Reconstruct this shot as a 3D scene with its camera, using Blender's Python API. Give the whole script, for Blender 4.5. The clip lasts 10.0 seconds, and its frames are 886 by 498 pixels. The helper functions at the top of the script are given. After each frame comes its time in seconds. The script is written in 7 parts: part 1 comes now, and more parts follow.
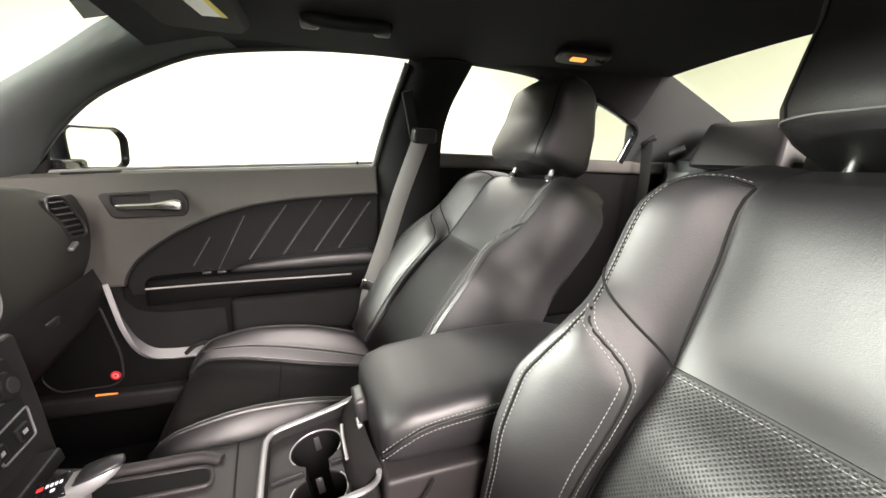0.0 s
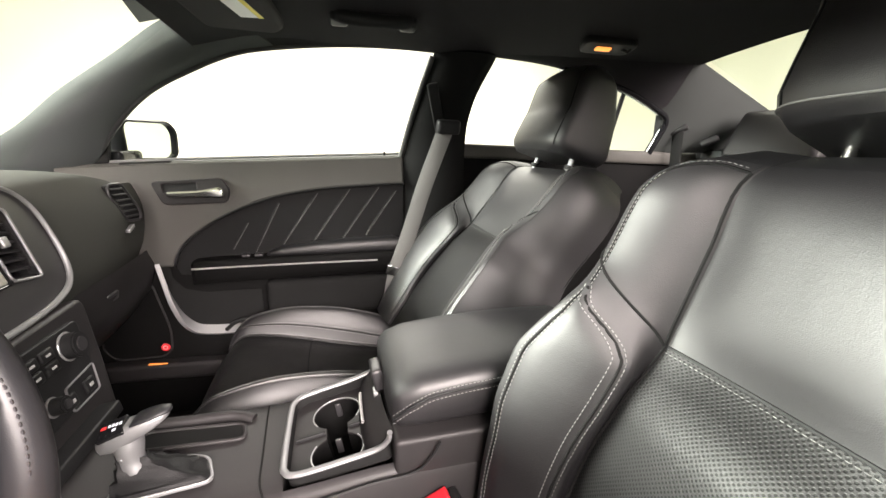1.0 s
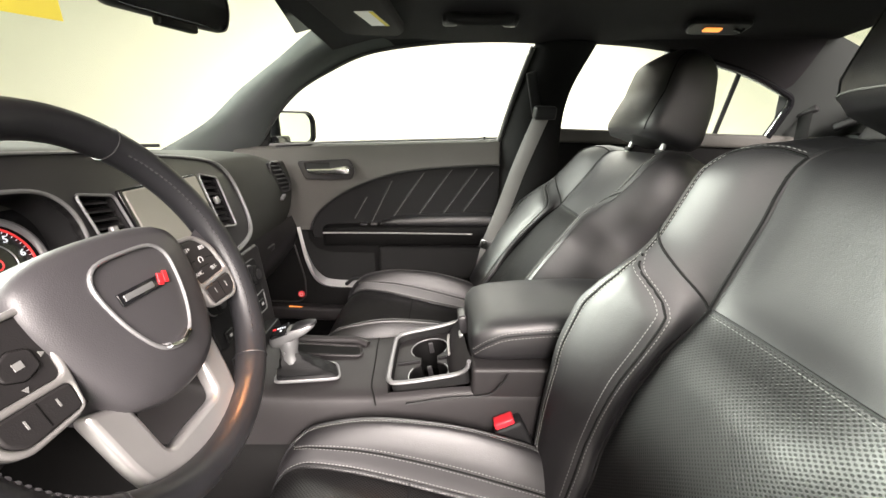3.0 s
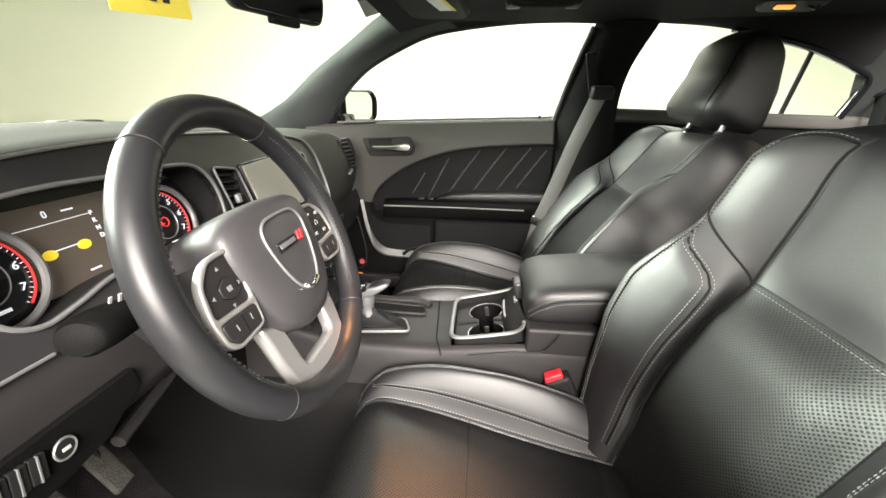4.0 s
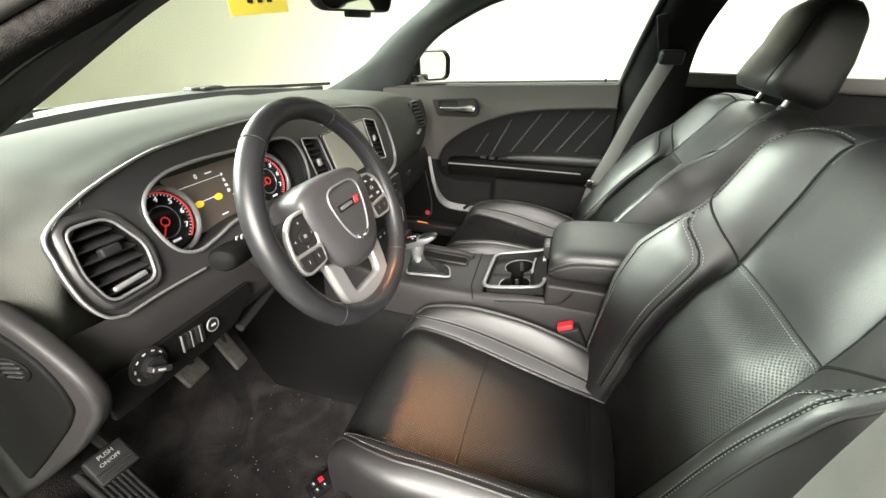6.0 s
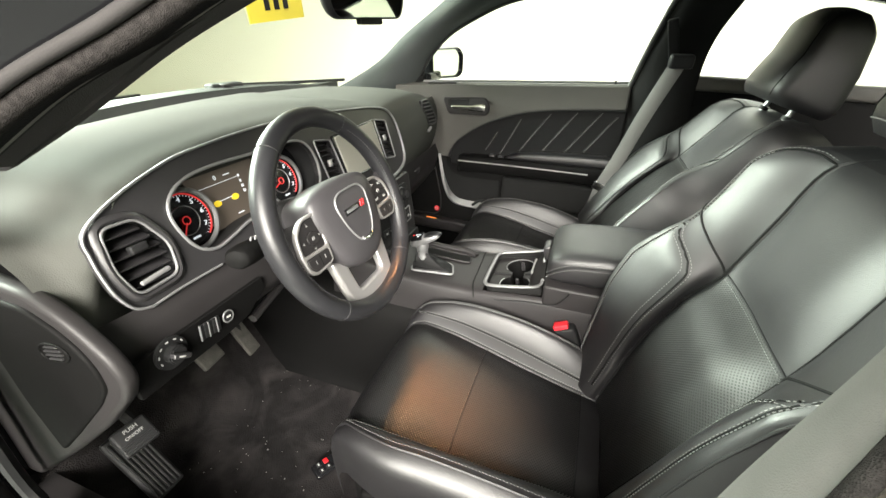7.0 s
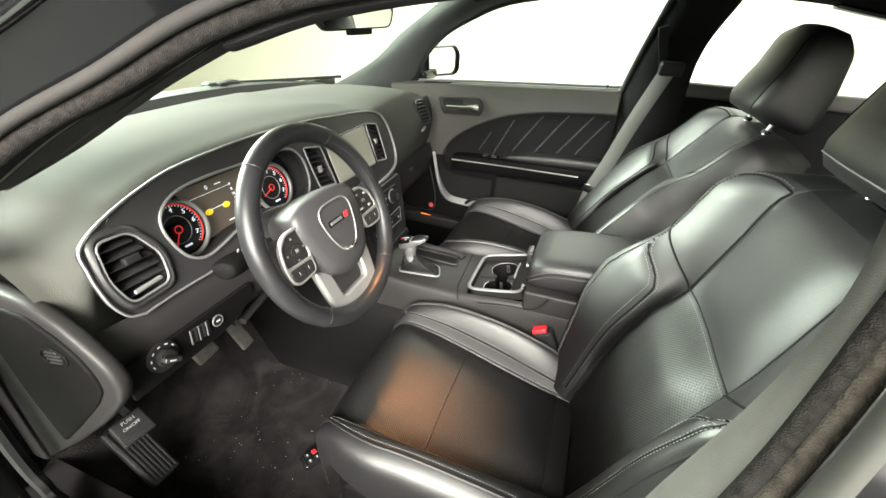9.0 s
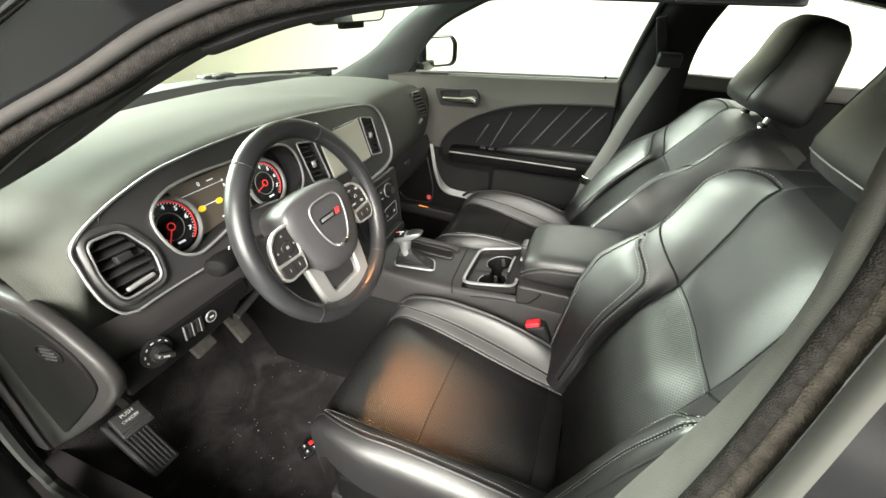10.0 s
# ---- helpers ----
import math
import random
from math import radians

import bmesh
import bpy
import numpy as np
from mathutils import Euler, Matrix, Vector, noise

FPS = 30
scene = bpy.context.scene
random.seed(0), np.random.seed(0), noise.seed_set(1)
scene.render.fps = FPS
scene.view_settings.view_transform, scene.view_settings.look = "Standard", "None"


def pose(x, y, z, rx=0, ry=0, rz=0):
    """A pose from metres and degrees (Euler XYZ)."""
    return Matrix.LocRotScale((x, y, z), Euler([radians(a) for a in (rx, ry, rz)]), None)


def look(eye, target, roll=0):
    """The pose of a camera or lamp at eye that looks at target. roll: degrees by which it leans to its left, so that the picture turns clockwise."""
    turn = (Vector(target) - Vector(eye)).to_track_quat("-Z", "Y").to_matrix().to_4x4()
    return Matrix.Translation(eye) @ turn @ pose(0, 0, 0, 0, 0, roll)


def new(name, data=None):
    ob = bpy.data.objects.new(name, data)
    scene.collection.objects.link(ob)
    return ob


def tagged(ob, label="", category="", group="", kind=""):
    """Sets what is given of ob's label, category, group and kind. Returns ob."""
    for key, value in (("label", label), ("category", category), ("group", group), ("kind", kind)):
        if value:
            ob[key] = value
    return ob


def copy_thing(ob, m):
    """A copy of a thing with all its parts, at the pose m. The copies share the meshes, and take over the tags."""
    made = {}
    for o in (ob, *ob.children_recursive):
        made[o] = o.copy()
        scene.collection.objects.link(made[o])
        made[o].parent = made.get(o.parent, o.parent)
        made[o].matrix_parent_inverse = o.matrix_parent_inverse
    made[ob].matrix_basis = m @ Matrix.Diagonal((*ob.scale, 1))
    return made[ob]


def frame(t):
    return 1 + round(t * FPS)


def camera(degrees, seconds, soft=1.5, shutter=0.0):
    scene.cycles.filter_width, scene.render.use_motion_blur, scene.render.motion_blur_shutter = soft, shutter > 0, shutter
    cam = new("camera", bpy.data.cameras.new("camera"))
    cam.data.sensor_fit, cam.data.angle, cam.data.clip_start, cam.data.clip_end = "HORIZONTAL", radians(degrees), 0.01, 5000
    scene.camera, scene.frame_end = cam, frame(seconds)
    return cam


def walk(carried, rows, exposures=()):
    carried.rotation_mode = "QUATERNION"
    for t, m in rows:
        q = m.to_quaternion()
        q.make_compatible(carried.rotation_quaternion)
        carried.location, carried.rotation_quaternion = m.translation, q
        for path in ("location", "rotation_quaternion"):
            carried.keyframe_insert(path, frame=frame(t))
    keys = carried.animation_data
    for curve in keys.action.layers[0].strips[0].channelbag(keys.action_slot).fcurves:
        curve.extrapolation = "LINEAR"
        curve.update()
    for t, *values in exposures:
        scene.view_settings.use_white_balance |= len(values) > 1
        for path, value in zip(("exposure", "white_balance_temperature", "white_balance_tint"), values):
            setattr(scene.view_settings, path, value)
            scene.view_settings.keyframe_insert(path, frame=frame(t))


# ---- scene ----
cam = camera(94.7, 10.0)
PATH = [
    (0, (-0.521, 0.195, 1.029), (1.313, -0.469, 0.587), 1.1),
    (0.5, (-0.547, 0.184, 1.028), (1.306, -0.411, 0.568), 1.0),
    (1, (-0.57, 0.177, 1.024), (1.305, -0.33, 0.546), 0.9),
    (1.5, (-0.591, 0.166, 1.019), (1.308, -0.22, 0.525), 0.7),
    (2, (-0.618, 0.151, 1.016), (1.299, -0.107, 0.508), 0.6),
    (2.5, (-0.661, 0.154, 1.021), (1.264, 0.021, 0.496), 0.6),
    (4, (-0.797, 0.213, 1.043), (1.081, 0.383, 0.376), 0.8),
    (4.5, (-0.839, 0.184, 1.055), (0.997, 0.465, 0.314), 0.7),
    (5, (-0.868, 0.142, 1.076), (0.92, 0.525, 0.266), 0.5),
    (5.5, (-0.891, 0.121, 1.1), (0.851, 0.59, 0.236), 0.2),
    (6, (-0.91, 0.104, 1.121), (0.796, 0.632, 0.22), 0.2),
    (7.5, (-0.931, 0.063, 1.175), (0.724, 0.65, 0.218), 1.3),
    (8, (-0.932, 0.054, 1.189), (0.716, 0.641, 0.22), 1.6),
    (8.5, (-0.93, 0.043, 1.204), (0.712, 0.626, 0.221), 1.8),
    (9, (-0.925, 0.033, 1.214), (0.709, 0.612, 0.215), 1.8),
    (9.5, (-0.92, 0.024, 1.221), (0.701, 0.601, 0.201), 1.7),
    (10, (-0.916, 0.014, 1.226), (0.69, 0.595, 0.185), 1.5),
]
walk(cam, [(t, look(eye, target, roll)) for t, eye, target, roll in PATH], [(0, 0.29, 6600, 17), (2, 0.26, 6600, 17), (4, 0.15, 6500, 9), (8, 0.18, 6450, 4), (10, 0.28, 6450, 2)])

# ---- light and exposure ----
world = bpy.data.worlds.new("studio_air")
scene.world = world
world.use_nodes = True
world.node_tree.nodes["Background"].inputs[0].default_value = (0.9, 0.92, 0.85, 1)
world.node_tree.nodes["Background"].inputs[1].default_value = 0.15


def area_lamp(name, at, target, w, h, watts, colour, spread=180):
    d = bpy.data.lights.new(name, "AREA")
    d.shape, d.size, d.size_y, d.energy, d.color, d.spread = "RECTANGLE", w, h, watts, colour, radians(spread)
    ob = new(name, d)
    ob.matrix_world = look(at, target)
    return ob


# All but the map lamp are unseen lamps added to fill cabin and walls.
area_lamp("ceiling_fill_right", (2.9, -1.0, 3.4), (4.3, -1.0, 0), 1.6, 3.4, 98, (1.0, 0.99, 0.90), 120)
area_lamp("right_fill", (3.3, -0.2, 3.0), (0, 0, 0.8), 4.0, 1.2, 70, (1.0, 1.0, 0.91), 120)
area_lamp("ceiling_fill_front", (0.0, 4.0, 3.4), (0, 2.5, 0.2), 5.5, 3.0, 34, (0.93, 1.0, 0.88), 110)
area_lamp("front_fill", (0.2, 5.6, 3.12), (0, 0, 0.0), 6.4, 1.5, 830, (0.93, 1.0, 0.88), 70)
area_lamp("side_fill_left", (-3.4, -0.85, 2.55), (0.3, 0.05, 0.8), 4.0, 2.0, 290, (1.0, 0.925, 0.86), 62)
area_lamp("map_lamp_light", (-0.12, 0.42, 1.315), (-0.37, 0.25, 0.53), 0.12, 0.08, 0.44, (1.0, 0.42, 0.15), 20)
area_lamp("ceiling_fill_rear", (0.0, -3.4, 3.4), (0, -2.6, 0), 4.5, 1.4, 30, (1.0, 1.0, 0.88), 160)


# ---- materials ----
def material(name, colour, rough=0.5, metal=0.0, grain=0.0, grain_size=0.002, vary=0.25, patch=0.06, spec=0.5, coat=0.0, rough_vary=0.1, wrinkle=0.0):
    """Two scales of variation: patches of wear and fine grain in the relief."""
    m = bpy.data.materials.new(name)
    m.use_nodes = True
    t = m.node_tree
    b = t.nodes["Principled BSDF"]
    b.inputs["Metallic"].default_value = metal
    b.inputs["Specular IOR Level"].default_value = spec
    b.inputs["Coat Weight"].default_value = coat
    co = t.nodes.new("ShaderNodeTexCoord")
    big = t.nodes.new("ShaderNodeTexNoise")
    big.inputs["Scale"].default_value, big.inputs["Detail"].default_value = 1 / patch, 4
    t.links.new(co.outputs["Object"], big.inputs["Vector"])
    mix = t.nodes.new("ShaderNodeMix")
    mix.data_type = "RGBA"
    mix.inputs["A"].default_value = (*[c * (1 - vary) for c in colour], 1)
    mix.inputs["B"].default_value = (*[min(1, c * (1 + vary)) for c in colour], 1)
    t.links.new(big.outputs["Fac"], mix.inputs["Factor"])
    t.links.new(mix.outputs["Result"], b.inputs["Base Color"])
    mr = t.nodes.new("ShaderNodeMapRange")
    mr.inputs["To Min"].default_value, mr.inputs["To Max"].default_value = max(0.02, rough - rough_vary), min(1, rough + rough_vary)
    t.links.new(big.outputs["Fac"], mr.inputs["Value"])
    t.links.new(mr.outputs["Result"], b.inputs["Roughness"])
    if grain:
        fine = t.nodes.new("ShaderNodeTexVoronoi")
        fine.inputs["Scale"].default_value = 1 / grain_size
        t.links.new(co.outputs["Object"], fine.inputs["Vector"])
        bump = t.nodes.new("ShaderNodeBump")
        bump.inputs["Strength"].default_value, bump.inputs["Distance"].default_value = grain, grain_size * 0.5
        t.links.new(fine.outputs["Distance"], bump.inputs["Height"])
        t.links.new(bump.outputs["Normal"], b.inputs["Normal"])
        if wrinkle:
            fold = t.nodes.new("ShaderNodeTexNoise")
            fold.inputs["Scale"].default_value, fold.inputs["Detail"].default_value = 95, 3
            fold.inputs["Distortion"].default_value = 0.8
            t.links.new(co.outputs["Object"], fold.inputs["Vector"])
            b2 = t.nodes.new("ShaderNodeBump")
            b2.inputs["Strength"].default_value, b2.inputs["Distance"].default_value = wrinkle, 0.003
            t.links.new(fold.outputs["Fac"], b2.inputs["Height"])
            t.links.new(bump.outputs["Normal"], b2.inputs["Normal"])
            t.links.new(b2.outputs["Normal"], b.inputs["Normal"])
    return m


def glow(name, colour, strength):
    m = bpy.data.materials.new(name)
    m.use_nodes = True
    b = m.node_tree.nodes["Principled BSDF"]
    b.inputs["Base Color"].default_value = (*[c * 0.5 for c in colour], 1)
    b.inputs["Emission Color"].default_value = (*colour, 1)
    b.inputs["Emission Strength"].default_value = strength
    return m


def glass(name, tint=(0.97, 0.99, 0.97)):
    m = bpy.data.materials.new(name)
    m.use_nodes = True
    t = m.node_tree
    t.nodes.remove(t.nodes["Principled BSDF"])
    clear, gloss, mix = t.nodes.new("ShaderNodeBsdfTransparent"), t.nodes.new("ShaderNodeBsdfGlossy"), t.nodes.new("ShaderNodeMixShader")
    clear.inputs[0].default_value = (*tint, 1)
    gloss.inputs["Roughness"].default_value = 0.02
    mix.inputs[0].default_value = 0.03
    t.links.new(clear.outputs[0], mix.inputs[1])
    t.links.new(gloss.outputs[0], mix.inputs[2])
    t.links.new(mix.outputs[0], t.nodes["Material Output"].inputs[0])
    return m


def perforate(m, pitch=0.0056, hole=0.3):
    """Rows of punched holes over the leather, in the metres of the UV map."""
    t = m.node_tree
    b = t.nodes["Principled BSDF"]
    uv = t.nodes.new("ShaderNodeUVMap")
    sep = t.nodes.new("ShaderNodeSeparateXYZ")
    t.links.new(uv.outputs[0], sep.inputs[0])

    def op(kind, a, c=None):
        n = t.nodes.new("ShaderNodeMath")
        n.operation = kind
        for k, v in enumerate((a, c)):
            if v is None:
                continue
            if isinstance(v, (int, float)):
                n.inputs[k].default_value = v
            else:
                t.links.new(v, n.inputs[k])
        return n.outputs[0]

    u, v = op("DIVIDE", sep.outputs[0], pitch), op("DIVIDE", sep.outputs[1], pitch)
    a = op("SUBTRACT", op("FRACT", op("ADD", u, v)), 0.5)
    c = op("SUBTRACT", op("FRACT", op("SUBTRACT", u, v)), 0.5)
    d = op("SQRT", op("ADD", op("MULTIPLY", a, a), op("MULTIPLY", c, c)))
    mr = t.nodes.new("ShaderNodeMapRange")
    mr.interpolation_type = "SMOOTHSTEP"
    mr.inputs["From Min"].default_value, mr.inputs["From Max"].default_value = hole - 0.1, hole + 0.1
    t.links.new(d, mr.inputs["Value"])
    old = b.inputs["Base Color"].links[0].from_socket
    dark = t.nodes.new("ShaderNodeMix")
    dark.data_type = "RGBA"
    dark.inputs["A"].default_value = (0.004, 0.004, 0.004, 1)
    t.links.new(mr.outputs["Result"], dark.inputs["Factor"])
    t.links.new(old, dark.inputs["B"])
    t.links.new(dark.outputs["Result"], b.inputs["Base Color"])
    level = b.inputs["Specular IOR Level"].default_value
    t.links.new(op("ADD", op("MULTIPLY", mr.outputs["Result"], level * 0.55), level * 0.45), b.inputs["Specular IOR Level"])
    bump = t.nodes.new("ShaderNodeBump")
    bump.inputs["Strength"].default_value, bump.inputs["Distance"].default_value = 0.35, 0.0010
    t.links.new(mr.outputs["Result"], bump.inputs["Height"])
    if b.inputs["Normal"].links:
        t.links.new(b.inputs["Normal"].links[0].from_socket, bump.inputs["Normal"])
    t.links.new(bump.outputs["Normal"], b.inputs["Normal"])
    return m


def dusty(m, dust=(0.040, 0.036, 0.036)):
    """Trodden dust: uneven pale patches laid over the pile."""
    t = m.node_tree
    b = t.nodes["Principled BSDF"]
    co = t.nodes.new("ShaderNodeTexCoord")
    blot, ramp, mix = t.nodes.new("ShaderNodeTexNoise"), t.nodes.new("ShaderNodeMapRange"), t.nodes.new("ShaderNodeMix")
    blot.inputs["Scale"].default_value, blot.inputs["Detail"].default_value, blot.inputs["Distortion"].default_value = 9, 7, 0.6
    ramp.inputs["From Min"].default_value, ramp.inputs["From Max"].default_value = 0.46, 0.78
    mix.data_type = "RGBA"
    t.links.new(co.outputs["Object"], blot.inputs["Vector"])
    t.links.new(blot.outputs["Fac"], ramp.inputs["Value"])
    t.links.new(ramp.outputs["Result"], mix.inputs["Factor"])
    t.links.new(b.inputs["Base Color"].links[0].from_socket, mix.inputs["A"])
    mix.inputs["B"].default_value = (*dust, 1)
    t.links.new(mix.outputs["Result"], b.inputs["Base Color"])
    return m


LEATHER = material("black_leather", (0.0068, 0.0062, 0.0072), 0.49, 0, 0.25, 0.0011, 0.25, 0.07, 0.68, rough_vary=0.05, wrinkle=0.06)
LEATHER_PERF = perforate(material("perforated_black_leather", (0.0070, 0.0066, 0.0070), 0.47, 0, 0.2, 0.0012, 0.25, 0.09, 0.54))
LEATHER_WORN = material("smooth_rim_leather", (0.013, 0.013, 0.0145), 0.4, 0, 0.08, 0.001, 0.3, 0.04, 0.32)
DASH_SOFT = material("grained_dash_skin", (0.055, 0.056, 0.051), 0.85, 0, 0.3, 0.0016, 0.15, 0.2, 0.06)
PLASTIC = material("dark_grey_plastic", (0.0155, 0.0142, 0.0147), 0.5, 0, 0.15, 0.0012, 0.2, 0.1, 0.24)
PLASTIC_DARK = material("black_plastic", (0.012, 0.012, 0.0125), 0.5, 0, 0.1, 0.001, 0.2, 0.1, 0.16)
PLASTIC_SATIN = material("satin_graphite_plastic", (0.024, 0.023, 0.0245), 0.38, 0.1, 0, 0.001, 0.12, 0.1, 0.5)
POD = material("satin_grey_pod", (0.24, 0.232, 0.228), 0.4, 0.5, 0, 0.001, 0.1, 0.05)
GLOSS_BLACK = material("gloss_black", (0.008, 0.008, 0.009), 0.1, 0, 0, 0.001, 0.2, 0.1, 0.5, 0.3, 0.03)
PAINT_BLACK = material("black_car_paint", (0.008, 0.008, 0.009), 0.1, 0, 0, 0.001, 0.2, 0.2, 0.12, 0.0, 0.03)
PAINT_JAMB = material("grey_jamb_paint", (0.055, 0.052, 0.049), 0.5, 0, 0, 0.001, 0.08, 0.2, 0.3)
CHROME = material("chrome", (0.75, 0.75, 0.76), 0.14, 1, 0, 0.001, 0.05, 0.05, 0.5, 0, 0.04)
SATIN = material("satin_silver", (0.21, 0.21, 0.215), 0.48, 0.6, 0, 0.001, 0.06, 0.05)
SATIN_DARK = material("dark_satin_trim", (0.3, 0.3, 0.305), 0.38, 0.6, 0, 0.001, 0.08, 0.08)
HEADLINER = material("black_headliner_cloth", (0.017, 0.016, 0.0175), 0.95, 0, 0.5, 0.0018, 0.25, 0.15, 0.15)
PILLAR = material("charcoal_pillar_cloth", (0.045, 0.05, 0.05), 0.75, 0, 0.4, 0.0014, 0.15, 0.12, 0.3)
CARPET = dusty(material("black_carpet", (0.0125, 0.0113, 0.0116), 1.0, 0, 0.9, 0.003, 0.6, 0.03, 0.1))
# Black mouldings, and the near-black shade on tunnel, door recess and tray.
DEEP_BLACK = material("deep_black_plastic_and_shade", (0.0045, 0.0044, 0.0044), 0.6, 0, 0.3, 0.0015, 0.2, 0.1, 0.05)
COVER = material("matt_black_cover_plastic", (0.010, 0.010, 0.010), 0.8, 0, 0.3, 0.0015, 0.2, 0.1, 0.06)
LIP = material("grey_rubber_lip", (0.033, 0.031, 0.031), 0.6, 0, 0.1, 0.002, 0.15, 0.03, 0.04)
PEDAL = material("scuffed_pedal_rubber", (0.07, 0.067, 0.061), 0.75, 0, 0.6, 0.004, 0.6, 0.02, 0.3)
PILLAR_HARD = material("black_grained_pillar_plastic", (0.03, 0.0285, 0.029), 0.8, 0, 0.3, 0.0015, 0.15, 0.1, 0.03)
# Rear window light is put into this tone, paler than the headliner cloth.
PILLAR_REAR = material("rear_pillar_cloth_window_lit", (0.03, 0.033, 0.032), 0.85, 0, 0.4, 0.0014, 0.15, 0.12, 0.2)
CLOTH_TRIM = material("ribbed_grey_trim_cloth", (0.095, 0.09, 0.087), 0.9, 0, 0.4, 0.0012, 0.2, 0.03, 0.15)
LINT = material("pale_lint", (0.22, 0.215, 0.21), 0.9)
DOOR_SKIN = material("grained_door_skin", (0.052, 0.050, 0.046), 0.55, 0, 0.3, 0.0016, 0.15, 0.15, 0.25)
DOOR_LEATHER = material("black_door_leather", (0.0065, 0.0065, 0.0068), 0.5, 0, 0.3, 0.0016, 0.2, 0.07, 0.11)
AIRBAG = material("grey_airbag_skin", (0.035, 0.033, 0.0355), 0.45, 0, 0.2, 0.001, 0.12, 0.1, 0.35)
RUBBER = material("black_rubber", (0.014, 0.014, 0.015), 0.6, 0, 0.1, 0.002, 0.3, 0.03, 0.35)
FLOCK = material("dusty_flocked_seal", (0.017, 0.0155, 0.015), 0.95, 0, 0.9, 0.0012, 0.9, 0.006, 0.03)
FLUFF = material("pale_brown_seal_fluff", (0.042, 0.036, 0.032), 0.95, 0, 0.9, 0.0015, 0.9, 0.008, 0.03)
BELT = material("grey_belt_webbing", (0.085, 0.082, 0.08), 0.7, 0, 0.4, 0.0015, 0.1, 0.05, 0.3)
THREAD = material("grey_thread", (0.15, 0.15, 0.147), 0.7, 0, 0, 0.001, 0.1, 0.02, 0.3)
RED = material("red_buckle_plastic", (0.55, 0.02, 0.03), 0.35, 0, 0, 0.001, 0.08, 0.02)
RED_DARK = material("red_badge", (0.5, 0.015, 0.02), 0.4)
YELLOW = material("yellow_paper", (0.75, 0.62, 0.06), 0.6, 0, 0, 0.001, 0.06, 0.05)
PAPER = material("label_paper", (0.75, 0.75, 0.72), 0.6, 0, 0, 0.001, 0.06, 0.05)
WHITE_INK = material("white_print", (0.36, 0.36, 0.36), 0.5)
SATIN_BRIGHT = material("bright_satin_spoke", (0.45, 0.435, 0.435), 0.36, 0.75, 0, 0.001, 0.08, 0.05)
# Reflections on the dark screen are put into this pale base colour.
SCREEN = material("screen_reflection_tone", (0.27, 0.262, 0.23), 0.36, 0, 0, 0.001, 0.03, 0.2, 0.5, 0, 0.02)
MIRROR = material("mirror_glass", (0.92, 0.93, 0.92), 0.02, 1, 0, 0.001, 0.01, 0.3, 0.5, 0, 0.01)
STEEL = material("bare_steel", (0.6, 0.6, 0.6), 0.18, 1, 0, 0.001, 0.05, 0.03)
WALL = material("white_studio_paint", (0.8, 0.79, 0.69), 0.8, 0, 0.05, 0.004, 0.03, 1.2, 0.2)
CEIL = material("grey_studio_ceiling", (0.5, 0.49, 0.42), 0.9, 0, 0.05, 0.004, 0.05, 1.0, 0.2)
STUDIO_FLOOR = material("grey_studio_floor", (0.5, 0.5, 0.48), 0.6, 0, 0.1, 0.01, 0.1, 0.6, 0.3)
GLASS = glass("clear_glass")
G_RED = glow("red_gauge_light", (0.9, 0.05, 0.05), 0.35)
G_WHITE = glow("white_gauge_light", (0.9, 0.93, 1.0), 0.55)
G_YELLOW = glow("yellow_screen_light", (1.0, 0.72, 0.04), 0.6)
G_BROWN = glow("lit_display", (0.11, 0.088, 0.07), 0.3)
G_AMBER = glow("amber_lamp_light", (1.0, 0.3, 0.06), 0.9)
G_LAMP = glow("warm_lamp_light", (1.0, 0.36, 0.07), 1.3)
G_MAP = glow("warm_map_lamp_light", (1.0, 0.45, 0.15), 2.0)


# ---- mesh tools ----
def finish(name, me, mat, parent=None, label="", sharp=38):
    me.materials.clear()
    me.materials.append(mat)
    me.polygons.foreach_set("use_smooth", [True] * len(me.polygons))
    me.set_sharp_from_angle(angle=radians(sharp))
    ob = new(name, me)
    ob.parent = parent
    if label:
        ob["label"] = label
    return ob


def part(name, bm, mat, parent=None, label="", sharp=38):
    me = bpy.data.meshes.new(name)
    bm.normal_update()
    bm.to_mesh(me)
    bm.free()
    return finish(name, me, mat, parent, label, sharp)


def thing(name, label, category, group="", kind="", at=None):
    ob = new(name)
    if at is not None:
        ob.matrix_world = at
    ob.empty_display_size = 0.05
    return tagged(ob, label, category, group, kind)


def spline(pts, n=8, closed=False):
    """Catmull-Rom through the points, n steps a span."""
    p = [Vector(q) for q in pts]
    out = []
    m = len(p)
    for i in range(m if closed else m - 1):
        a = p[(i - 1) % m] if closed or i else p[0] * 2 - p[1]
        b, c = p[i], p[(i + 1) % m]
        d = p[(i + 2) % m] if closed or i + 2 < m else p[-1] * 2 - p[-2]
        for k in range(n):
            t = k / n
            out.append(0.5 * ((2 * b) + (c - a) * t + (2 * a - 5 * b + 4 * c - d) * t * t + (3 * b - a - 3 * c + d) * t ** 3))
    if not closed:
        out.append(p[-1].copy())
    return out


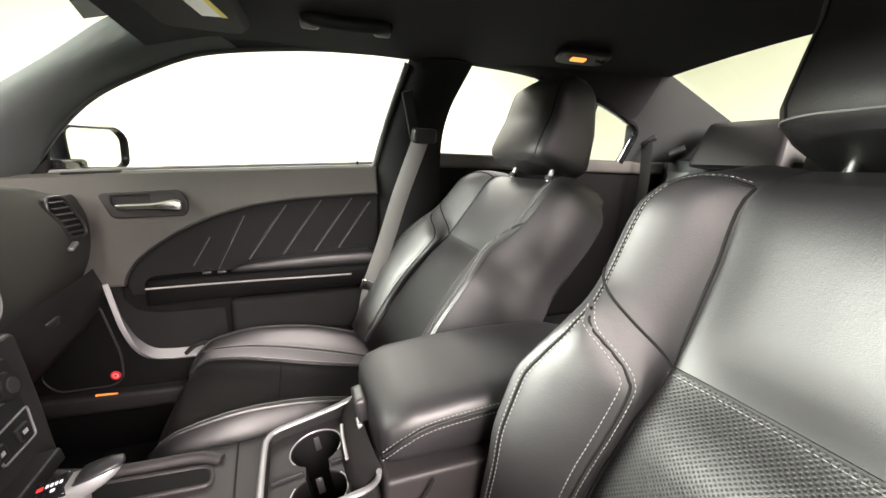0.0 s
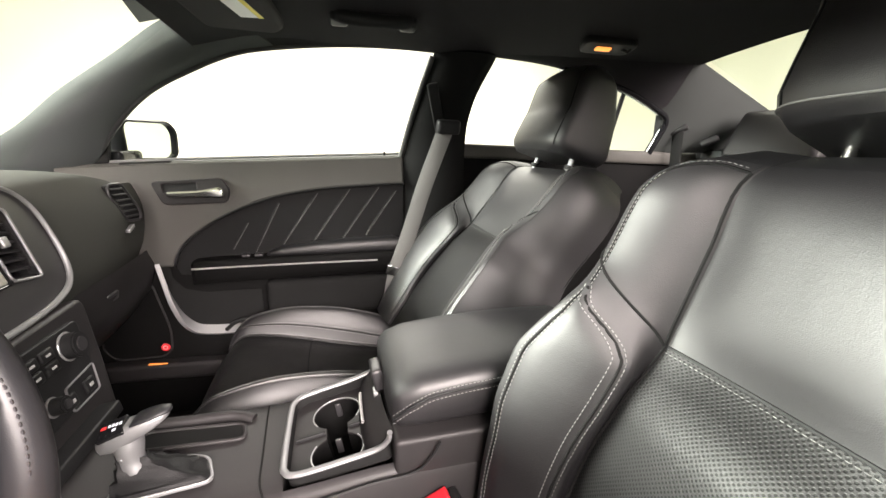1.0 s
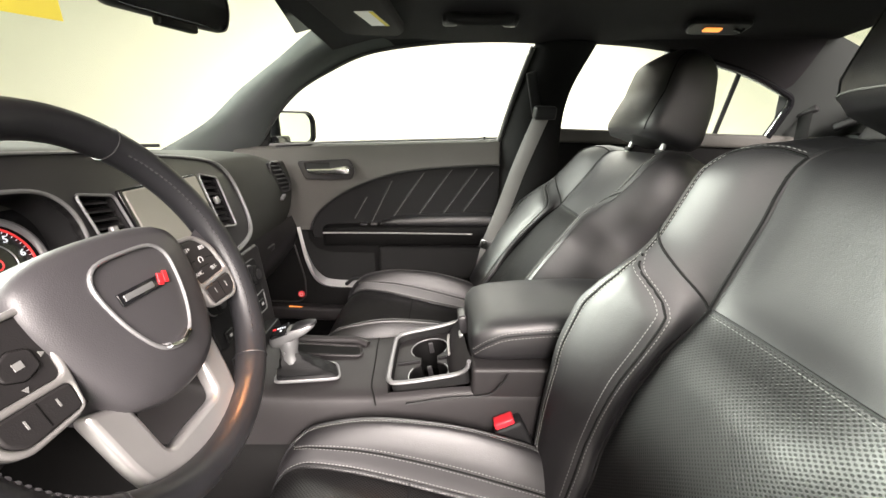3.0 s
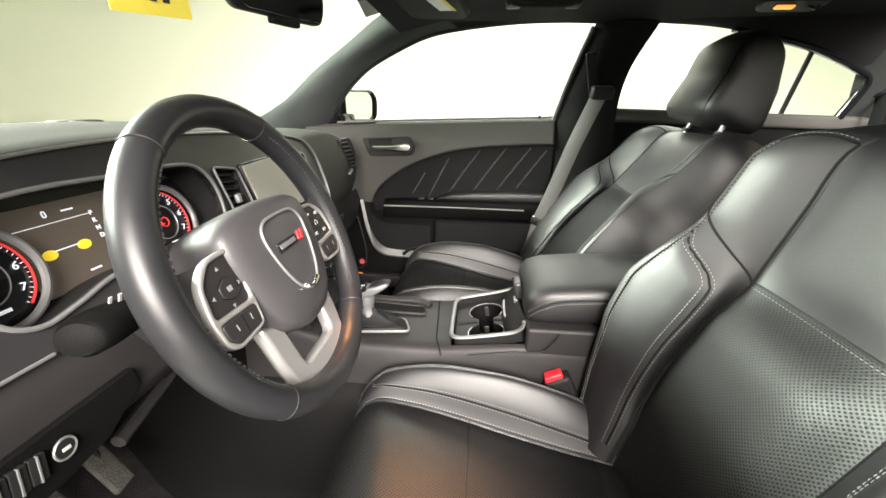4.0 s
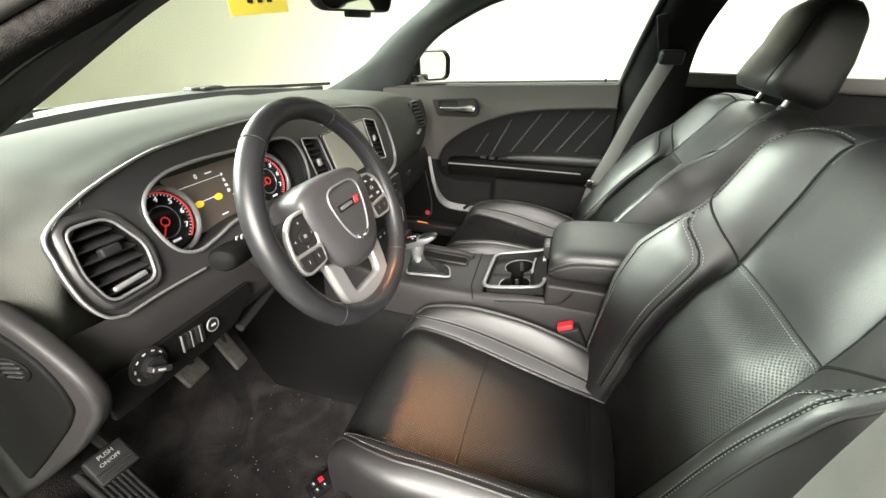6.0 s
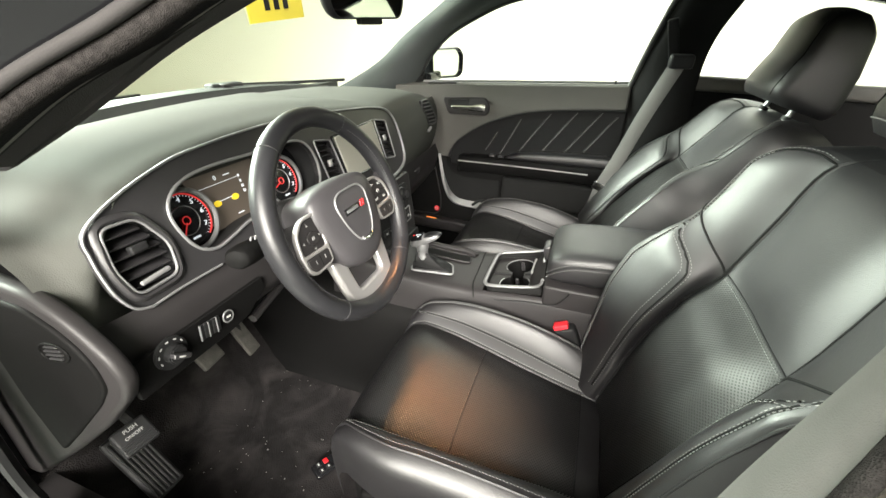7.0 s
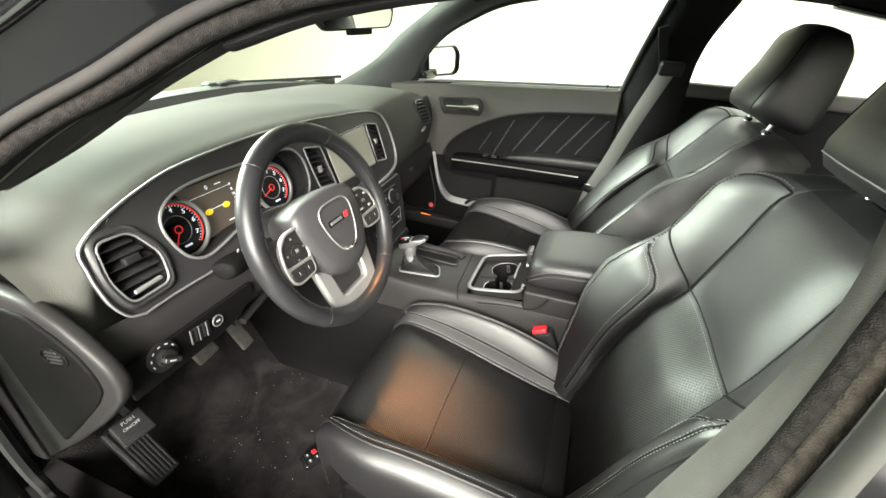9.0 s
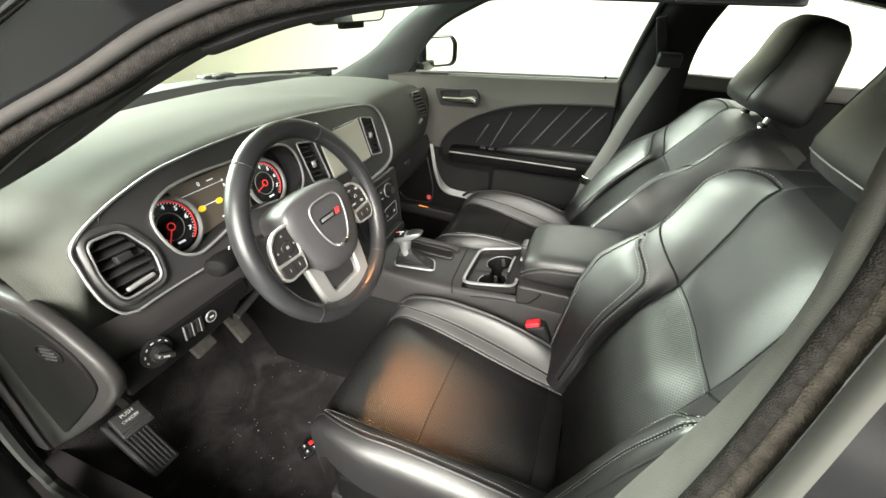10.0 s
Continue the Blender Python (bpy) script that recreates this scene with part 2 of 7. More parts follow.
def lerp_list(rows, x):
    """Rows (x, a, b, ...) read between by smooth curves that do not overshoot."""
    if x <= rows[0][0]:
        return list(rows[0][1:])
    if x >= rows[-1][0]:
        return list(rows[-1][1:])
    i = next(k for k in range(len(rows) - 1) if x <= rows[k + 1][0])
    h = rows[i + 1][0] - rows[i][0]
    t = (x - rows[i][0]) / h
    out = []
    for c in range(1, len(rows[0])):
        def chord(k):
            return (rows[k + 1][c] - rows[k][c]) / (rows[k + 1][0] - rows[k][0])

        def slope(k):
            if k == 0 or k == len(rows) - 1:
                return chord(min(k, len(rows) - 2))
            p, q = chord(k - 1), chord(k)
            return 0.0 if p * q <= 0 else 2 * p * q / (p + q)
        y0, y1 = rows[i][c], rows[i + 1][c]
        m0, m1 = slope(i) * h, slope(i + 1) * h
        out.append((2 * t ** 3 - 3 * t * t + 1) * y0 + (t ** 3 - 2 * t * t + t) * m0 + (3 * t * t - 2 * t ** 3) * y1 + (t ** 3 - t * t) * m1)
    return out


def skin(rings, closed=False, cap=False, uv=None):
    """A mesh through rows of points, row after row."""
    bm = bmesh.new()
    vs = [[bm.verts.new(p) for p in r] for r in rings]
    lay = bm.loops.layers.uv.new("UVMap") if uv else None
    n = len(rings[0])
    for i in range(len(rings) - 1):
        for j in range(n if closed else n - 1):
            k = (j + 1) % n
            try:
                f = bm.faces.new((vs[i][j], vs[i][k], vs[i + 1][k], vs[i + 1][j]))
            except ValueError:
                continue
            if lay:
                for loop, (a, b) in zip(f.loops, ((i, j), (i, k), (i + 1, k), (i + 1, j))):
                    loop[lay].uv = uv[a][b]
    if cap:
        for r in (vs[0], vs[-1]):
            try:
                bm.faces.new(r)
            except ValueError:
                pass
        bmesh.ops.recalc_face_normals(bm, faces=bm.faces)
    return bm


def tube(pts, r, n=10, closed=False, flat=1.0, up=(0, 0, 1), cap=True):
    """A swept round or flattened bar; r may be a list."""
    p = [Vector(q) for q in pts]
    rad = r if isinstance(r, (list, tuple)) else [r] * len(p)
    rings = []
    m = len(p)
    side = None
    for i in range(m):
        d = (p[(i + 1) % m] - p[i - 1]) if closed or 0 < i < m - 1 else (p[1] - p[0] if i == 0 else p[-1] - p[-2])
        d.normalize()
        if side is None:
            side = d.cross(Vector(up))
            if side.length < 1e-4:
                side = d.cross(Vector((1, 0, 0)))
        else:
            side = side - d * side.dot(d)
        side.normalize()
        top = side.cross(d)
        rings.append([p[i] + side * rad[i] * math.cos(a) + top * rad[i] * flat * math.sin(a) for a in [2 * math.pi * k / n for k in range(n)]])
    if closed:
        rings.append(rings[0])
        bm = skin(rings, True)
        bmesh.ops.remove_doubles(bm, verts=bm.verts, dist=1e-6)
        bmesh.ops.recalc_face_normals(bm, faces=bm.faces)
        return bm
    return skin(rings, True, cap)


def ribbon(pts, w, thick, across):
    """A flat strap: width along 'across' (one vector or a list)."""
    p = [Vector(q) for q in pts]
    rings = []
    for i, q in enumerate(p):
        d = (p[min(i + 1, len(p) - 1)] - p[max(i - 1, 0)]).normalized()
        s = Vector(across[i] if isinstance(across, list) else across)
        s = (s - d * s.dot(d)).normalized()
        t = d.cross(s)
        rings.append([q + s * w / 2 * a + t * thick / 2 * b for a, b in ((-1, -0.6), (-0.97, -1), (0.97, -1), (1, -0.6), (1, 0.6), (0.97, 1), (-0.97, 1), (-1, 0.6))])
    return skin(rings, True, True)


def rbox(size, bevel=0.004, segs=3, at=None):
    bm = bmesh.new()
    bmesh.ops.create_cube(bm, size=1)
    bmesh.ops.scale(bm, vec=Vector(size), verts=bm.verts)
    if bevel:
        bmesh.ops.bevel(bm, geom=bm.edges[:], offset=min(bevel, min(size) * 0.49), segments=segs, profile=0.6, affect="EDGES")
    if at is not None:
        bmesh.ops.transform(bm, matrix=at, verts=bm.verts)
    return bm


def disc(r, depth, n=32, bevel=0.0, at=None, r2=None):
    bm = bmesh.new()
    bmesh.ops.create_cone(bm, cap_ends=True, segments=n, radius1=r, radius2=r if r2 is None else r2, depth=depth)
    if bevel:
        bmesh.ops.bevel(bm, geom=[e for e in bm.edges if len(e.link_faces) == 2 and any(len(f.verts) > 4 for f in e.link_faces)], offset=bevel, segments=2, affect="EDGES")
    if at is not None:
        bmesh.ops.transform(bm, matrix=at, verts=bm.verts)
    return bm


def join(*bms):
    out = bms[0]
    for b in bms[1:]:
        me = bpy.data.meshes.new("tmp")
        b.to_mesh(me)
        b.free()
        out.from_mesh(me)
        bpy.data.meshes.remove(me)
    return out


def outline(pts, radius=0.0, n=5):
    """A closed polygon of 2D points with rounded corners."""
    if not radius:
        return [Vector((x, y)) for x, y in pts]
    p = [Vector(q) for q in pts]
    out = []
    for i, c in enumerate(p):
        a, b = p[i - 1] - c, p[(i + 1) % len(p)] - c
        r = min(radius, a.length * 0.45, b.length * 0.45)
        a, b = c + a.normalized() * r, c + b.normalized() * r
        for k in range(n + 1):
            t = k / n
            out.append(a * (1 - t) ** 2 + c * 2 * t * (1 - t) + b * t * t)
    return out


def plate(name, loops, depth, bevel, at, mat, parent=None, label="", bend=None):
    """A plate from 2D outlines (the first is the edge, the others are holes), depth thick, laid by the pose at."""
    cu = bpy.data.curves.new("tmp", "CURVE")
    cu.dimensions, cu.fill_mode = "2D", "BOTH"
    cu.extrude, cu.bevel_depth, cu.bevel_resolution = max(0.0, depth / 2 - bevel), bevel, 2
    cu.offset = -bevel
    for loop in loops:
        s = cu.splines.new("POLY")
        s.points.add(len(loop) - 1)
        for q, v in zip(s.points, loop):
            q.co = (v[0], v[1], 0, 1)
        s.use_cyclic_u = True
    tmp = bpy.data.objects.new("tmp", cu)
    scene.collection.objects.link(tmp)
    me = bpy.data.meshes.new_from_object(tmp.evaluated_get(bpy.context.evaluated_depsgraph_get()))
    bpy.data.objects.remove(tmp)
    bpy.data.curves.remove(cu)
    me.transform(at)
    if bend:
        for v in me.vertices:
            v.co = bend(v.co)
    return finish(name, me, mat, parent, label)


def letters(name, text, size, at, mat, parent, label="", depth=0.0006):
    cu = bpy.data.curves.new("tmp", "FONT")
    cu.body, cu.size, cu.align_x, cu.align_y, cu.extrude = text, size, "CENTER", "CENTER", depth
    tmp = bpy.data.objects.new("tmp", cu)
    scene.collection.objects.link(tmp)
    me = bpy.data.meshes.new_from_object(tmp.evaluated_get(bpy.context.evaluated_depsgraph_get()))
    bpy.data.objects.remove(tmp)
    bpy.data.curves.remove(cu)
    me.transform(at)
    return finish(name, me, mat, parent, label)


def stitches(name, pts, parent, pitch=0.0058, size=0.00062, mat=None):
    """A seam of single thread stitches along a line of points."""
    p = [Vector(q) for q in pts]
    bm = bmesh.new()
    gone = 0.0
    nxt = 0.0
    for a, b in zip(p, p[1:]):
        d = b - a
        ln = d.length
        if ln < 1e-7:
            continue
        d /= ln
        while nxt <= gone + ln:
            c = a + d * (nxt - gone)
            s = d.orthogonal().normalized()
            t = d.cross(s)
            h = pitch * 0.34
            ring = [[bm.verts.new(c + d * k * h + (s * x + t * y) * size * w) for x, y in ((1, 0), (0, 1), (-1, 0), (0, -1))] for k, w in ((-1, 0.35), (-0.5, 1), (0.5, 1), (1, 0.35))]
            for q, r in zip(ring, ring[1:]):
                for k in range(4):
                    bm.faces.new((q[k], q[(k + 1) % 4], r[(k + 1) % 4], r[k]))
            bm.faces.new(ring[0][::-1])
            bm.faces.new(ring[-1])
            nxt += pitch
        gone += ln
    ob = part(name, bm, mat or THREAD, parent)
    ob["kind"] = "stuff"
    return ob


def axes(o, x, y):
    """A pose whose local X and Y run along x and y."""
    x = Vector(x).normalized()
    z = x.cross(Vector(y)).normalized()
    y = z.cross(x)
    return Matrix(((x[0], y[0], z[0], o[0]), (x[1], y[1], z[1], o[1]), (x[2], y[2], z[2], o[2]), (0, 0, 0, 1)))


# ---- studio round the car ----
def slab(name, lo, hi, mat, label, category):
    c = [(a + b) / 2 for a, b in zip(lo, hi)]
    ob = part(name, rbox([b - a for a, b in zip(lo, hi)], 0.0, at=Matrix.Translation(c)), mat)
    return tagged(ob, label, category, kind="structure")


slab("ground", (-5, -7, -0.2), (5, 7, 0), STUDIO_FLOOR, "pale grey painted studio floor under the car", "floor")
cyc = outline([(-5, -7), (5, -7), (5, 7), (-5, 7)], 3.4, 14)
bm = skin([[Vector((p.x * k, p.y * k, z)) for p in cyc + cyc[:1]] for k, z in ((0.94, 0.004), (0.975, 0.06), (0.995, 0.25), (1.0, 0.6), (1.0, 3.6), (1.03, 3.6), (1.03, 0.004), (0.94, 0.004))])
tagged(part("studio_wall", bm, WALL, sharp=60), "seamless cream-white curved studio wall", "wall", kind="structure")
slab("studio_ceiling", (-5.2, -7.2, 3.6), (5.2, 7.2, 3.8), CEIL, "plain pale grey studio ceiling", "ceiling")


# ---- shell of the car ----
def win_x(z):
    """The leaning plane of the side glass."""
    return 0.735 - 0.45 * (z - 0.985)


def roof_z(x, y):
    back = max(0.0, min(1.0, (-0.45 - y) / 0.5))
    return 1.385 - 0.27 * x * x - 0.05 * max(0.0, (y - 0.25) / 0.3) ** 2 - back * back * 0.05 * (1 - (x / 0.56) ** 2)


def sheet(name, f, us, vs, mat, thick=0.0, parent=None, label="", flip=False):
    rings = [[f(u, v) for u in us] for v in vs]
    bm = skin(rings)
    if flip:
        bmesh.ops.reverse_faces(bm, faces=bm.faces)
    if thick:
        bm.normal_update()
        bmesh.ops.solidify(bm, geom=bm.faces[:], thickness=thick)
    return part(name, bm, mat, parent, label)


def frange(a, b, n):
    return [a + (b - a) * i / (n - 1) for i in range(n)]


def header_y(x):
    return 0.56 - 0.22 * x * x


ceiling = sheet("ceiling", lambda u, v: Vector((u, -0.95 + v * (header_y(u) + 0.95), roof_z(u, -0.95 + v * (header_y(u) + 0.95)))), frange(-0.6, 0.6, 25), frange(0, 1, 25), HEADLINER, 0.012)
tagged(ceiling, "black cloth headliner of the car", "ceiling", kind="structure")
roof = sheet("roof_panel", lambda u, v: Vector((u, v, 1.475 - 0.27 * u * u - 0.06 * max(0, (abs(v + 0.2) - 0.4) / 0.4) ** 2)), frange(-0.64, 0.64, 17), frange(-0.95, 0.6, 17), PAINT_BLACK, 0.004)
tagged(roof, "black painted steel roof of the car", "roof", kind="structure")

floor = sheet("floor", lambda u, v: Vector((u, v, 0.2 + 0.02 * math.exp(-(u / 0.2) ** 2) + (max(0.0, v - 0.88) * 1.25))), frange(-0.74, 0.74, 31), frange(-0.95, 1.25, 45), CARPET, 0.01)
tagged(floor, "black carpeted car floor, dusty and worn", "floor", kind="structure")
# Tunnel carpet: its shade is put into a near-black colour.
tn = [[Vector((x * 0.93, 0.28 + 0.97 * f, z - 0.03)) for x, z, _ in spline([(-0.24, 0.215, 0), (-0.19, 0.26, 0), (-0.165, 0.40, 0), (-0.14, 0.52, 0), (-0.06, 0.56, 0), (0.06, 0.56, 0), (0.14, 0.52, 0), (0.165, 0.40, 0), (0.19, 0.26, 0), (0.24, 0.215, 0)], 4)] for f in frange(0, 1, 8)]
tagged(part("floor_tunnel", skin(tn, cap=False), DEEP_BLACK, sharp=80), "carpeted tunnel ahead of the console, its shade put into a near-black colour", "floor", kind="structure")
firewall = slab("firewall", (-0.8, 1.2, 0.1), (0.8, 1.24, 0.95), PLASTIC_DARK, "black bulkhead behind the dashboard", "wall")


def path_skin(name, left, right, mat, thick, n=8, label="", parent=None, bulge=0.0, inward=(-1, 0, 0)):
    """A trim panel between two edges, its middle raised towards the cabin."""
    a, b = spline(left, n), spline(right, n)
    m = min(len(a), len(b))
    inn = Vector(inward)
    rings = [[a[i].lerp(b[i], f) + inn * bulge * math.sin(math.pi * f) ** 0.7 for f in frange(0, 1, 9)] for i in range(m)]
    bm = skin(rings)
    bm.normal_update()
    bm.faces.ensure_lookup_table()
    if bm.faces[len(bm.faces) // 2].normal.dot(inn) < 0:
        bmesh.ops.reverse_faces(bm, faces=bm.faces)
        bm.normal_update()
    bmesh.ops.solidify(bm, geom=bm.faces[:], thickness=thick)
    return part(name, bm, mat, parent, label)


# passenger A-pillar: windscreen edge to side window edge
a_in = [(0.655, 1.16, 0.92), (0.66, 1.05, 0.97), (0.645, 0.90, 1.05), (0.635, 0.785, 1.142), (0.615, 0.655, 1.226), (0.59, 0.552, 1.292), (0.56, 0.48, 1.318)]
a_out = [(0.76, 0.86, 0.92), (0.735, 0.78, 0.975), (0.70, 0.70, 1.075), (0.668, 0.61, 1.15), (0.64, 0.50, 1.205), (0.618, 0.40, 1.243), (0.608, 0.30, 1.262)]
tagged(path_skin("pillar_front_right", a_in, a_out, PILLAR, 0.012, bulge=0.035, inward=(-0.8, -0.5, 0.1)), "charcoal cloth-covered windscreen pillar trim", "pillar trim", kind="structure")
# seal strip along the pillar's window edge and roof rail
rail = [(0.608, 0.30, 1.262), (0.600, 0.145, 1.278), (0.598, 0.0, 1.283), (0.598, -0.11, 1.281), (0.600, -0.283, 1.276), (0.607, -0.48, 1.262), (0.625, -0.72, 1.218), (0.652, -0.92, 1.16)]
top = [(0.56, 0.48, 1.318), (0.555, 0.145, 1.312), (0.555, 0.0, 1.312), (0.555, -0.11, 1.312), (0.555, -0.283, 1.31), (0.555, -0.48, 1.305), (0.555, -0.72, 1.30), (0.54, -0.92, 1.30)]
tagged(path_skin("roof_rail_right", rail, top, HEADLINER, 0.012, bulge=0.008, inward=(-0.7, 0, -0.7)), "black cloth-covered roof rail above the doors", "roof rail", kind="structure")
seal = part("door_seal_right", tube(spline([(0.742, 0.79, 0.972)] + a_out[2:] + rail[1:4], 6), 0.007, 8), RUBBER)
tagged(seal, "black rubber seal round the passenger door opening", "door seal", kind="structure")


def quad_glass(name, pts, label):
    bm = bmesh.new()
    vs = [bm.verts.new(p) for p in pts]
    bm.faces.new(vs)
    bmesh.ops.solidify(bm, geom=bm.faces[:], thickness=0.004)
    ob = part(name, bm, GLASS)
    ob.visible_shadow = False
    return tagged(ob, label, "window glass", kind="structure")


def side_pts(yz, s=1):
    return [(s * (win_x(z) + 0.012), y, z) for y, z in yz]


quad_glass("window_1", side_pts([(0.8, 0.96), (0.70, 1.1), (0.5, 1.22), (0.3, 1.275), (-0.1, 1.29), (-0.02, 0.97)]), "clear side window of the passenger door, closed")
quad_glass("window_2", side_pts([(-0.2, 0.99), (-0.25, 1.285), (-0.5, 1.275), (-0.73, 1.235), (-0.74, 1.0)]), "clear side window of the rear door, closed")
quad_glass("window_3", side_pts([(-0.75, 1.0), (-0.745, 1.23), (-0.95, 1.17), (-0.96, 1.02)]), "small fixed quarter window behind the rear door")
ws = sheet("windshield", lambda u, v: Vector((u * (0.70 - 0.1 * v), (1.24 - 0.62 * u * u * 0.55) * (1 - v) + (header_y(u * 0.6) + 0.02) * v, 0.955 + (roof_z(u * 0.6, 0.5) + 0.004 - 0.955) * v + 0.03 * math.sin(math.pi * v))), frange(-1, 1, 13), frange(0, 1, 9), GLASS, 0.004)
ws.visible_shadow = False
tagged(ws, "clear curved windscreen", "windscreen", kind="structure")
rw = sheet("rear_window", lambda u, v: Vector((u * (0.62 - 0.09 * v), -1.55 * (1 - v) - 0.93 * v, 1.03 * (1 - v) + (roof_z(u * 0.53, -0.93) + 0.008) * v + 0.03 * math.sin(math.pi * v))), frange(-1, 1, 11), frange(0, 1, 9), GLASS, 0.004)
rw.visible_shadow = False
tagged(rw, "clear sloping rear window", "rear window", kind="structure")

# window frame line of the rear door and the quarter window bar
tagged(part("window_bar", tube([(win_x(1.02) + 0.004, -0.762, 1.02), (win_x(1.235) + 0.004, -0.748, 1.235)], 0.008, 8, flat=0.6), RUBBER), "black bar between rear door glass and quarter glass", "window bar", kind="structure")
c_edge = [(0.650, -0.90, 1.158), (0.662, -0.945, 1.128), (0.682, -0.940, 1.075), (0.700, -0.925, 1.02)]
tagged(part("door_seal_rear", tube(spline([(0.606, -0.5, 1.262), (0.622, -0.73, 1.215)] + c_edge, 6), 0.015, 10, flat=0.7), GLOSS_BLACK), "glossy black rear edge of the rear window", "window seal", kind="structure")
# C-pillar
cp = sheet("pillar_rear_right", lambda u, v: Vector((0.545, -0.915, 1.312)).lerp(Vector((0.50, -1.5, 1.03)), v).lerp(Vector((0.655, -0.90, 1.17)).lerp(Vector((0.715, -0.955, 1.02)), v), u) + Vector((-0.008, 0.004, 0)) * math.sin(math.pi * u), frange(0, 1, 9), frange(0, 1, 9), PILLAR_REAR, 0.01)
tagged(cp, "charcoal cloth-covered rear roof pillar", "pillar trim", kind="structure")
cp2 = sheet("pillar_rear_left", lambda u, v: Vector((-0.545, -0.915, 1.312)).lerp(Vector((-0.50, -1.5, 1.03)), v).lerp(Vector((-0.655, -0.45, 1.20)).lerp(Vector((-0.70, -1.05, 1.02)), v), u), frange(0, 1, 5), frange(0, 1, 5), PILLAR, 0.01)
tagged(cp2, "charcoal cloth-covered rear roof pillar", "pillar trim", kind="structure")
slab("rear_side_trim", (0.50, -1.40, 0.93), (0.715, -1.13, 1.035), COVER, "black trim beside the rear bench", "side trim")
slab("parcel_shelf", (-0.66, -1.56, 0.98), (0.66, -1.12, 1.03), PILLAR, "charcoal parcel shelf under the rear window", "shelf")
slab("boot_wall", (-0.72, -1.2, 0.2), (0.72, -1.16, 0.98), PLASTIC_DARK, "black panel behind the rear seat", "wall")

def body_side(name, x, ya, yb, top, label):
    """An outer side with a rounded shoulder, a tuck at the sill and open wheel arches."""
    bm = bmesh.new()
    ys, side = frange(ya, yb, max(8, int((yb - ya) / 0.045))), math.copysign(1, x)
    swell = [(0.18, 0.0), (0.3, 0.022), (0.5, 0.040), (0.68, 0.050), (0.80, 0.040), (0.88, 0.018), (0.94, 0.0)]
    zs = frange(0.2, top, 19)
    vs = [[bm.verts.new((x + side * lerp_list(swell, 0.2 + (z - 0.2) * 0.73 / (top - 0.2))[0], y, z)) for z in zs] for y in ys]
    for i in range(len(ys) - 1):
        for j in range(len(zs) - 1):
            cy, cz = (ys[i] + ys[i + 1]) / 2, (zs[j] + zs[j + 1]) / 2
            if min(math.hypot(cy - wy, cz - 0.33) for wy in (1.55, -1.35)) > 0.365:
                bm.faces.new((vs[i][j], vs[i + 1][j], vs[i + 1][j + 1], vs[i][j + 1]))
    bmesh.ops.delete(bm, geom=[v for v in bm.verts if not v.link_faces], context="VERTS")
    bmesh.ops.recalc_face_normals(bm, faces=bm.faces)
    bmesh.ops.solidify(bm, geom=bm.faces[:], thickness=0.008)
    return tagged(part(name, bm, PAINT_BLACK, sharp=50), label, "car side", kind="structure")


body_side("body_side_right", 0.762, -2.1, 1.25, 0.93, "black painted outer side of the car")
body_side("body_side_front_right", 0.762, 1.255, 2.5, 0.78, "black painted front wing of the car")
body_side("body_side_rear_left", -0.785, -2.1, -0.25, 0.93, "black painted outer side of the car")
body_side("body_side_front_left", -0.825, 0.97, 2.5, 0.80, "black painted front wing of the car")
slab("sill_right", (0.738, -0.96, 0.12), (0.768, 1.20, 0.40), DEEP_BLACK, "black inner sill under the passenger doors", "door sill")
slab("sill_left", (-0.84, -0.3, 0.16), (-0.70, 1.1, 0.345), PLASTIC, "dark plastic-covered door sill", "door sill")
slab("body_front", (-0.86, 2.5, 0.2), (0.80, 2.54, 0.82), PAINT_BLACK, "black painted front end of the car", "car front")
slab("body_rear", (-0.80, -2.14, 0.2), (0.80, -2.1, 0.98), PAINT_BLACK, "black painted rear end of the car", "car rear")
slab("boot_lid", (-0.78, -2.1, 0.97), (0.78, -1.57, 1.0), PAINT_BLACK, "black painted boot lid behind the rear window", "boot lid")
slab("underbody", (-0.76, -2.05, 0.12), (0.76, 2.45, 0.16), PLASTIC_DARK, "black underside of the car", "car underside")
hood = sheet("hood", lambda u, v: Vector((u, v, 0.945 - 0.12 * (v - 1.25) - 0.08 * u * u)), frange(-0.8, 0.8, 9), frange(1.27, 2.5, 7), PAINT_BLACK, 0.004)
tagged(hood, "black painted bonnet", "bonnet", kind="structure")

# passenger B-pillar and rear door
bf = [(0.715, -0.03, 0.40), (0.715, -0.028, 0.70), (0.716, -0.030, 0.98), (0.680, -0.062, 1.115), (0.608, -0.108, 1.278)]
br = [(0.70, -0.25, 0.40), (0.70, -0.24, 0.70), (0.69, -0.228, 1.0), (0.648, -0.235, 1.146), (0.59, -0.285, 1.278)]
tagged(path_skin("pillar_middle_right", br, bf, COVER, 0.02, bulge=0.03), "dark grey plastic middle pillar beside the passenger seat", "pillar trim", kind="structure")
e1 = [(0.728, -0.018, 0.40), (0.728, -0.018, 0.70), (0.724, -0.022, 0.94), (0.708, -0.036, 1.02), (0.68, -0.060, 1.115), (0.645, -0.084, 1.20), (0.612, -0.105, 1.27)]
tagged(part("door_seal_middle", tube(spline(e1, 8), 0.010, 8, flat=0.8), material("grey_door_edge", (0.045, 0.045, 0.043), 0.5, 0, 0.1, 0.001)), "grey edge trim where the passenger door closes", "door seal", kind="structure")

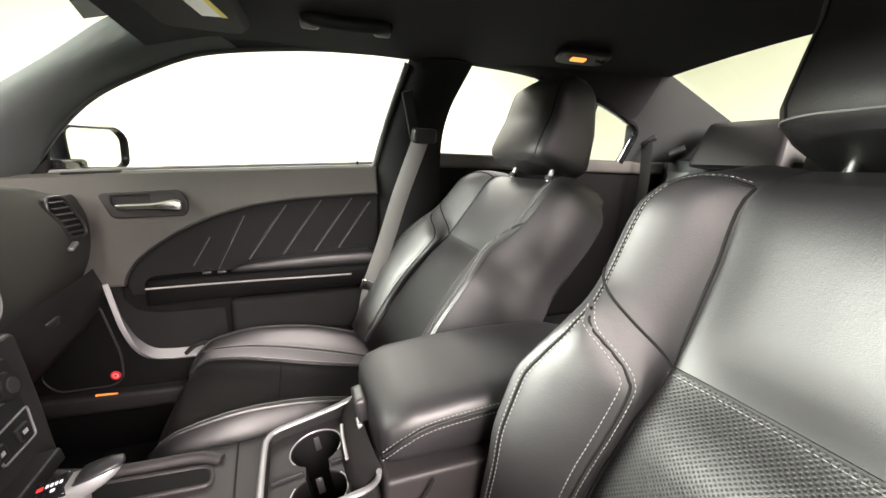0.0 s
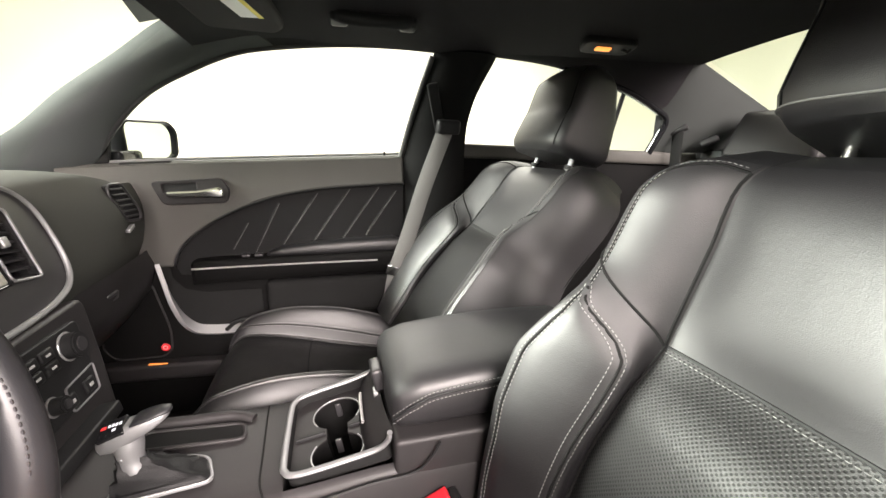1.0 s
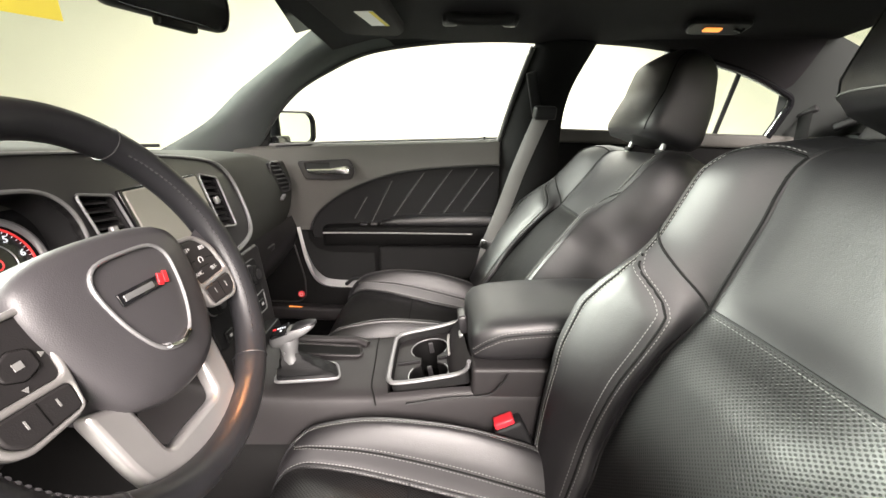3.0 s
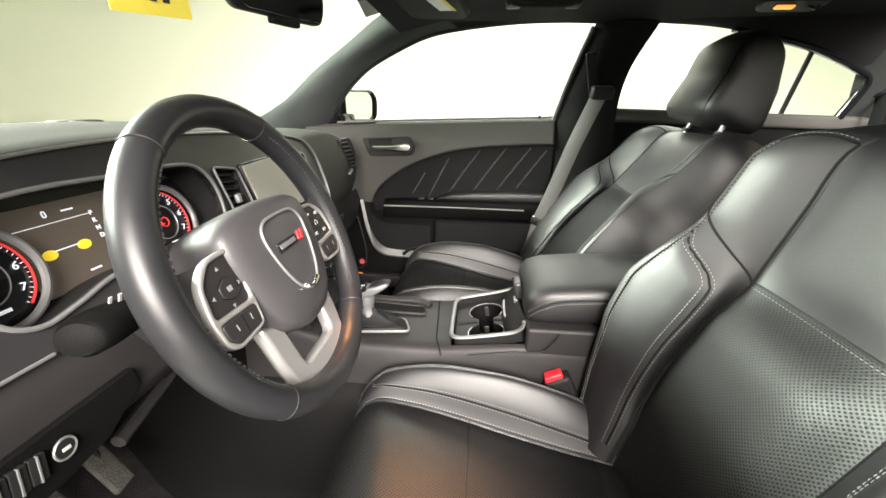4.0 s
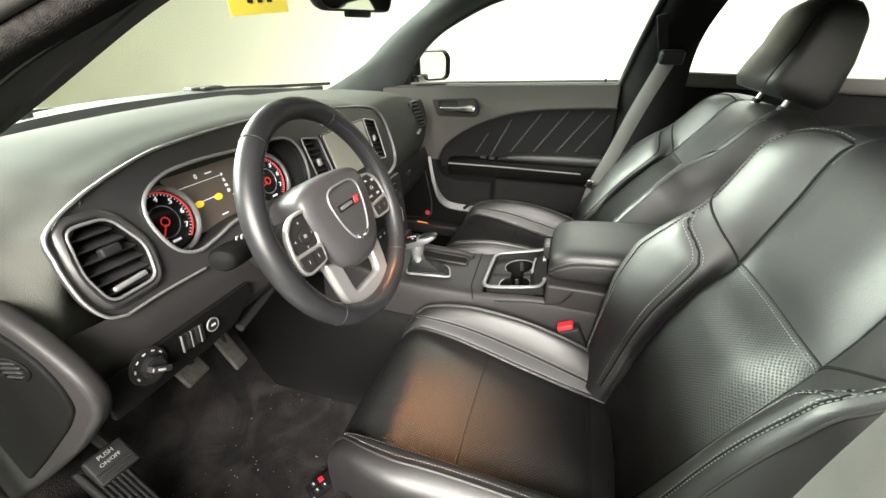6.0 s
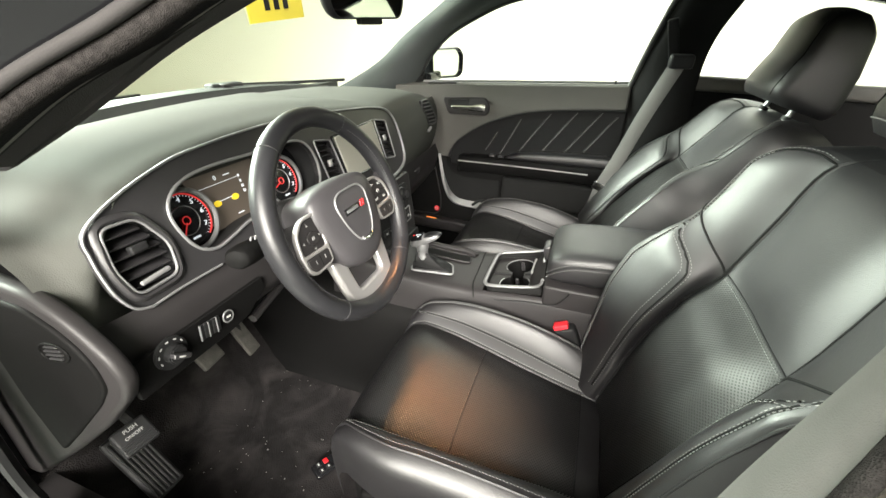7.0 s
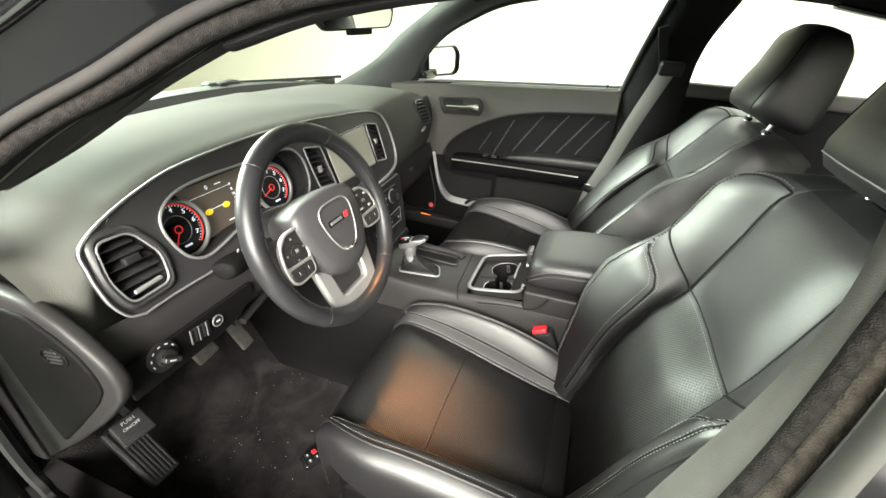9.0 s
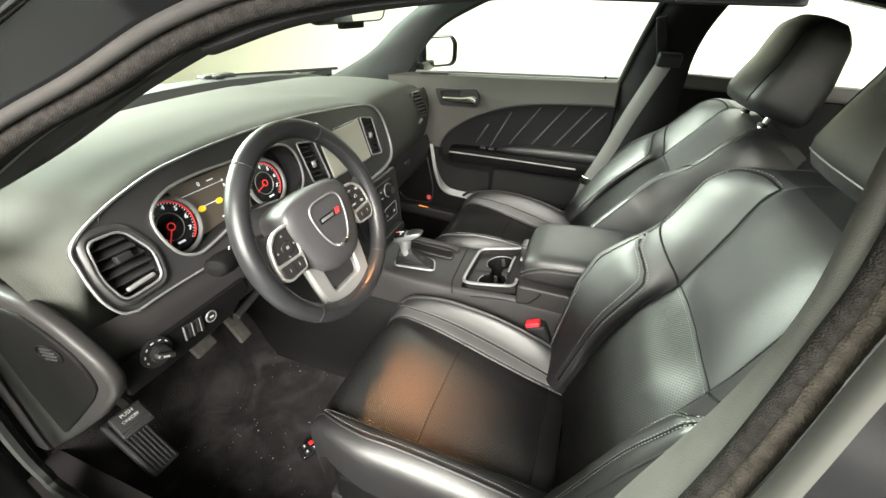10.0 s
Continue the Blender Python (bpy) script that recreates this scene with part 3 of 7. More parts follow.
rear_door = thing("door_2", "closed black rear passenger door with cloth-grained panel", "car door", kind="structure")
part("door_panel", join(rbox((0.03, 0.98, 0.62), 0.01, at=Matrix.Translation((0.725, -0.71, 0.70)))), DEEP_BLACK, rear_door)
part("belt_ledge", rbox((0.05, 0.98, 0.045), 0.012, at=pose(0.715, -0.70, 1.008, 1.2, 0, 0)), DOOR_SKIN, rear_door)
part("armrest", rbox((0.07, 0.40, 0.06), 0.015, at=Matrix.Translation((0.685, -0.55, 0.76))), LEATHER, rear_door)
part("door_handle", rbox((0.012, 0.1, 0.02), 0.005, at=Matrix.Translation((0.70, -0.33, 0.90))), SATIN, rear_door, "satin silver inner handle")

# driver's door opening: pillar, seals and body flange seen from outside
fl_a = [(-0.745, 0.62, 1.035), (-0.70, 0.525, 1.104), (-0.66, 0.43, 1.153), (-0.635, 0.34, 1.197), (-0.62, 0.24, 1.225), (-0.612, 0.1, 1.24), (-0.61, -0.08, 1.24)]


def shift_line(line, d):
    return [Vector(p) + Vector(d) for p in line]


trim_in = [(-0.655, 0.70, 1.012), (-0.645, 0.56, 1.075), (-0.622, 0.44, 1.140), (-0.588, 0.355, 1.186), (-0.57, 0.26, 1.215), (-0.56, 0.1, 1.24), (-0.56, -0.08, 1.245)]
tagged(path_skin("pillar_front_left", shift_line(fl_a[:4], (0.030, 0.0, 0.0)), trim_in[:4], PILLAR_HARD, 0.012, bulge=0.003, inward=(-0.3, -0.9, 0.2)), "dark grey plastic windscreen pillar trim", "pillar trim", kind="structure")
tagged(path_skin("roof_rail_left", shift_line(fl_a[3:], (0.005, 0.0, -0.012)), trim_in[3:], HEADLINER, 0.012, bulge=0.006, inward=(0, 0, -1)), "black cloth-covered roof rail above the open driver's door", "roof rail", kind="structure")
tagged(part("door_seal_left", tube(spline(shift_line(fl_a, (-0.006, 0, 0.001)), 8), 0.0105, 12, flat=0.9), FLOCK), "dusty flocked black rubber door seal", "door seal", kind="structure")
tagged(path_skin("seal_channel_left", shift_line(fl_a, (-0.004, 0.003, -0.002)), shift_line(fl_a, (0.030, 0.004, -0.003)), DEEP_BLACK, 0.004, inward=(-0.3, -0.9, 0.2)), "black channel between door seal and pillar trim", "door seal", kind="structure")
# Highlight along the trim edge, put in as a thin pale bead.
tagged(part("pillar_highlight_left", tube(spline(shift_line(fl_a[:4], (0.0275, -0.001, 0.002)), 8), [0.0022] * 19 + [0.0018, 0.0014, 0.001, 0.0007, 0.0004, 0.0002], 8), PAINT_JAMB), "pale bead for the highlight on the pillar trim edge", "pillar trim", kind="structure")
tagged(part("door_flange_left", tube(spline(shift_line(fl_a, (-0.0192, 0.002, 0.0108)), 8), 0.0078, 12, flat=0.8), LIP), "smooth grey-black rubber lip beside the door seal", "door seal", kind="structure")
o1, o2 = shift_line(fl_a, (-0.0225, 0.005, 0.0145)), shift_line(fl_a, (-0.24, 0.18, 0.10))
tagged(path_skin("body_pillar_left", o1, o2, PAINT_BLACK, 0.01, bulge=0.006, inward=(-0.6, -0.5, 0.6)), "glossy black painted outer windscreen pillar", "car pillar", kind="structure")
# Added gloss bead, there to draw a reflection streak on the pillar paint.
tagged(part("streak_bead_left", tube(spline(shift_line(fl_a, (-0.062, 0.022, 0.046)), 8), 0.0095, 12, flat=0.6), GLOSS_BLACK), "glossy black bead added for the reflection streak along the windscreen pillar", "car pillar", kind="structure")
rl1, rl2 = trim_in[3:], [(-0.545, 0.36, 1.3), (-0.55, 0.26, 1.3), (-0.55, 0.1, 1.305), (-0.55, -0.08, 1.31)]
tagged(path_skin("roof_edge_left", rl1, rl2, HEADLINER, 0.01, inward=(1, 0, 0)), "black cloth edge of the headliner", "roof rail", kind="structure")
ws2 = path_skin("pillar_cover_left", [(-0.70, 1.03, 0.975), (-0.68, 0.88, 1.05), (-0.66, 0.74, 1.12), (-0.60, 0.5, 1.27)], trim_in[:4], PILLAR_HARD, 0.012, inward=(1, -0.3, 0))
tagged(ws2, "charcoal cloth-covered windscreen pillar trim", "pillar trim", kind="structure")

bl_in = [(-0.735, 0.0, 0.40), (-0.72, -0.02, 0.72), (-0.692, -0.060, 0.864), (-0.663, -0.113, 0.995), (-0.648, -0.135, 1.075), (-0.629, -0.138, 1.146), (-0.60, -0.145, 1.24)]
bl_s = [(-0.80, -0.04, 0.40), (-0.785, -0.05, 0.72), (-0.765, -0.066, 0.90), (-0.735, -0.098, 1.01), (-0.71, -0.118, 1.08), (-0.695, -0.128, 1.13), (-0.655, -0.14, 1.24)]
tagged(path_skin("pillar_middle_left", bl_in, shift_line(bl_s, (0.011, 0.005, 0)), CLOTH_TRIM, 0.015, bulge=0.01, inward=(-0.3, 0.9, 0)), "grey cloth-grained plastic middle pillar beside the driver seat", "pillar trim", kind="structure")
tagged(part("door_seal_middle_left", tube(spline(shift_line(bl_s, (0.003, 0.0, 0)), 8), 0.0088, 10, flat=0.9), FLOCK), "dusty flocked door seal down the middle pillar", "door seal", kind="structure")
tagged(part("door_seal_fluff_left", tube(spline(shift_line(bl_s, (-0.0055, -0.002, 0)), 8), 0.0056, 10, flat=0.9), FLUFF), "pale fluff and lint caught along the middle pillar seal", "door seal", kind="structure")
tagged(path_skin("jamb_left", shift_line(bl_s, (-0.012, -0.006, 0)), shift_line(bl_s, (-0.040, 0.0, 0)), PAINT_JAMB, 0.006, bulge=0.006, inward=(-0.2, 1, 0)), "light grey painted door jamb", "door jamb", kind="structure")
tagged(path_skin("body_pillar_middle", shift_line(bl_s, (-0.040, 0.0, 0)), shift_line(bl_s, (-0.11, -0.17, 0)), PAINT_BLACK, 0.006, bulge=0.0, inward=(-0.4, 1, 0)), "glossy black painted rear door edge", "car pillar", kind="structure")
tagged(path_skin("hinge_pillar_left", [(-0.72, 0.90, 0.92), (-0.72, 0.95, 0.7), (-0.72, 1.0, 0.34)], [(-0.82, 0.86, 0.92), (-0.84, 0.92, 0.7), (-0.85, 0.98, 0.34)], PAINT_BLACK, 0.01, bulge=0.01, inward=(-0.2, -1, 0)), "black painted front door pillar with seal", "car pillar", kind="structure")
tagged(part("door_seal_lower_left", tube(spline([(-0.745, 0.62, 1.035), (-0.755, 0.78, 0.88), (-0.76, 0.88, 0.70), (-0.76, 0.905, 0.555), (-0.76, 0.912, 0.462), (-0.76, 0.896, 0.408), (-0.762, 0.83, 0.37), (-0.765, 0.4, 0.357), (-0.765, 0.0, 0.36)], 8), 0.012, 8), RUBBER), "black rubber door seal along the sill", "door seal", kind="structure")

# driver's door, swung wide open beside the front wing; unseen, added to block light
open_door = thing("door_3", "black driver's door swung wide open, unseen, put there to block light", "car door", kind="structure", at=pose(-0.81, 0.83, 0, 0, 0, 22))
part("door_panel", rbox((1.0, 0.09, 0.62), 0.02, at=Matrix.Translation((-0.5, 0, 0.67))), PLASTIC_DARK, open_door)
part("window_frame", tube([(-0.03, 0.0, 0.98), (-0.35, 0.03, 1.2), (-0.60, 0.05, 1.27), (-0.92, 0.05, 1.26), (-0.99, 0.0, 0.98)], 0.016, 8), RUBBER, open_door)

wheels = []
for x, y in ((0.70, 1.55), (-0.72, 1.55), (0.70, -1.35), (-0.70, -1.35)):
    side = 1 if x > 0 else -1
    if not wheels:
        w = thing("car_wheel", "black tyre on a dark wheel under the car", "wheel", "car wheels", at=pose(x, y, 0.33))
        prof = [(0.20, -0.10), (0.30, -0.105), (0.325, -0.09), (0.33, 0.0), (0.325, 0.09), (0.30, 0.105), (0.20, 0.10)]
        part("tyre", skin([[Vector((o, r * math.cos(a), r * math.sin(a))) for r, o in prof] for a in frange(0, 2 * math.pi, 37)]), RUBBER, w)
        part("rim", disc(0.205, 0.16, 36, 0.01, at=pose(0, 0, 0, 0, 90, 0)), SATIN_DARK, w)
        wheels.append(w)
    else:
        wheels.append(copy_thing(wheels[0], pose(x, y, 0.33)))


# ---- seats ----
RECLINE = radians(20.6)
SU = Vector((0, -math.sin(RECLINE), math.cos(RECLINE)))
SN = Vector((0, math.cos(RECLINE), math.sin(RECLINE)))
B0 = Vector((0, -0.045, 0.455))
# up the backrest, half widths and heights: seam of the insert, foot of the side pad, border seam, then the outer half width and the belly of the insert
BACK = [(0.0, 0.112, 0.012, 0.114, 0.034, 0.165, 0.068, 0.205, -0.004), (0.075, 0.115, 0.018, 0.122, 0.040, 0.188, 0.082, 0.226, 0.006), (0.13, 0.128, 0.020, 0.130, 0.044, 0.195, 0.093, 0.234, 0.014), (0.18, 0.130, 0.021, 0.127, 0.050, 0.192, 0.104, 0.234, 0.018),
        (0.24, 0.125, 0.024, 0.120, 0.054, 0.197, 0.113, 0.234, 0.020), (0.30, 0.115, 0.024, 0.113, 0.051, 0.196, 0.114, 0.232, 0.020), (0.34, 0.112, 0.015, 0.111, 0.048, 0.184, 0.108, 0.224, 0.008), (0.38, 0.112, 0.003, 0.126, 0.044, 0.172, 0.097, 0.213, -0.012),
        (0.41, 0.113, 0.003, 0.138, 0.046, 0.171, 0.083, 0.211, -0.003), (0.45, 0.113, 0.003, 0.143, 0.044, 0.178, 0.069, 0.213, 0.004), (0.50, 0.113, 0.003, 0.146, 0.043, 0.180, 0.064, 0.214, 0.006), (0.535, 0.115, 0.004, 0.145, 0.042, 0.178, 0.062, 0.211, 0.005),
        (0.563, 0.116, 0.003, 0.144, 0.035, 0.175, 0.050, 0.206, 0.001), (0.587, 0.112, -0.003, 0.136, 0.016, 0.161, 0.030, 0.192, -0.008), (0.60, 0.110, -0.014, 0.131, 0.0, 0.150, 0.008, 0.180, -0.018), (0.625, 0.100, -0.05, 0.120, -0.042, 0.138, -0.036, 0.165, -0.052)]

# the bolster beside the driver's door, flattened by getting in and out: seam, its height, ridge half width, height, outer half width
BACK_WORN = [(0.0, 0.112, 0.0, 0.18, 0.030, 0.228), (0.1, 0.118, 0.0, 0.185, 0.034, 0.238), (0.2, 0.124, 0.0, 0.188, 0.036, 0.244), (0.3, 0.128, -0.004, 0.200, 0.042, 0.25), (0.38, 0.130, -0.008, 0.212, 0.040, 0.250), (0.42, 0.131, -0.008, 0.216, 0.022, 0.250), (0.46, 0.131, -0.006, 0.220, 0.006, 0.250), (0.52, 0.128, -0.004, 0.213, 0.002, 0.240), (0.57, 0.120, -0.004, 0.190, -0.004, 0.22), (0.60, 0.110, -0.014, 0.155, -0.012, 0.18), (0.625, 0.100, -0.05, 0.138, -0.042, 0.165)]
WORN, WIDE, TALL, BACK_AT = False, 1.0, 1.0, Vector()


def section(c, hc, l, hl, r, h, o, belly, back):
    """Half a padded section from the middle outwards: (across, height)."""
    return spline([(0, belly, 0), (c * 0.55, belly * 0.75 + hc * 0.25, 0), (c * 0.93, hc - 0.004, 0), (c, hc, 0), (l, hl, 0), (r, h, 0), (r + 0.5 * (o - r), h - 0.014, 0), (o, min(-0.03, h - 0.04), 0), (o * 0.97, back, 0)], 6)


C_OUT = 18    # column of the section at the seam of the insert
HALF = 8 * 6 + 1


LEAF_EDGE = [(0.0, 24.0), (0.2, 24.0), (0.33, 24.0), (0.355, 24.4), (0.372, 25.8), (0.39, 28.2), (0.41, 29.8)]


def back_pt(k, u):
    """Column k from -48 to 48, distance u up the backrest."""
    c, hc, l, hl, r, h, o, b = lerp_list(BACK, u)
    if WORN and k < 0:
        c, hc, r, h, o = lerp_list(BACK_WORN, u)
        l, hl = (c + r) / 2, hc + 0.62 * (h - hc)
    q = section(c, hc, l, hl, r, h, o, b, min(-0.11, h - 0.07))[abs(k)]
    # the leaf-shaped pad of the bolster stands proud of its seams
    inner = lerp_list(LEAF_EDGE, u)[0]
    s = (abs(k) - inner) / max(0.5, 30.0 - inner)
    puff = 0.006 * (4 * s * (1 - s)) ** 0.7 if 0 < s < 1 and u < 0.41 else 0.0
    q = Vector(((q.x - 0.5 * puff) * WIDE, (q.y + 0.8 * puff) * (TALL if q.y > 0 else 1.0), 0))
    return B0 + BACK_AT + Vector((math.copysign(q.x, k) if k else 0.0, 0, 0)) + SU * u + SN * q.y


CUSH = [(0.0, 0.112, 0.172, 0.045, 0.205, 0.457), (0.08, 0.118, 0.174, 0.075, 0.210, 0.470), (0.18, 0.130, 0.180, 0.085, 0.216, 0.486), (0.28, 0.140, 0.186, 0.074, 0.222, 0.506), (0.36, 0.146, 0.192, 0.054, 0.226, 0.520),
        (0.42, 0.150, 0.194, 0.034, 0.226, 0.524), (0.452, 0.151, 0.19, 0.02, 0.222, 0.512), (0.475, 0.148, 0.182, 0.008, 0.214, 0.485), (0.485, 0.144, 0.174, 0.0, 0.206, 0.45), (0.482, 0.141, 0.17, 0.0, 0.2, 0.39)]
CU_S = [0, 0.08, 0.18, 0.28, 0.36, 0.42, 0.46, 0.49, 0.53, 0.59]


def cush_section(c, r, h, o, belly, back):
    return spline([(0, belly, 0), (c * 0.55, belly * 0.8, 0), (c * 0.96, -0.006, 0), (c * 1.06, -0.003, 0), ((c + r) / 2, h * 0.62, 0), (r, h, 0), (o * 0.985, h * 0.45, 0), (o, -0.03, 0), (o * 0.97, back, 0)], 6)


def cush_pt(k, s):
    rows = [(a, *r) for a, r in zip(CU_S, CUSH)]
    f, c, r, h, o, z = lerp_list(rows, s)
    if WORN and k < 0:
        h *= 0.5
        tuck = 1 - 0.15 * min(1.0, max(0.0, (s - 0.33) / 0.13)) ** 1.5
        r, o = max(c + 0.012, r * tuck), o * tuck
    q = cush_section(c, r, h, o, 0.004, -0.11)[abs(k)]
    return Vector((math.copysign(q.x, k) if k else 0.0, B0.y + f, z + q.y))


def padded(name, fn, ks, us, mat, parent, label="", groove=()):
    rings, uvs = [], []
    for u in us:
        row = [fn(k, u) for k in ks]
        rings.append(row)
        run, line = 0.0, []
        mid = row[len(row) // 2]
        for i, p in enumerate(row):
            line.append((p.x, u))
        uvs.append(line)
    bm = skin(rings, uv=uvs)
    bmesh.ops.recalc_face_normals(bm, faces=bm.faces)
    bm.normal_update()
    tot = sum((f.normal for f in bm.faces), Vector())
    if tot.dot(SN + Vector((0, 0, 1))) < 0 and abs(ks[0] + ks[-1]) < 80:
        bmesh.ops.reverse_faces(bm, faces=bm.faces)
    return part(name, bm, mat, parent, label, 60)


def steps(a, b, n):
    return [a + (b - a) * i / n for i in range(n + 1)]


def on_back(k, u, lift=0.001):
    i = int(math.floor(k))
    p = back_pt(i, u).lerp(back_pt(i + 1, u), k - i) if k != i else back_pt(i, u)
    return p + SN * lift


def on_cush(k, s, lift=0.001):
    i = int(math.floor(k))
    p = cush_pt(i, s).lerp(cush_pt(i + 1, s), k - i) if k != i else cush_pt(i, s)
    return p + Vector((0, 0, lift))


def make_seat(name, label, at, recline, head=1.0, worn=False, wide=1.0, tall=1.0, back_at=(0, 0, 0), head_at=None, head_lean=None):
    global SU, SN, WORN, WIDE, TALL, BACK_AT
    WORN, WIDE, TALL, BACK_AT = worn, wide, tall, Vector(back_at)
    SU = Vector((0, -math.sin(radians(recline)), math.cos(radians(recline))))
    SN = Vector((0, math.cos(radians(recline)), math.sin(radians(recline))))
    seat = thing(name, label, "car seat", "front seats", at=Matrix.Translation(at))
    e = C_OUT
    us_low, us_up = steps(0, 0.38, 24), steps(0.38, 0.6, 16)
    padded("backrest_insert", back_pt, list(range(-e, e + 1)), us_low, LEATHER_PERF, seat, "perforated black leather lower insert")
    padded("backrest_shoulder_panel", back_pt, list(range(-e, e + 1)), us_up, LEATHER, seat, "smooth black leather upper panel")
    for sgn in (-1, 1):
        ks = [sgn * k for k in range(e, HALF)]
        padded("backrest_bolster", back_pt, ks, steps(0, 0.6, 50), LEATHER, seat, "smooth black leather side bolster")
    padded("backrest_top", back_pt, list(range(-HALF + 1, HALF)), steps(0.6, 0.625, 4), LEATHER, seat)
    # hard back of the seat
    rings = [[B0 + BACK_AT + Vector((x * lerp_list(BACK, u)[6] * 0.98 * wide, 0, 0)) + SU * u - SN * (0.105 + 0.02 * (1 - x * x)) for x in frange(-1, 1, 9)] for u in frange(-0.05, 0.625, 9)]
    part("back_shell", skin(rings), PLASTIC, seat)
    top = [[back_pt(k, 0.625) for k in range(-HALF + 1, HALF, 4)], [B0 + BACK_AT + Vector((back_pt(k, 0.625).x, 0, 0)) + SU * 0.62 - SN * 0.115 for k in range(-HALF + 1, HALF, 4)]]
    part("top_pad", skin(top), LEATHER, seat)
    # seams: piping tubes sunk in the joints, thread beside them
    leaf = [(29.8, 0.41), (28.2, 0.39), (25.8, 0.372), (24.4, 0.355), (24, 0.33), (24, 0.2), (24, 0.03)]
    lf = spline([(x, y, 0) for x, y in leaf], 10)
    # the border seam runs up the bolster, round the shoulder and in to the insert
    bd = spline([(30, y, 0) for y in steps(0.03, 0.545, 26)] + [(29.4, 0.568, 0), (27.5, 0.583, 0), (24, 0.589, 0), (20.5, 0.588, 0), (18.2, 0.587, 0)], 3)
    for sgn in (-1, 1):
        part("seam", tube([on_back(sgn * e, u, -0.001) for u in steps(0.02, 0.587, 40)], 0.0022, 6), COVER, seat)
        part("piping", tube([on_back(sgn * 34.5, u, -0.0005) for u in steps(0.03, 0.585, 40)], 0.002, 6), LEATHER, seat)
        part("seam", tube([on_back(sgn * q.x, q.y, 0.0) for q in bd], 0.0018, 6), COVER, seat)
        stitches("stitching", [on_back(sgn * (q.x - 0.32), q.y, 0.0012) for q in bd[:-12]], seat)
        stitches("stitching", [on_back(sgn * (q.x + 0.4), q.y + (0.005 if q.y > 0.57 else 0), 0.0012) for q in bd], seat)
        # leaf-shaped bolster pad line
        part("seam", tube([on_back(sgn * q.x, q.y, 0.0003) for q in lf], 0.0018, 6), COVER, seat)
        stitches("stitching", [on_back(sgn * (q.x + 0.7), q.y, 0.0014) for q in lf], seat)
        stitches("stitching", [on_back(sgn * (q.x - 0.7), q.y, 0.0014) for q in lf], seat)
        arm = [on_back(sgn * (18 + 16.5 * f), 0.38 + 0.08 * f, 0.0006) for f in steps(0, 1, 14)]
        part("seam", tube(arm, 0.0018, 6), COVER, seat)
    part("seam", tube([on_back(k, 0.38, -0.0005) for k in range(-e, e + 1)], 0.0024, 6), PLASTIC_DARK, seat)
    stitches("stitching", [on_back(k, 0.3735, 0.001) for k in range(-e, e + 1)], seat, 0.006)
    # cushion
    ce = C_OUT
    padded("cushion_rear_strip", cush_pt, list(range(-ce, ce + 1)), steps(0, 0.04, 3), LEATHER, seat, "smooth black leather strip at the back of the cushion")
    part("seam", tube([on_cush(k, 0.04, -0.0005) for k in range(-ce, ce + 1)], 0.002, 6), PLASTIC_DARK, seat)
    padded("cushion_insert", cush_pt, list(range(-ce, ce + 1)), steps(0.04, 0.26, 12), LEATHER_PERF, seat, "perforated black leather seat insert")
    padded("cushion_front_panel", cush_pt, list(range(-ce, ce + 1)), steps(0.26, 0.59, 16), LEATHER_PERF, seat, "perforated black leather thigh panel")
    for sgn in (-1, 1):
        padded("cushion_bolster", cush_pt, [sgn * k for k in range(ce, HALF)], steps(0, 0.59, 26), LEATHER, seat, "smooth black leather cushion bolster")
        part("seam", tube([on_cush(sgn * ce, s, -0.0005) for s in steps(0, 0.5, 30)], 0.0024, 6), PLASTIC_DARK, seat)
        stitches("stitching", [on_cush(sgn * 18.5, s, 0.0012) for s in steps(0, 0.5, 50)], seat)
        part("piping", tube([on_cush(sgn * 31, s, 0) for s in steps(0.02, 0.5, 30)], 0.003, 6), LEATHER, seat)
        stitches("stitching", [on_cush(sgn * 29.4, s, 0.0012) for s in steps(0.02, 0.46, 44)], seat)
        pad_line = spline([(29.0, 0.455, 0), (26.0, 0.452, 0), (23.4, 0.425, 0), (22.4, 0.37, 0), (22.0, 0.28, 0), (21.6, 0.15, 0), (21.2, 0.03, 0)], 8)
        part("seam", tube([on_cush(sgn * q.x, q.y, 0.0003) for q in pad_line], 0.0016, 6), COVER, seat)
        stitches("stitching", [on_cush(sgn * (q.x + 0.45), q.y, 0.0013) for q in pad_line], seat)
        stitches("stitching", [on_cush(sgn * (q.x - 0.45), q.y, 0.0013) for q in pad_line], seat)
    part("seam", tube([on_cush(k, 0.26, -0.0005) for k in range(-ce, ce + 1)], 0.0024, 6), PLASTIC_DARK, seat)
    part("seat_base", rbox((0.39, 0.44, 0.13), 0.02, at=Matrix.Translation((0, 0.17, 0.33))), DEEP_BLACK, seat)
    part("side_valance", rbox((0.03, 0.46, 0.1), 0.012, at=Matrix.Translation((-0.19, 0.14, 0.34))), DEEP_BLACK, seat)
    part("side_valance", rbox((0.03, 0.46, 0.1), 0.012, at=Matrix.Translation((0.205, 0.16, 0.34))), DEEP_BLACK, seat)
    for sgn in (-1, 1):
        part("rail", rbox((0.035, 0.5, 0.09), 0.004, at=Matrix.Translation((sgn * 0.18, 0.15, 0.245))), PLASTIC_DARK, seat)
    # head restraint
    lean_by = radians(head_lean or recline)
    SU, SN = Vector((0, -math.sin(lean_by), math.cos(lean_by))), Vector((0, math.cos(lean_by), math.sin(lean_by)))
    hb = Vector(head_at) if head_at else B0 + SU * 0.60 - SN * 0.055
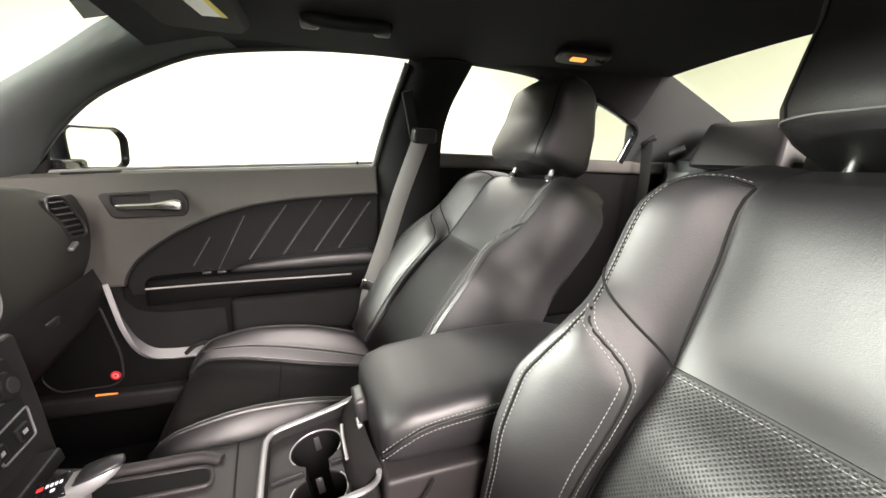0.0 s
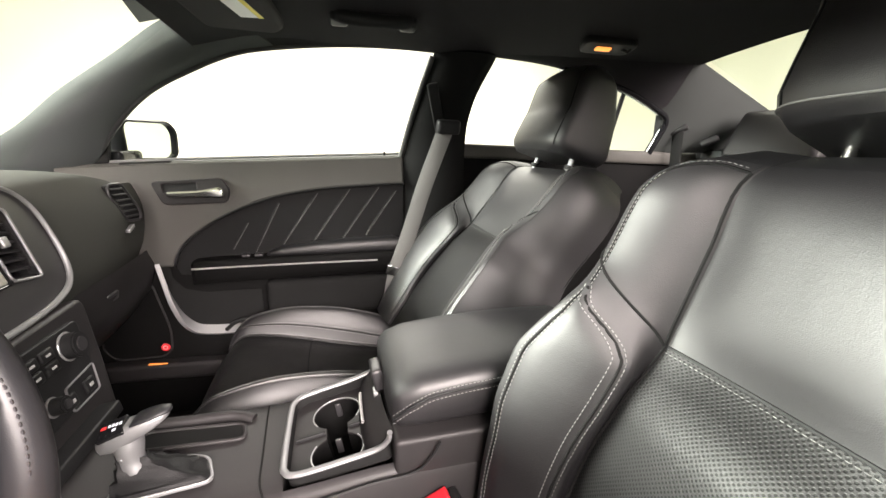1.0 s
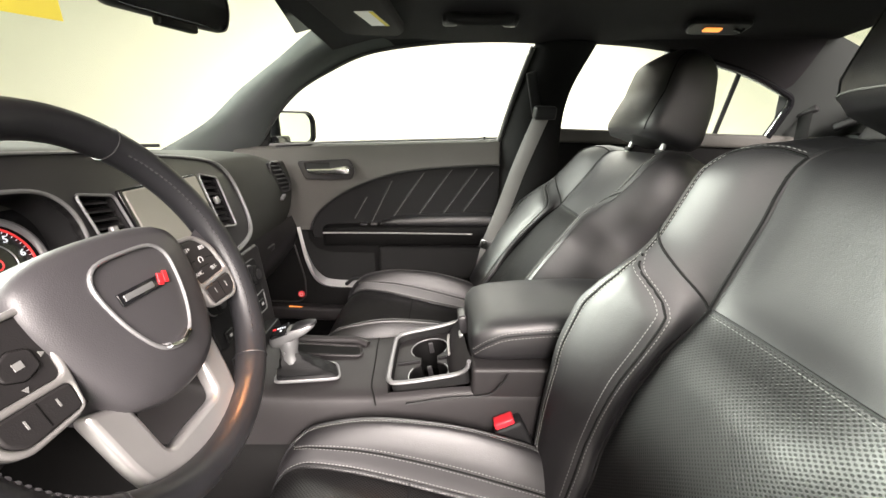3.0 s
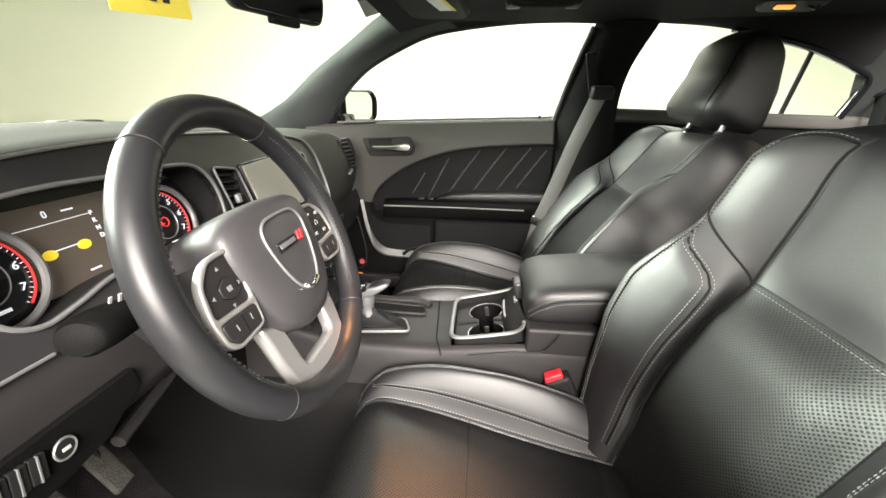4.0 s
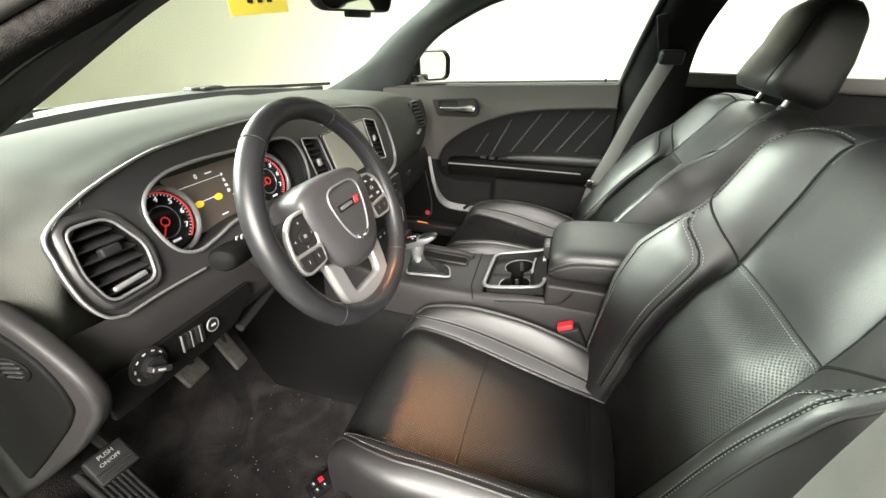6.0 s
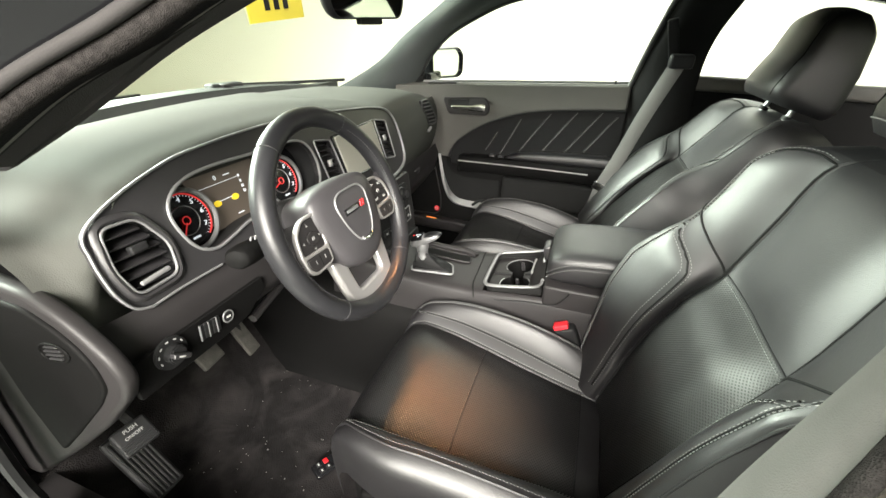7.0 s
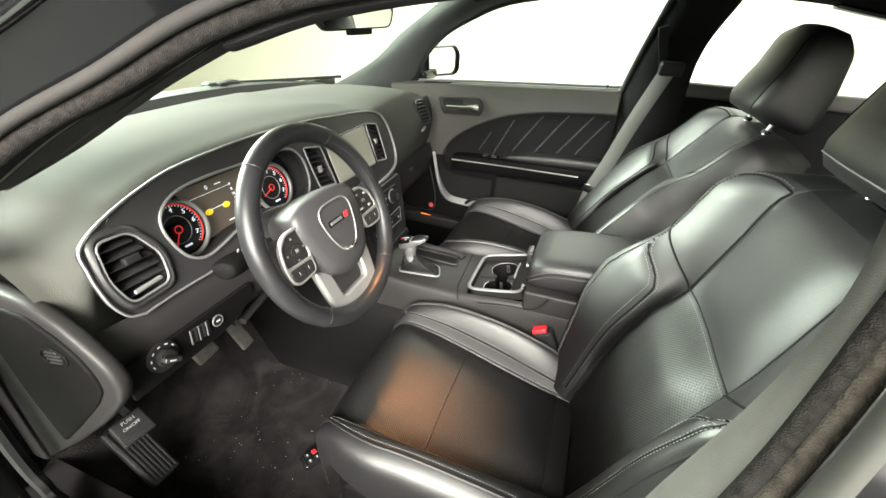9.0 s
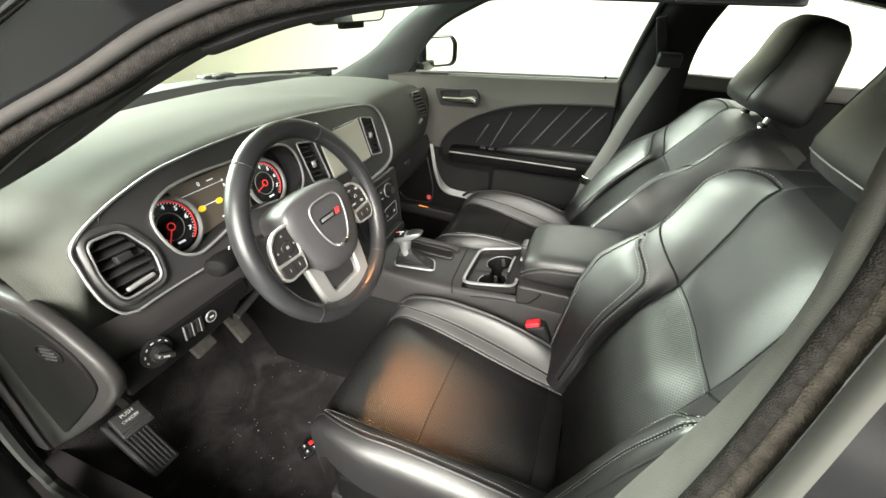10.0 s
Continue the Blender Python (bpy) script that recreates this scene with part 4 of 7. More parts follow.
    # Same posts on both seats; the passenger's dimmer reflection is a darker material.
    post_mat, post_look = (STEEL, "bright steel post") if worn else (SATIN_DARK, "steel post, its dimmer reflection put into the colour")
    for sgn in (-1, 1):
        part("headrest_post", tube([hb + Vector((sgn * (0.068 if worn else 0.085), 0, 0)) + SU * a for a in (0.0, 0.05, 0.1)], 0.0062, 12), post_mat, seat, post_look)
        part("post_collar", tube([hb + Vector((sgn * (0.068 if worn else 0.085), 0, 0)) + SU * a for a in (0.010, 0.020)], 0.0115, 12), PLASTIC_DARK, seat)
    half_h = 0.115 if worn else 0.104
    slant = 0.005 if worn else -0.003
    cen = hb + SU * (0.155 if worn else 0.140) + SN * 0.012
    rings = []
    for i in range(17):
        f = -1 + 2 * i / 16
        hgt = half_h * f
        w = head * ((0.119 if worn else 0.135) - (-0.005 if worn else 0.017) * max(0.0, (f + 0.7) / 1.7) ** 1.4 - (0.018 if f > 0 else 0.016) * max(0.0, (abs(f) - 0.72) / 0.28) ** 2.5)
        d = 0.061 - 0.019 * f - (0.022 if f > 0 else 0.014) * (max(0, abs(f) - 0.7) / 0.3) ** (1 if f > 0 else 2)
        ring = []
        for j in range(40):
            a = 2 * math.pi * j / 40
            ca, sa = math.cos(a), math.sin(a)
            px = w * math.copysign(abs(ca) ** 0.3, ca)
            py = d * math.copysign(abs(sa) ** 0.3, sa)
            ring.append(cen + Vector((px, 0, 0)) + SU * (hgt + slant * max(0.0, -f) * (py / d - 1 if worn else py / d)) + SN * (py + (0.026 if py > 0 else 0.02) * max(f, 0.0) + 0.008 * (1 - f * f) * max(0.0, py / d) - 0.014 * (px / w) ** 2))
        rings.append(ring)
    for end, sg in ((0, -1), (-1, 1)):
        mid = sum(rings[end], Vector()) / 40
        extra = [[mid.lerp(q, s) + SU * sg * 0.002 * (1 - s) for q in rings[end]] for s in (0.86, 0.5, 0.15)]
        rings = extra[::-1] + rings if end == 0 else rings + extra
    part("headrest", skin(rings, True, True), LEATHER, seat, "rounded black leather head restraint", 50)
    if worn:
        part("seam", tube([q + SN * 0.0003 for q in rings[4][2:19]], 0.0012, 6), THREAD, seat, "grey seam along the lower edge")
    for j in (6, 14):
        part("seam", tube([r[j] + SN * 0.0004 for r in rings[4:-4]], 0.0014, 6), COVER, seat)
    return seat


make_seat("driver_seat", "black leather front seat with perforated insert, worn and creased", (-0.34, 0, 0), 20.6, 1.0, True, head_at=(0, -0.312, 0.997), head_lean=17.0)
make_seat("passenger_seat", "black leather front seat with grey stitching beside the console", (0.398, 0.04, 0), 38.0, 0.94, wide=1.2, tall=0.66, back_at=(0.005, 0.032, 0.06), head_at=(-0.008, -0.400, 0.969), head_lean=20.0)

# seat belts
def buckle(at, lab):
    b = thing("seat_belt_buckle", lab, "buckle", "belt buckles", at=at)
    part("housing", rbox((0.03, 0.05, 0.075), 0.008), PLASTIC_DARK, b)
    part("release_button", rbox((0.022, 0.034, 0.022), 0.004, at=Matrix.Translation((0, 0.004, 0.036))), RED, b, "red release button")
    part("stalk", rbox((0.02, 0.03, 0.2), 0.004, at=Matrix.Translation((0, 0, -0.13))), PLASTIC_DARK, b)


buckle(pose(-0.132, 0.04, 0.528, -25, 0, 0), "black seat belt buckle with red button beside the console")
sb = thing("seat_belt", "grey webbing seat belt hanging from the pillar guide", "seat belt", "seat belts")
gp = Vector((0.622, -0.155, 1.085))
part("guide", rbox((0.03, 0.07, 0.04), 0.01, at=pose(*gp, 0, -12, 8)), PLASTIC_DARK, sb)
part("guide_track", rbox((0.012, 0.03, 0.2), 0.004, at=pose(0.645, -0.13, 1.11, -16, -22, 0)), PLASTIC_DARK, sb)
line = spline([gp + Vector((0, 0.005, 0.0)), (0.635, -0.09, 0.92), (0.64, -0.045, 0.78), (0.635, 0.0, 0.66)], 8)
part("webbing", ribbon(line, 0.047, 0.002, (0.25, 1, 0.1)), BELT, sb)
line = spline([(0.635, 0.0, 0.66), (0.64, 0.02, 0.55), (0.645, 0.03, 0.44), (0.65, 0.03, 0.36)], 8)
part("webbing", ribbon(line, 0.047, 0.002, (0.25, 1, 0.1)), BELT, sb)
part("tongue", rbox((0.006, 0.055, 0.03), 0.002, at=pose(0.628, 0.005, 0.655, 20, 0, 0)), STEEL, sb, "steel latch tongue")

# rear bench
rear = thing("rear_bench", "black leather rear bench with head restraints", "rear seat")
part("backrest", skin([[Vector((x, -1.0 - 0.27 * (z - 0.5) + 0.03 * math.cos(x * 9), z)) for x in frange(-0.64, 0.64, 25)] for z in frange(0.42, 0.99, 9)] + [[Vector((x, -1.24, 1.0)) for x in frange(-0.64, 0.64, 25)]]), LEATHER, rear)
part("cushion", rbox((1.26, 0.5, 0.16), 0.05, 4, at=Matrix.Translation((0, -0.78, 0.42))), LEATHER, rear)
for x in (-0.36, 0.36):
    hr = rbox((0.285, 0.13, 0.15), 0.022, 3)
    for v in hr.verts:
        f = v.co.z / 0.15 + 0.5
        v.co.x *= 1.03 - 0.16 * f
        v.co.y = v.co.y * (1.0 - 0.35 * f) - 0.02 * f
    bmesh.ops.transform(hr, matrix=pose(x * 1.08, -1.125, 1.078, 6, 0, 0), verts=hr.verts)
    part("headrest", hr, LEATHER, rear)
    part("headrest_base", rbox((0.12, 0.08, 0.05), 0.012, at=Matrix.Translation((x * 1.08, -1.14, 0.99))), COVER, rear)
part("centre_section", rbox((0.44, 0.20, 0.14), 0.024, 4, at=pose(0.0, -1.20, 0.992, 6, 0, 0)), LEATHER, rear, "padded centre of the rear backrest")
part("anchor_ring", tube([Vector((0.17 + 0.012 * math.cos(a), -1.092, 1.04 + 0.012 * math.sin(a))) for a in frange(0, math.pi, 12)], 0.0022, 6), SATIN_DARK, rear)
for x, y, z in ((0.65, -1.0, 1.10), (0.585, -1.07, 1.062)):
    part("belt_guide", rbox((0.055, 0.022, 0.022), 0.007, at=pose(x, y, z, 20, 25, 30)), PLASTIC_DARK, rear)
part("belt", ribbon([(0.648, -0.995, 1.095), (0.632, -0.985, 0.96), (0.62, -0.95, 0.6)], 0.038, 0.002, (1, 0.3, 0)), COVER, rear)


# ---- dashboard ----
def face_y(z):
    return 0.625 + 0.3 * (z - 0.9)


FACE = axes((0, 0.625, 0.9), (1, 0, 0), (0, 0.3, 1.0))      # local X to the right, Y up the face, Z towards the cabin


def F(x, z, out=0.0):
    """A point of the instrument face, out metres towards the cabin."""
    return FACE @ Vector((x, (z - 0.9) * math.sqrt(1.09), out))


def fl(pts):
    return [(x, (z - 0.9) * math.sqrt(1.09)) for x, z in pts]


dash = thing("dashboard", "black soft-skinned dashboard with satin-trimmed instrument face", "dashboard")

# trim line round the instrument face
CHROME_TOP = [(-0.663, 0.905), (-0.655, 0.935), (-0.60, 0.962), (-0.515, 0.985), (-0.452, 0.992), (-0.384, 0.996), (-0.304, 0.998), (-0.23, 0.997), (-0.13, 0.993), (-0.037, 0.985), (0.07, 0.975), (0.15, 0.962)]
CHROME_R = [(0.185, 0.945), (0.203, 0.915), (0.208, 0.87), (0.203, 0.83), (0.185, 0.805), (0.15, 0.792), (0.09, 0.784), (-0.02, 0.780)]
CHROME_L = [(-0.664, 0.875), (-0.661, 0.85), (-0.650, 0.828), (-0.630, 0.819), (-0.582, 0.821), (-0.509, 0.82)]


def top_of(x):
    """Height of the trim line under the dash pad."""
    for a, b in zip(CHROME_TOP, CHROME_TOP[1:]):
        if a[0] <= x <= b[0]:
            return a[1] + (b[1] - a[1]) * (x - a[0]) / (b[0] - a[0])
    return 0.962 if x > 0 else 0.905


def base_y(x):
    return 1.19 - 0.42 * x * x


def pad_row(x):
    """The pad from the windscreen to the lower edge of the dash, at one x."""
    e = max(0.0, min(1.0, (x - 0.13) / 0.14))
    e = e * e * (3 - 2 * e)
    g = max(0.0, min(1.0, (-0.60 - x) / 0.09))
    t = top_of(max(-0.655, min(0.15, x)))
    yt = face_y(t)
    crest = t + 0.014 - 0.03 * g
    d = [(base_y(x), 0.962), (base_y(x) - 0.10, 0.972 + 0.01 * (1 - e)), (0.87 - 0.04 * g, crest - 0.002 - 0.012 * e), (0.76, crest + 0.002 - 0.01 * e), (0.695, crest - 0.004), (yt + 0.014, t + 0.007), (yt - 0.004, t + 0.001), (yt + 0.01, t - 0.006), (yt + 0.03, t - 0.02), (0.69, 0.87), (0.68, 0.80), (0.66, 0.74), (0.70, 0.68), (0.78, 0.66)]
    p = [(base_y(x), 0.962), (base_y(x) - 0.10, 0.968), (0.87, 0.968), (0.77, 0.966), (0.705, 0.957), (0.675, 0.944), (0.655, 0.925), (0.641, 0.90), (0.632, 0.87), (0.63, 0.835), (0.635, 0.79), (0.65, 0.745), (0.68, 0.70), (0.78, 0.66)]
    bow = 0.038 * max(0.0, (x - 0.2) / 0.45) ** 1.15
    p = [(y + bow * (1.0 if i > 2 else 0.3), z - 0.03 * max(0.0, (x - 0.45) / 0.25) ** 2 * (1 if i < 6 else 0)) for i, (y, z) in enumerate(p)]
    l = [(base_y(x), 0.962), (base_y(x) - 0.10, 0.965), (0.85, 0.958), (0.765, 0.945), (0.71, 0.925), (0.672, 0.90), (0.650, 0.875), (0.635, 0.85), (0.625, 0.83), (0.615, 0.81), (0.60, 0.79), (0.59, 0.77), (0.59, 0.74), (0.62, 0.70)]
    q = []
    for a, b, c in zip(d, p, l):
        y, z = a[0] + (b[0] - a[0]) * e, a[1] + (b[1] - a[1]) * e
        q.append((y + (c[0] - y) * g, z + (c[1] - z) * g))
    return [Vector((x, v.x, v.y)) for v in spline([(y, z, 0) for y, z in q], 4)]


bm = skin([pad_row(x) for x in [-0.715, -0.70, -0.69, -0.68, -0.67, -0.66, -0.65, -0.64, -0.63, -0.62, -0.61] + frange(-0.60, 0.70, 53)])
part("pad", bm, DASH_SOFT, dash, "grained soft black dash skin", 60)
part("trim_line", tube([F(x, z, 0.004) for x, z, _ in spline([(x, z, 0) for x, z in CHROME_L[3::-1] + CHROME_TOP + CHROME_R], 6)], [0.0021 + 0.0026 * min(1.0, max(0.0, (k - 80) / 40)) for k in range(len(spline([(x, z, 0) for x, z in CHROME_L[3::-1] + CHROME_TOP + CHROME_R], 6)))], 8), SATIN, dash, "thin satin silver trim line")
part("trim_line", tube([F(x, z, 0.003) for x, z, _ in spline([(x, z, 0) for x, z in CHROME_L[3:]], 6)], 0.0019, 8), SATIN, dash)

# instrument face with openings for the cluster, the vents and the screen
face_out = fl([(x + 0.002, z - 0.001) for x, z, _ in spline([(x, z, 0) for x, z in CHROME_L[::-1] + CHROME_TOP + CHROME_R], 5)])
CLUSTER = [(-0.548, 0.907), (-0.537, 0.937), (-0.50, 0.956), (-0.44, 0.961), (-0.36, 0.959), (-0.28, 0.959), (-0.228, 0.953), (-0.203, 0.932), (-0.197, 0.90), (-0.207, 0.868), (-0.232, 0.848), (-0.262, 0.845), (-0.30, 0.858), (-0.36, 0.862), (-0.42, 0.860), (-0.468, 0.850), (-0.506, 0.846), (-0.535, 0.864)]
clus = [(v.x, v.y) for v in spline([(x, z, 0) for x, z in CLUSTER], 5, True)]
vent_l = [(-0.640, 0.932), (-0.592, 0.930), (-0.568, 0.885), (-0.576, 0.842), (-0.638, 0.840), (-0.648, 0.88)]
cv_l = [(-0.186, 0.944), (-0.128, 0.934), (-0.118, 0.842), (-0.178, 0.852)]
cv_r = [(0.088, 0.942), (0.146, 0.930), (0.144, 0.830), (0.090, 0.838)]
scr = [(-0.112, 0.936), (0.074, 0.940), (0.078, 0.838), (-0.106, 0.838)]


def grow(pts, d):
    c = [sum(p[0] for p in pts) / len(pts), sum(p[1] for p in pts) / len(pts)]
    return [(c[0] + (x - c[0]) * (1 + d / 0.05), c[1] + (y - c[1]) * (1 + d / 0.05)) for x, y in pts]


holes = [fl(clus), outline(fl(vent_l), 0.014), outline(fl(cv_l), 0.008), outline(fl(cv_r), 0.008)]
plate("instrument_face", [face_out] + holes, 0.012, 0.001, FACE @ Matrix.Translation((0, 0, -0.006)), PLASTIC_SATIN, dash, "satin graphite instrument panel face")


def vent(pts, r, slats, across, name_label):
    o = outline(fl(pts), r)
    v = part("air_vent", tube([FACE @ Vector((a.x, a.y, 0.004)) for a in o], 0.0021, 8, True), SATIN, dash, name_label)
    wall = [[FACE @ Vector((a.x, a.y, d)) for a in o + o[:1]] for d in (0.003, -0.05)]
    part("duct", skin(wall), PLASTIC_DARK, v)
    part("duct_back", skin([[FACE @ Vector((a.x, a.y, -0.05)) for a in o[:len(o) // 2]], [FACE @ Vector((a.x, a.y, -0.05)) for a in o[len(o) // 2:][::-1]]]), PLASTIC_DARK, v)
    ys = [a.y for a in o]
    lo, hi = min(ys), max(ys)
    for i in range(slats):
        y = lo + (hi - lo) * (i + 0.75) / (slats + 0.5)
        xs = []
        for a, b in zip(o, o[1:] + o[:1]):
            if (a.y - y) * (b.y - y) < 0:
                xs.append(a.x + (b.x - a.x) * (y - a.y) / (b.y - a.y))
        if len(xs) >= 2:
            w = max(xs) - min(xs) - 0.004
            part("slat", rbox((w, 0.003, 0.024), 0.0012, 2, at=FACE @ pose((max(xs) + min(xs)) / 2, y, -0.014, 24, 0, across)), PLASTIC_SATIN, v)
    return v


v = vent(vent_l, 0.014, 6, -2, "satin-framed dashboard air vent")
part("tab", rbox((0.024, 0.012, 0.012), 0.003, at=FACE @ Matrix.Translation((-0.607, -0.006, 0.0))), PLASTIC_DARK, v)
part("thumbwheel", rbox((0.045, 0.007, 0.006), 0.003, at=FACE @ pose(-0.605, -0.05, 0.0, 0, 0, 3)), SATIN_DARK, v)
rim = outline(fl(grow(vent_l, 0.009)), 0.02)
part("vent_surround", tube([FACE @ Vector((a.x, a.y, 0.002)) for a in rim], 0.006, 8, True, flat=0.6), PLASTIC_SATIN, dash)
for pts in (cv_l, cv_r):
    v = vent(pts, 0.008, 8, -6, "narrow upright centre air vent")
    x = sum(p[0] for p in pts) / 4
    part("tab", rbox((0.012, 0.016, 0.008), 0.003, at=FACE @ Matrix.Translation((x, -0.012, 0.001))), SATIN_DARK, v)
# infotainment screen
plate("screen", [outline(fl(scr), 0.004)], 0.008, 0.002, FACE @ Matrix.Translation((0, 0, 0.003)), SCREEN, dash, "switched-off touch screen, its reflections put into the pale colour")
plate("screen_bezel", [outline(fl(grow(scr, 0.004)), 0.006), outline(fl(scr), 0.004)], 0.008, 0.002, FACE @ Matrix.Translation((0, 0, 0.002)), GLOSS_BLACK, dash)

# instrument cluster
GP = FACE @ Matrix.Translation((0, 0, -0.045))
wall = [[F(x, z, d) for x, z in clus + clus[:1]] for d in (0.003, -0.055)]
part("cluster_hood", skin(wall), PLASTIC_DARK, dash)
part("cluster_trim", tube([F(x, z, 0.003) for x, z in clus], 0.0027, 8, True), SATIN, dash, "satin silver cluster surround")
plate("instrument_backplate", [fl(clus)], 0.002, 0.0, FACE @ Matrix.Translation((0, 0, -0.053)), GLOSS_BLACK, dash)


def gauge(cx, cz, first, needle):
    c = GP @ Vector((cx, (cz - 0.9) * 1.044, 0))
    base = axes(c, (1, 0, 0), (0, 0.3, 1.0))
    g = part("gauge", disc(0.047, 0.006, 48, at=base), GLOSS_BLACK, dash, "round black gauge with red ring, lit")
    part("gauge_ring", tube([base @ Vector((0.049 * math.cos(a), 0.049 * math.sin(a), 0.012)) for a in frange(0, 2 * math.pi, 49)[:-1]], 0.0042, 8, True), SATIN, g, "satin silver gauge ring")
    arc = [math.radians(d) for d in frange(-50, 120, 30)]
    part("red_ring", tube([base @ Vector((0.0435 * math.cos(a), 0.0435 * math.sin(a), 0.005)) for a in arc], 0.0014, 6), G_RED, g, "red lit ring")
    part("inner_ring", tube([base @ Vector((0.024 * math.cos(a), 0.024 * math.sin(a), 0.004)) for a in frange(0, 2 * math.pi, 33)[:-1]], 0.0008, 6, True), SATIN_DARK, g)
    for i in range(5):
        a = math.radians(120 - 37 * i)
        letters("number", str(first + i), 0.0115, base @ pose(0.034 * math.cos(a), 0.034 * math.sin(a), 0.0045, 0, 0, -12), G_WHITE, g)
    for i in range(24):
        a = math.radians(120 - 7.4 * i)
        part("tick", rbox((0.0022 if i % 5 else 0.0036, 0.0006, 0.0006), 0, at=base @ pose(0.0405 * math.cos(a), 0.0405 * math.sin(a), 0.0045, 0, 0, math.degrees(a))), G_WHITE, g)
    part("hub", tube([base @ Vector((0.0065 * math.cos(a), 0.0065 * math.sin(a), 0.006)) for a in frange(0, 2 * math.pi, 21)[:-1]], 0.001, 6, True), G_RED, g)
    a = math.radians(needle)
    part("needle", rbox((0.026, 0.0022, 0.001), 0.0004, at=base @ pose(0.017 * math.cos(a), 0.017 * math.sin(a), 0.008, 0, 0, needle)), G_RED, g, "red lit needle")
    part("units_bar", rbox((0.014, 0.0035, 0.0006), 0, at=base @ Matrix.Translation((0.004, -0.031, 0.0045))), G_WHITE, g)


gauge(-0.500, 0.895, 3, 235)
gauge(-0.274, 0.891, 3, 200)
dsp = plate("display", [outline([(-0.452, -0.045), (-0.322, -0.045), (-0.318, 0.052), (-0.470, 0.052)], 0.004)], 0.003, 0.0005, FACE @ Matrix.Translation((0, 0, -0.049)), G_BROWN, dash, "lit trip display with yellow car picture")
DQ = FACE @ Matrix.Translation((-0.402, 0.004, -0.047))
part("rule", rbox((0.095, 0.0008, 0.0006), 0, at=DQ @ Matrix.Translation((-0.005, 0.026, 0))), G_WHITE, dsp)
letters("digit", "0", 0.011, DQ @ Matrix.Translation((-0.01, 0.036, 0)), G_WHITE, dsp)
part("text_bar", rbox((0.014, 0.002, 0.0006), 0, at=DQ @ Matrix.Translation((0.016, 0.036, 0))), G_WHITE, dsp)
part("text_bar", rbox((0.014, 0.002, 0.0006), 0, at=DQ @ Matrix.Translation((0.012, -0.036, 0))), G_WHITE, dsp)
for i, ch in enumerate("PRND"):
    letters("gear_letter", ch, 0.0078, DQ @ Matrix.Translation((0.040, 0.026 - 0.0095 * i, 0)), G_WHITE, dsp)
for i in range(6):
    part("fuel_mark", rbox((0.005, 0.0018, 0.0006), 0, at=DQ @ Matrix.Translation((0.047 + 0.0015 * i, -0.012 - 0.0055 * i, 0))), G_WHITE if i < 4 else G_RED, dsp)
for x in (-0.026, 0.014):
    part("car_picture", disc(0.0055, 0.0008, 20, at=DQ @ Matrix.Translation((x, -0.006, 0)) @ Matrix.Diagonal((1.5, 1, 1, 1))), G_YELLOW, dsp, "yellow glow of the drawn axle")
part("car_picture", rbox((0.030, 0.0012, 0.001), 0, at=DQ @ Matrix.Translation((-0.006, -0.0035, 0.0))), G_WHITE, dsp)

# lower dash on the driver's side
def low_row(x):
    g = max(0.0, min(1.0, (-0.62 - x) / 0.08))
    pts = [(0.606, 0.822), (0.590, 0.80), (0.583, 0.778), (0.578, 0.757), (0.578, 0.740), (0.60, 0.715), (0.68, 0.675)]
    return [Vector((x, y + 0.012 * g, z - 0.0 * g)) for y, z, _ in spline([(y, z, 0) for y, z in pts], 4)]


part("knee_panel", skin([low_row(x) for x in frange(-0.712, -0.16, 30)]), PLASTIC, dash, "dark grey knee panel", 60)
LQ = axes((-0.60, 0.574, 0.755), (1, 0, -0.12), (0, 0.05, 1.0))
plate("switch_strip", [outline([(-0.103, 0.010), (0.135, 0.037), (0.14, 0.014), (0.095, -0.018), (0.05, -0.028), (-0.098, -0.045)], 0.006)], 0.008, 0.002, LQ, DEEP_BLACK, dash, "black switch strip")
kn = part("light_switch", disc(0.024, 0.006, 40, 0.001, at=LQ @ Matrix.Translation((-0.048, 0.0, 0.006))), PLASTIC_DARK, dash, "rotary headlamp switch with white symbols")
part("knob", disc(0.0135, 0.016, 32, 0.002, at=LQ @ Matrix.Translation((-0.048, 0.0, 0.014))), PLASTIC_DARK, kn)
part("grip", rbox((0.026, 0.007, 0.012), 0.002, at=LQ @ pose(-0.048, 0, 0.024, 0, 0, -25)), PLASTIC_SATIN, kn)
part("pointer", rbox((0.009, 0.0022, 0.001), 0, at=LQ @ pose(-0.05, 0.001, 0.0305, 0, 0, -25)), WHITE_INK, kn)
for i in range(6):
    a = math.radians(205 - 34 * i)
    part("symbol", rbox((0.0042, 0.0018, 0.0008), 0, at=LQ @ pose(-0.048 + 0.0195 * math.cos(a), 0.0195 * math.sin(a), 0.0092, 0, 0, math.degrees(a) - 90)), WHITE_INK, kn)
for i in range(5):
    w = part("dimmer_wheel", rbox((0.0062, 0.024, 0.006), 0.001, at=LQ @ Matrix.Translation((0.003 + 0.0072 * i, 0.002, 0.005))), PLASTIC_DARK, dash)
    if i in (0, 2, 4):
        part("edge", rbox((0.0012, 0.025, 0.003), 0, at=LQ @ Matrix.Translation((-0.001 + 0.0072 * i, 0.002, 0.008))), SATIN, w)
st = part("boot_button", disc(0.0088, 0.006, 28, 0.001, at=LQ @ Matrix.Translation((0.051, 0.004, 0.005))), PLASTIC_DARK, dash, "round boot release button")
part("ring", tube([LQ @ Vector((0.051 + 0.0096 * math.cos(a), 0.004 + 0.0096 * math.sin(a), 0.007)) for a in frange(0, 2 * math.pi, 29)[:-1]], 0.0013, 6, True), SATIN, st)
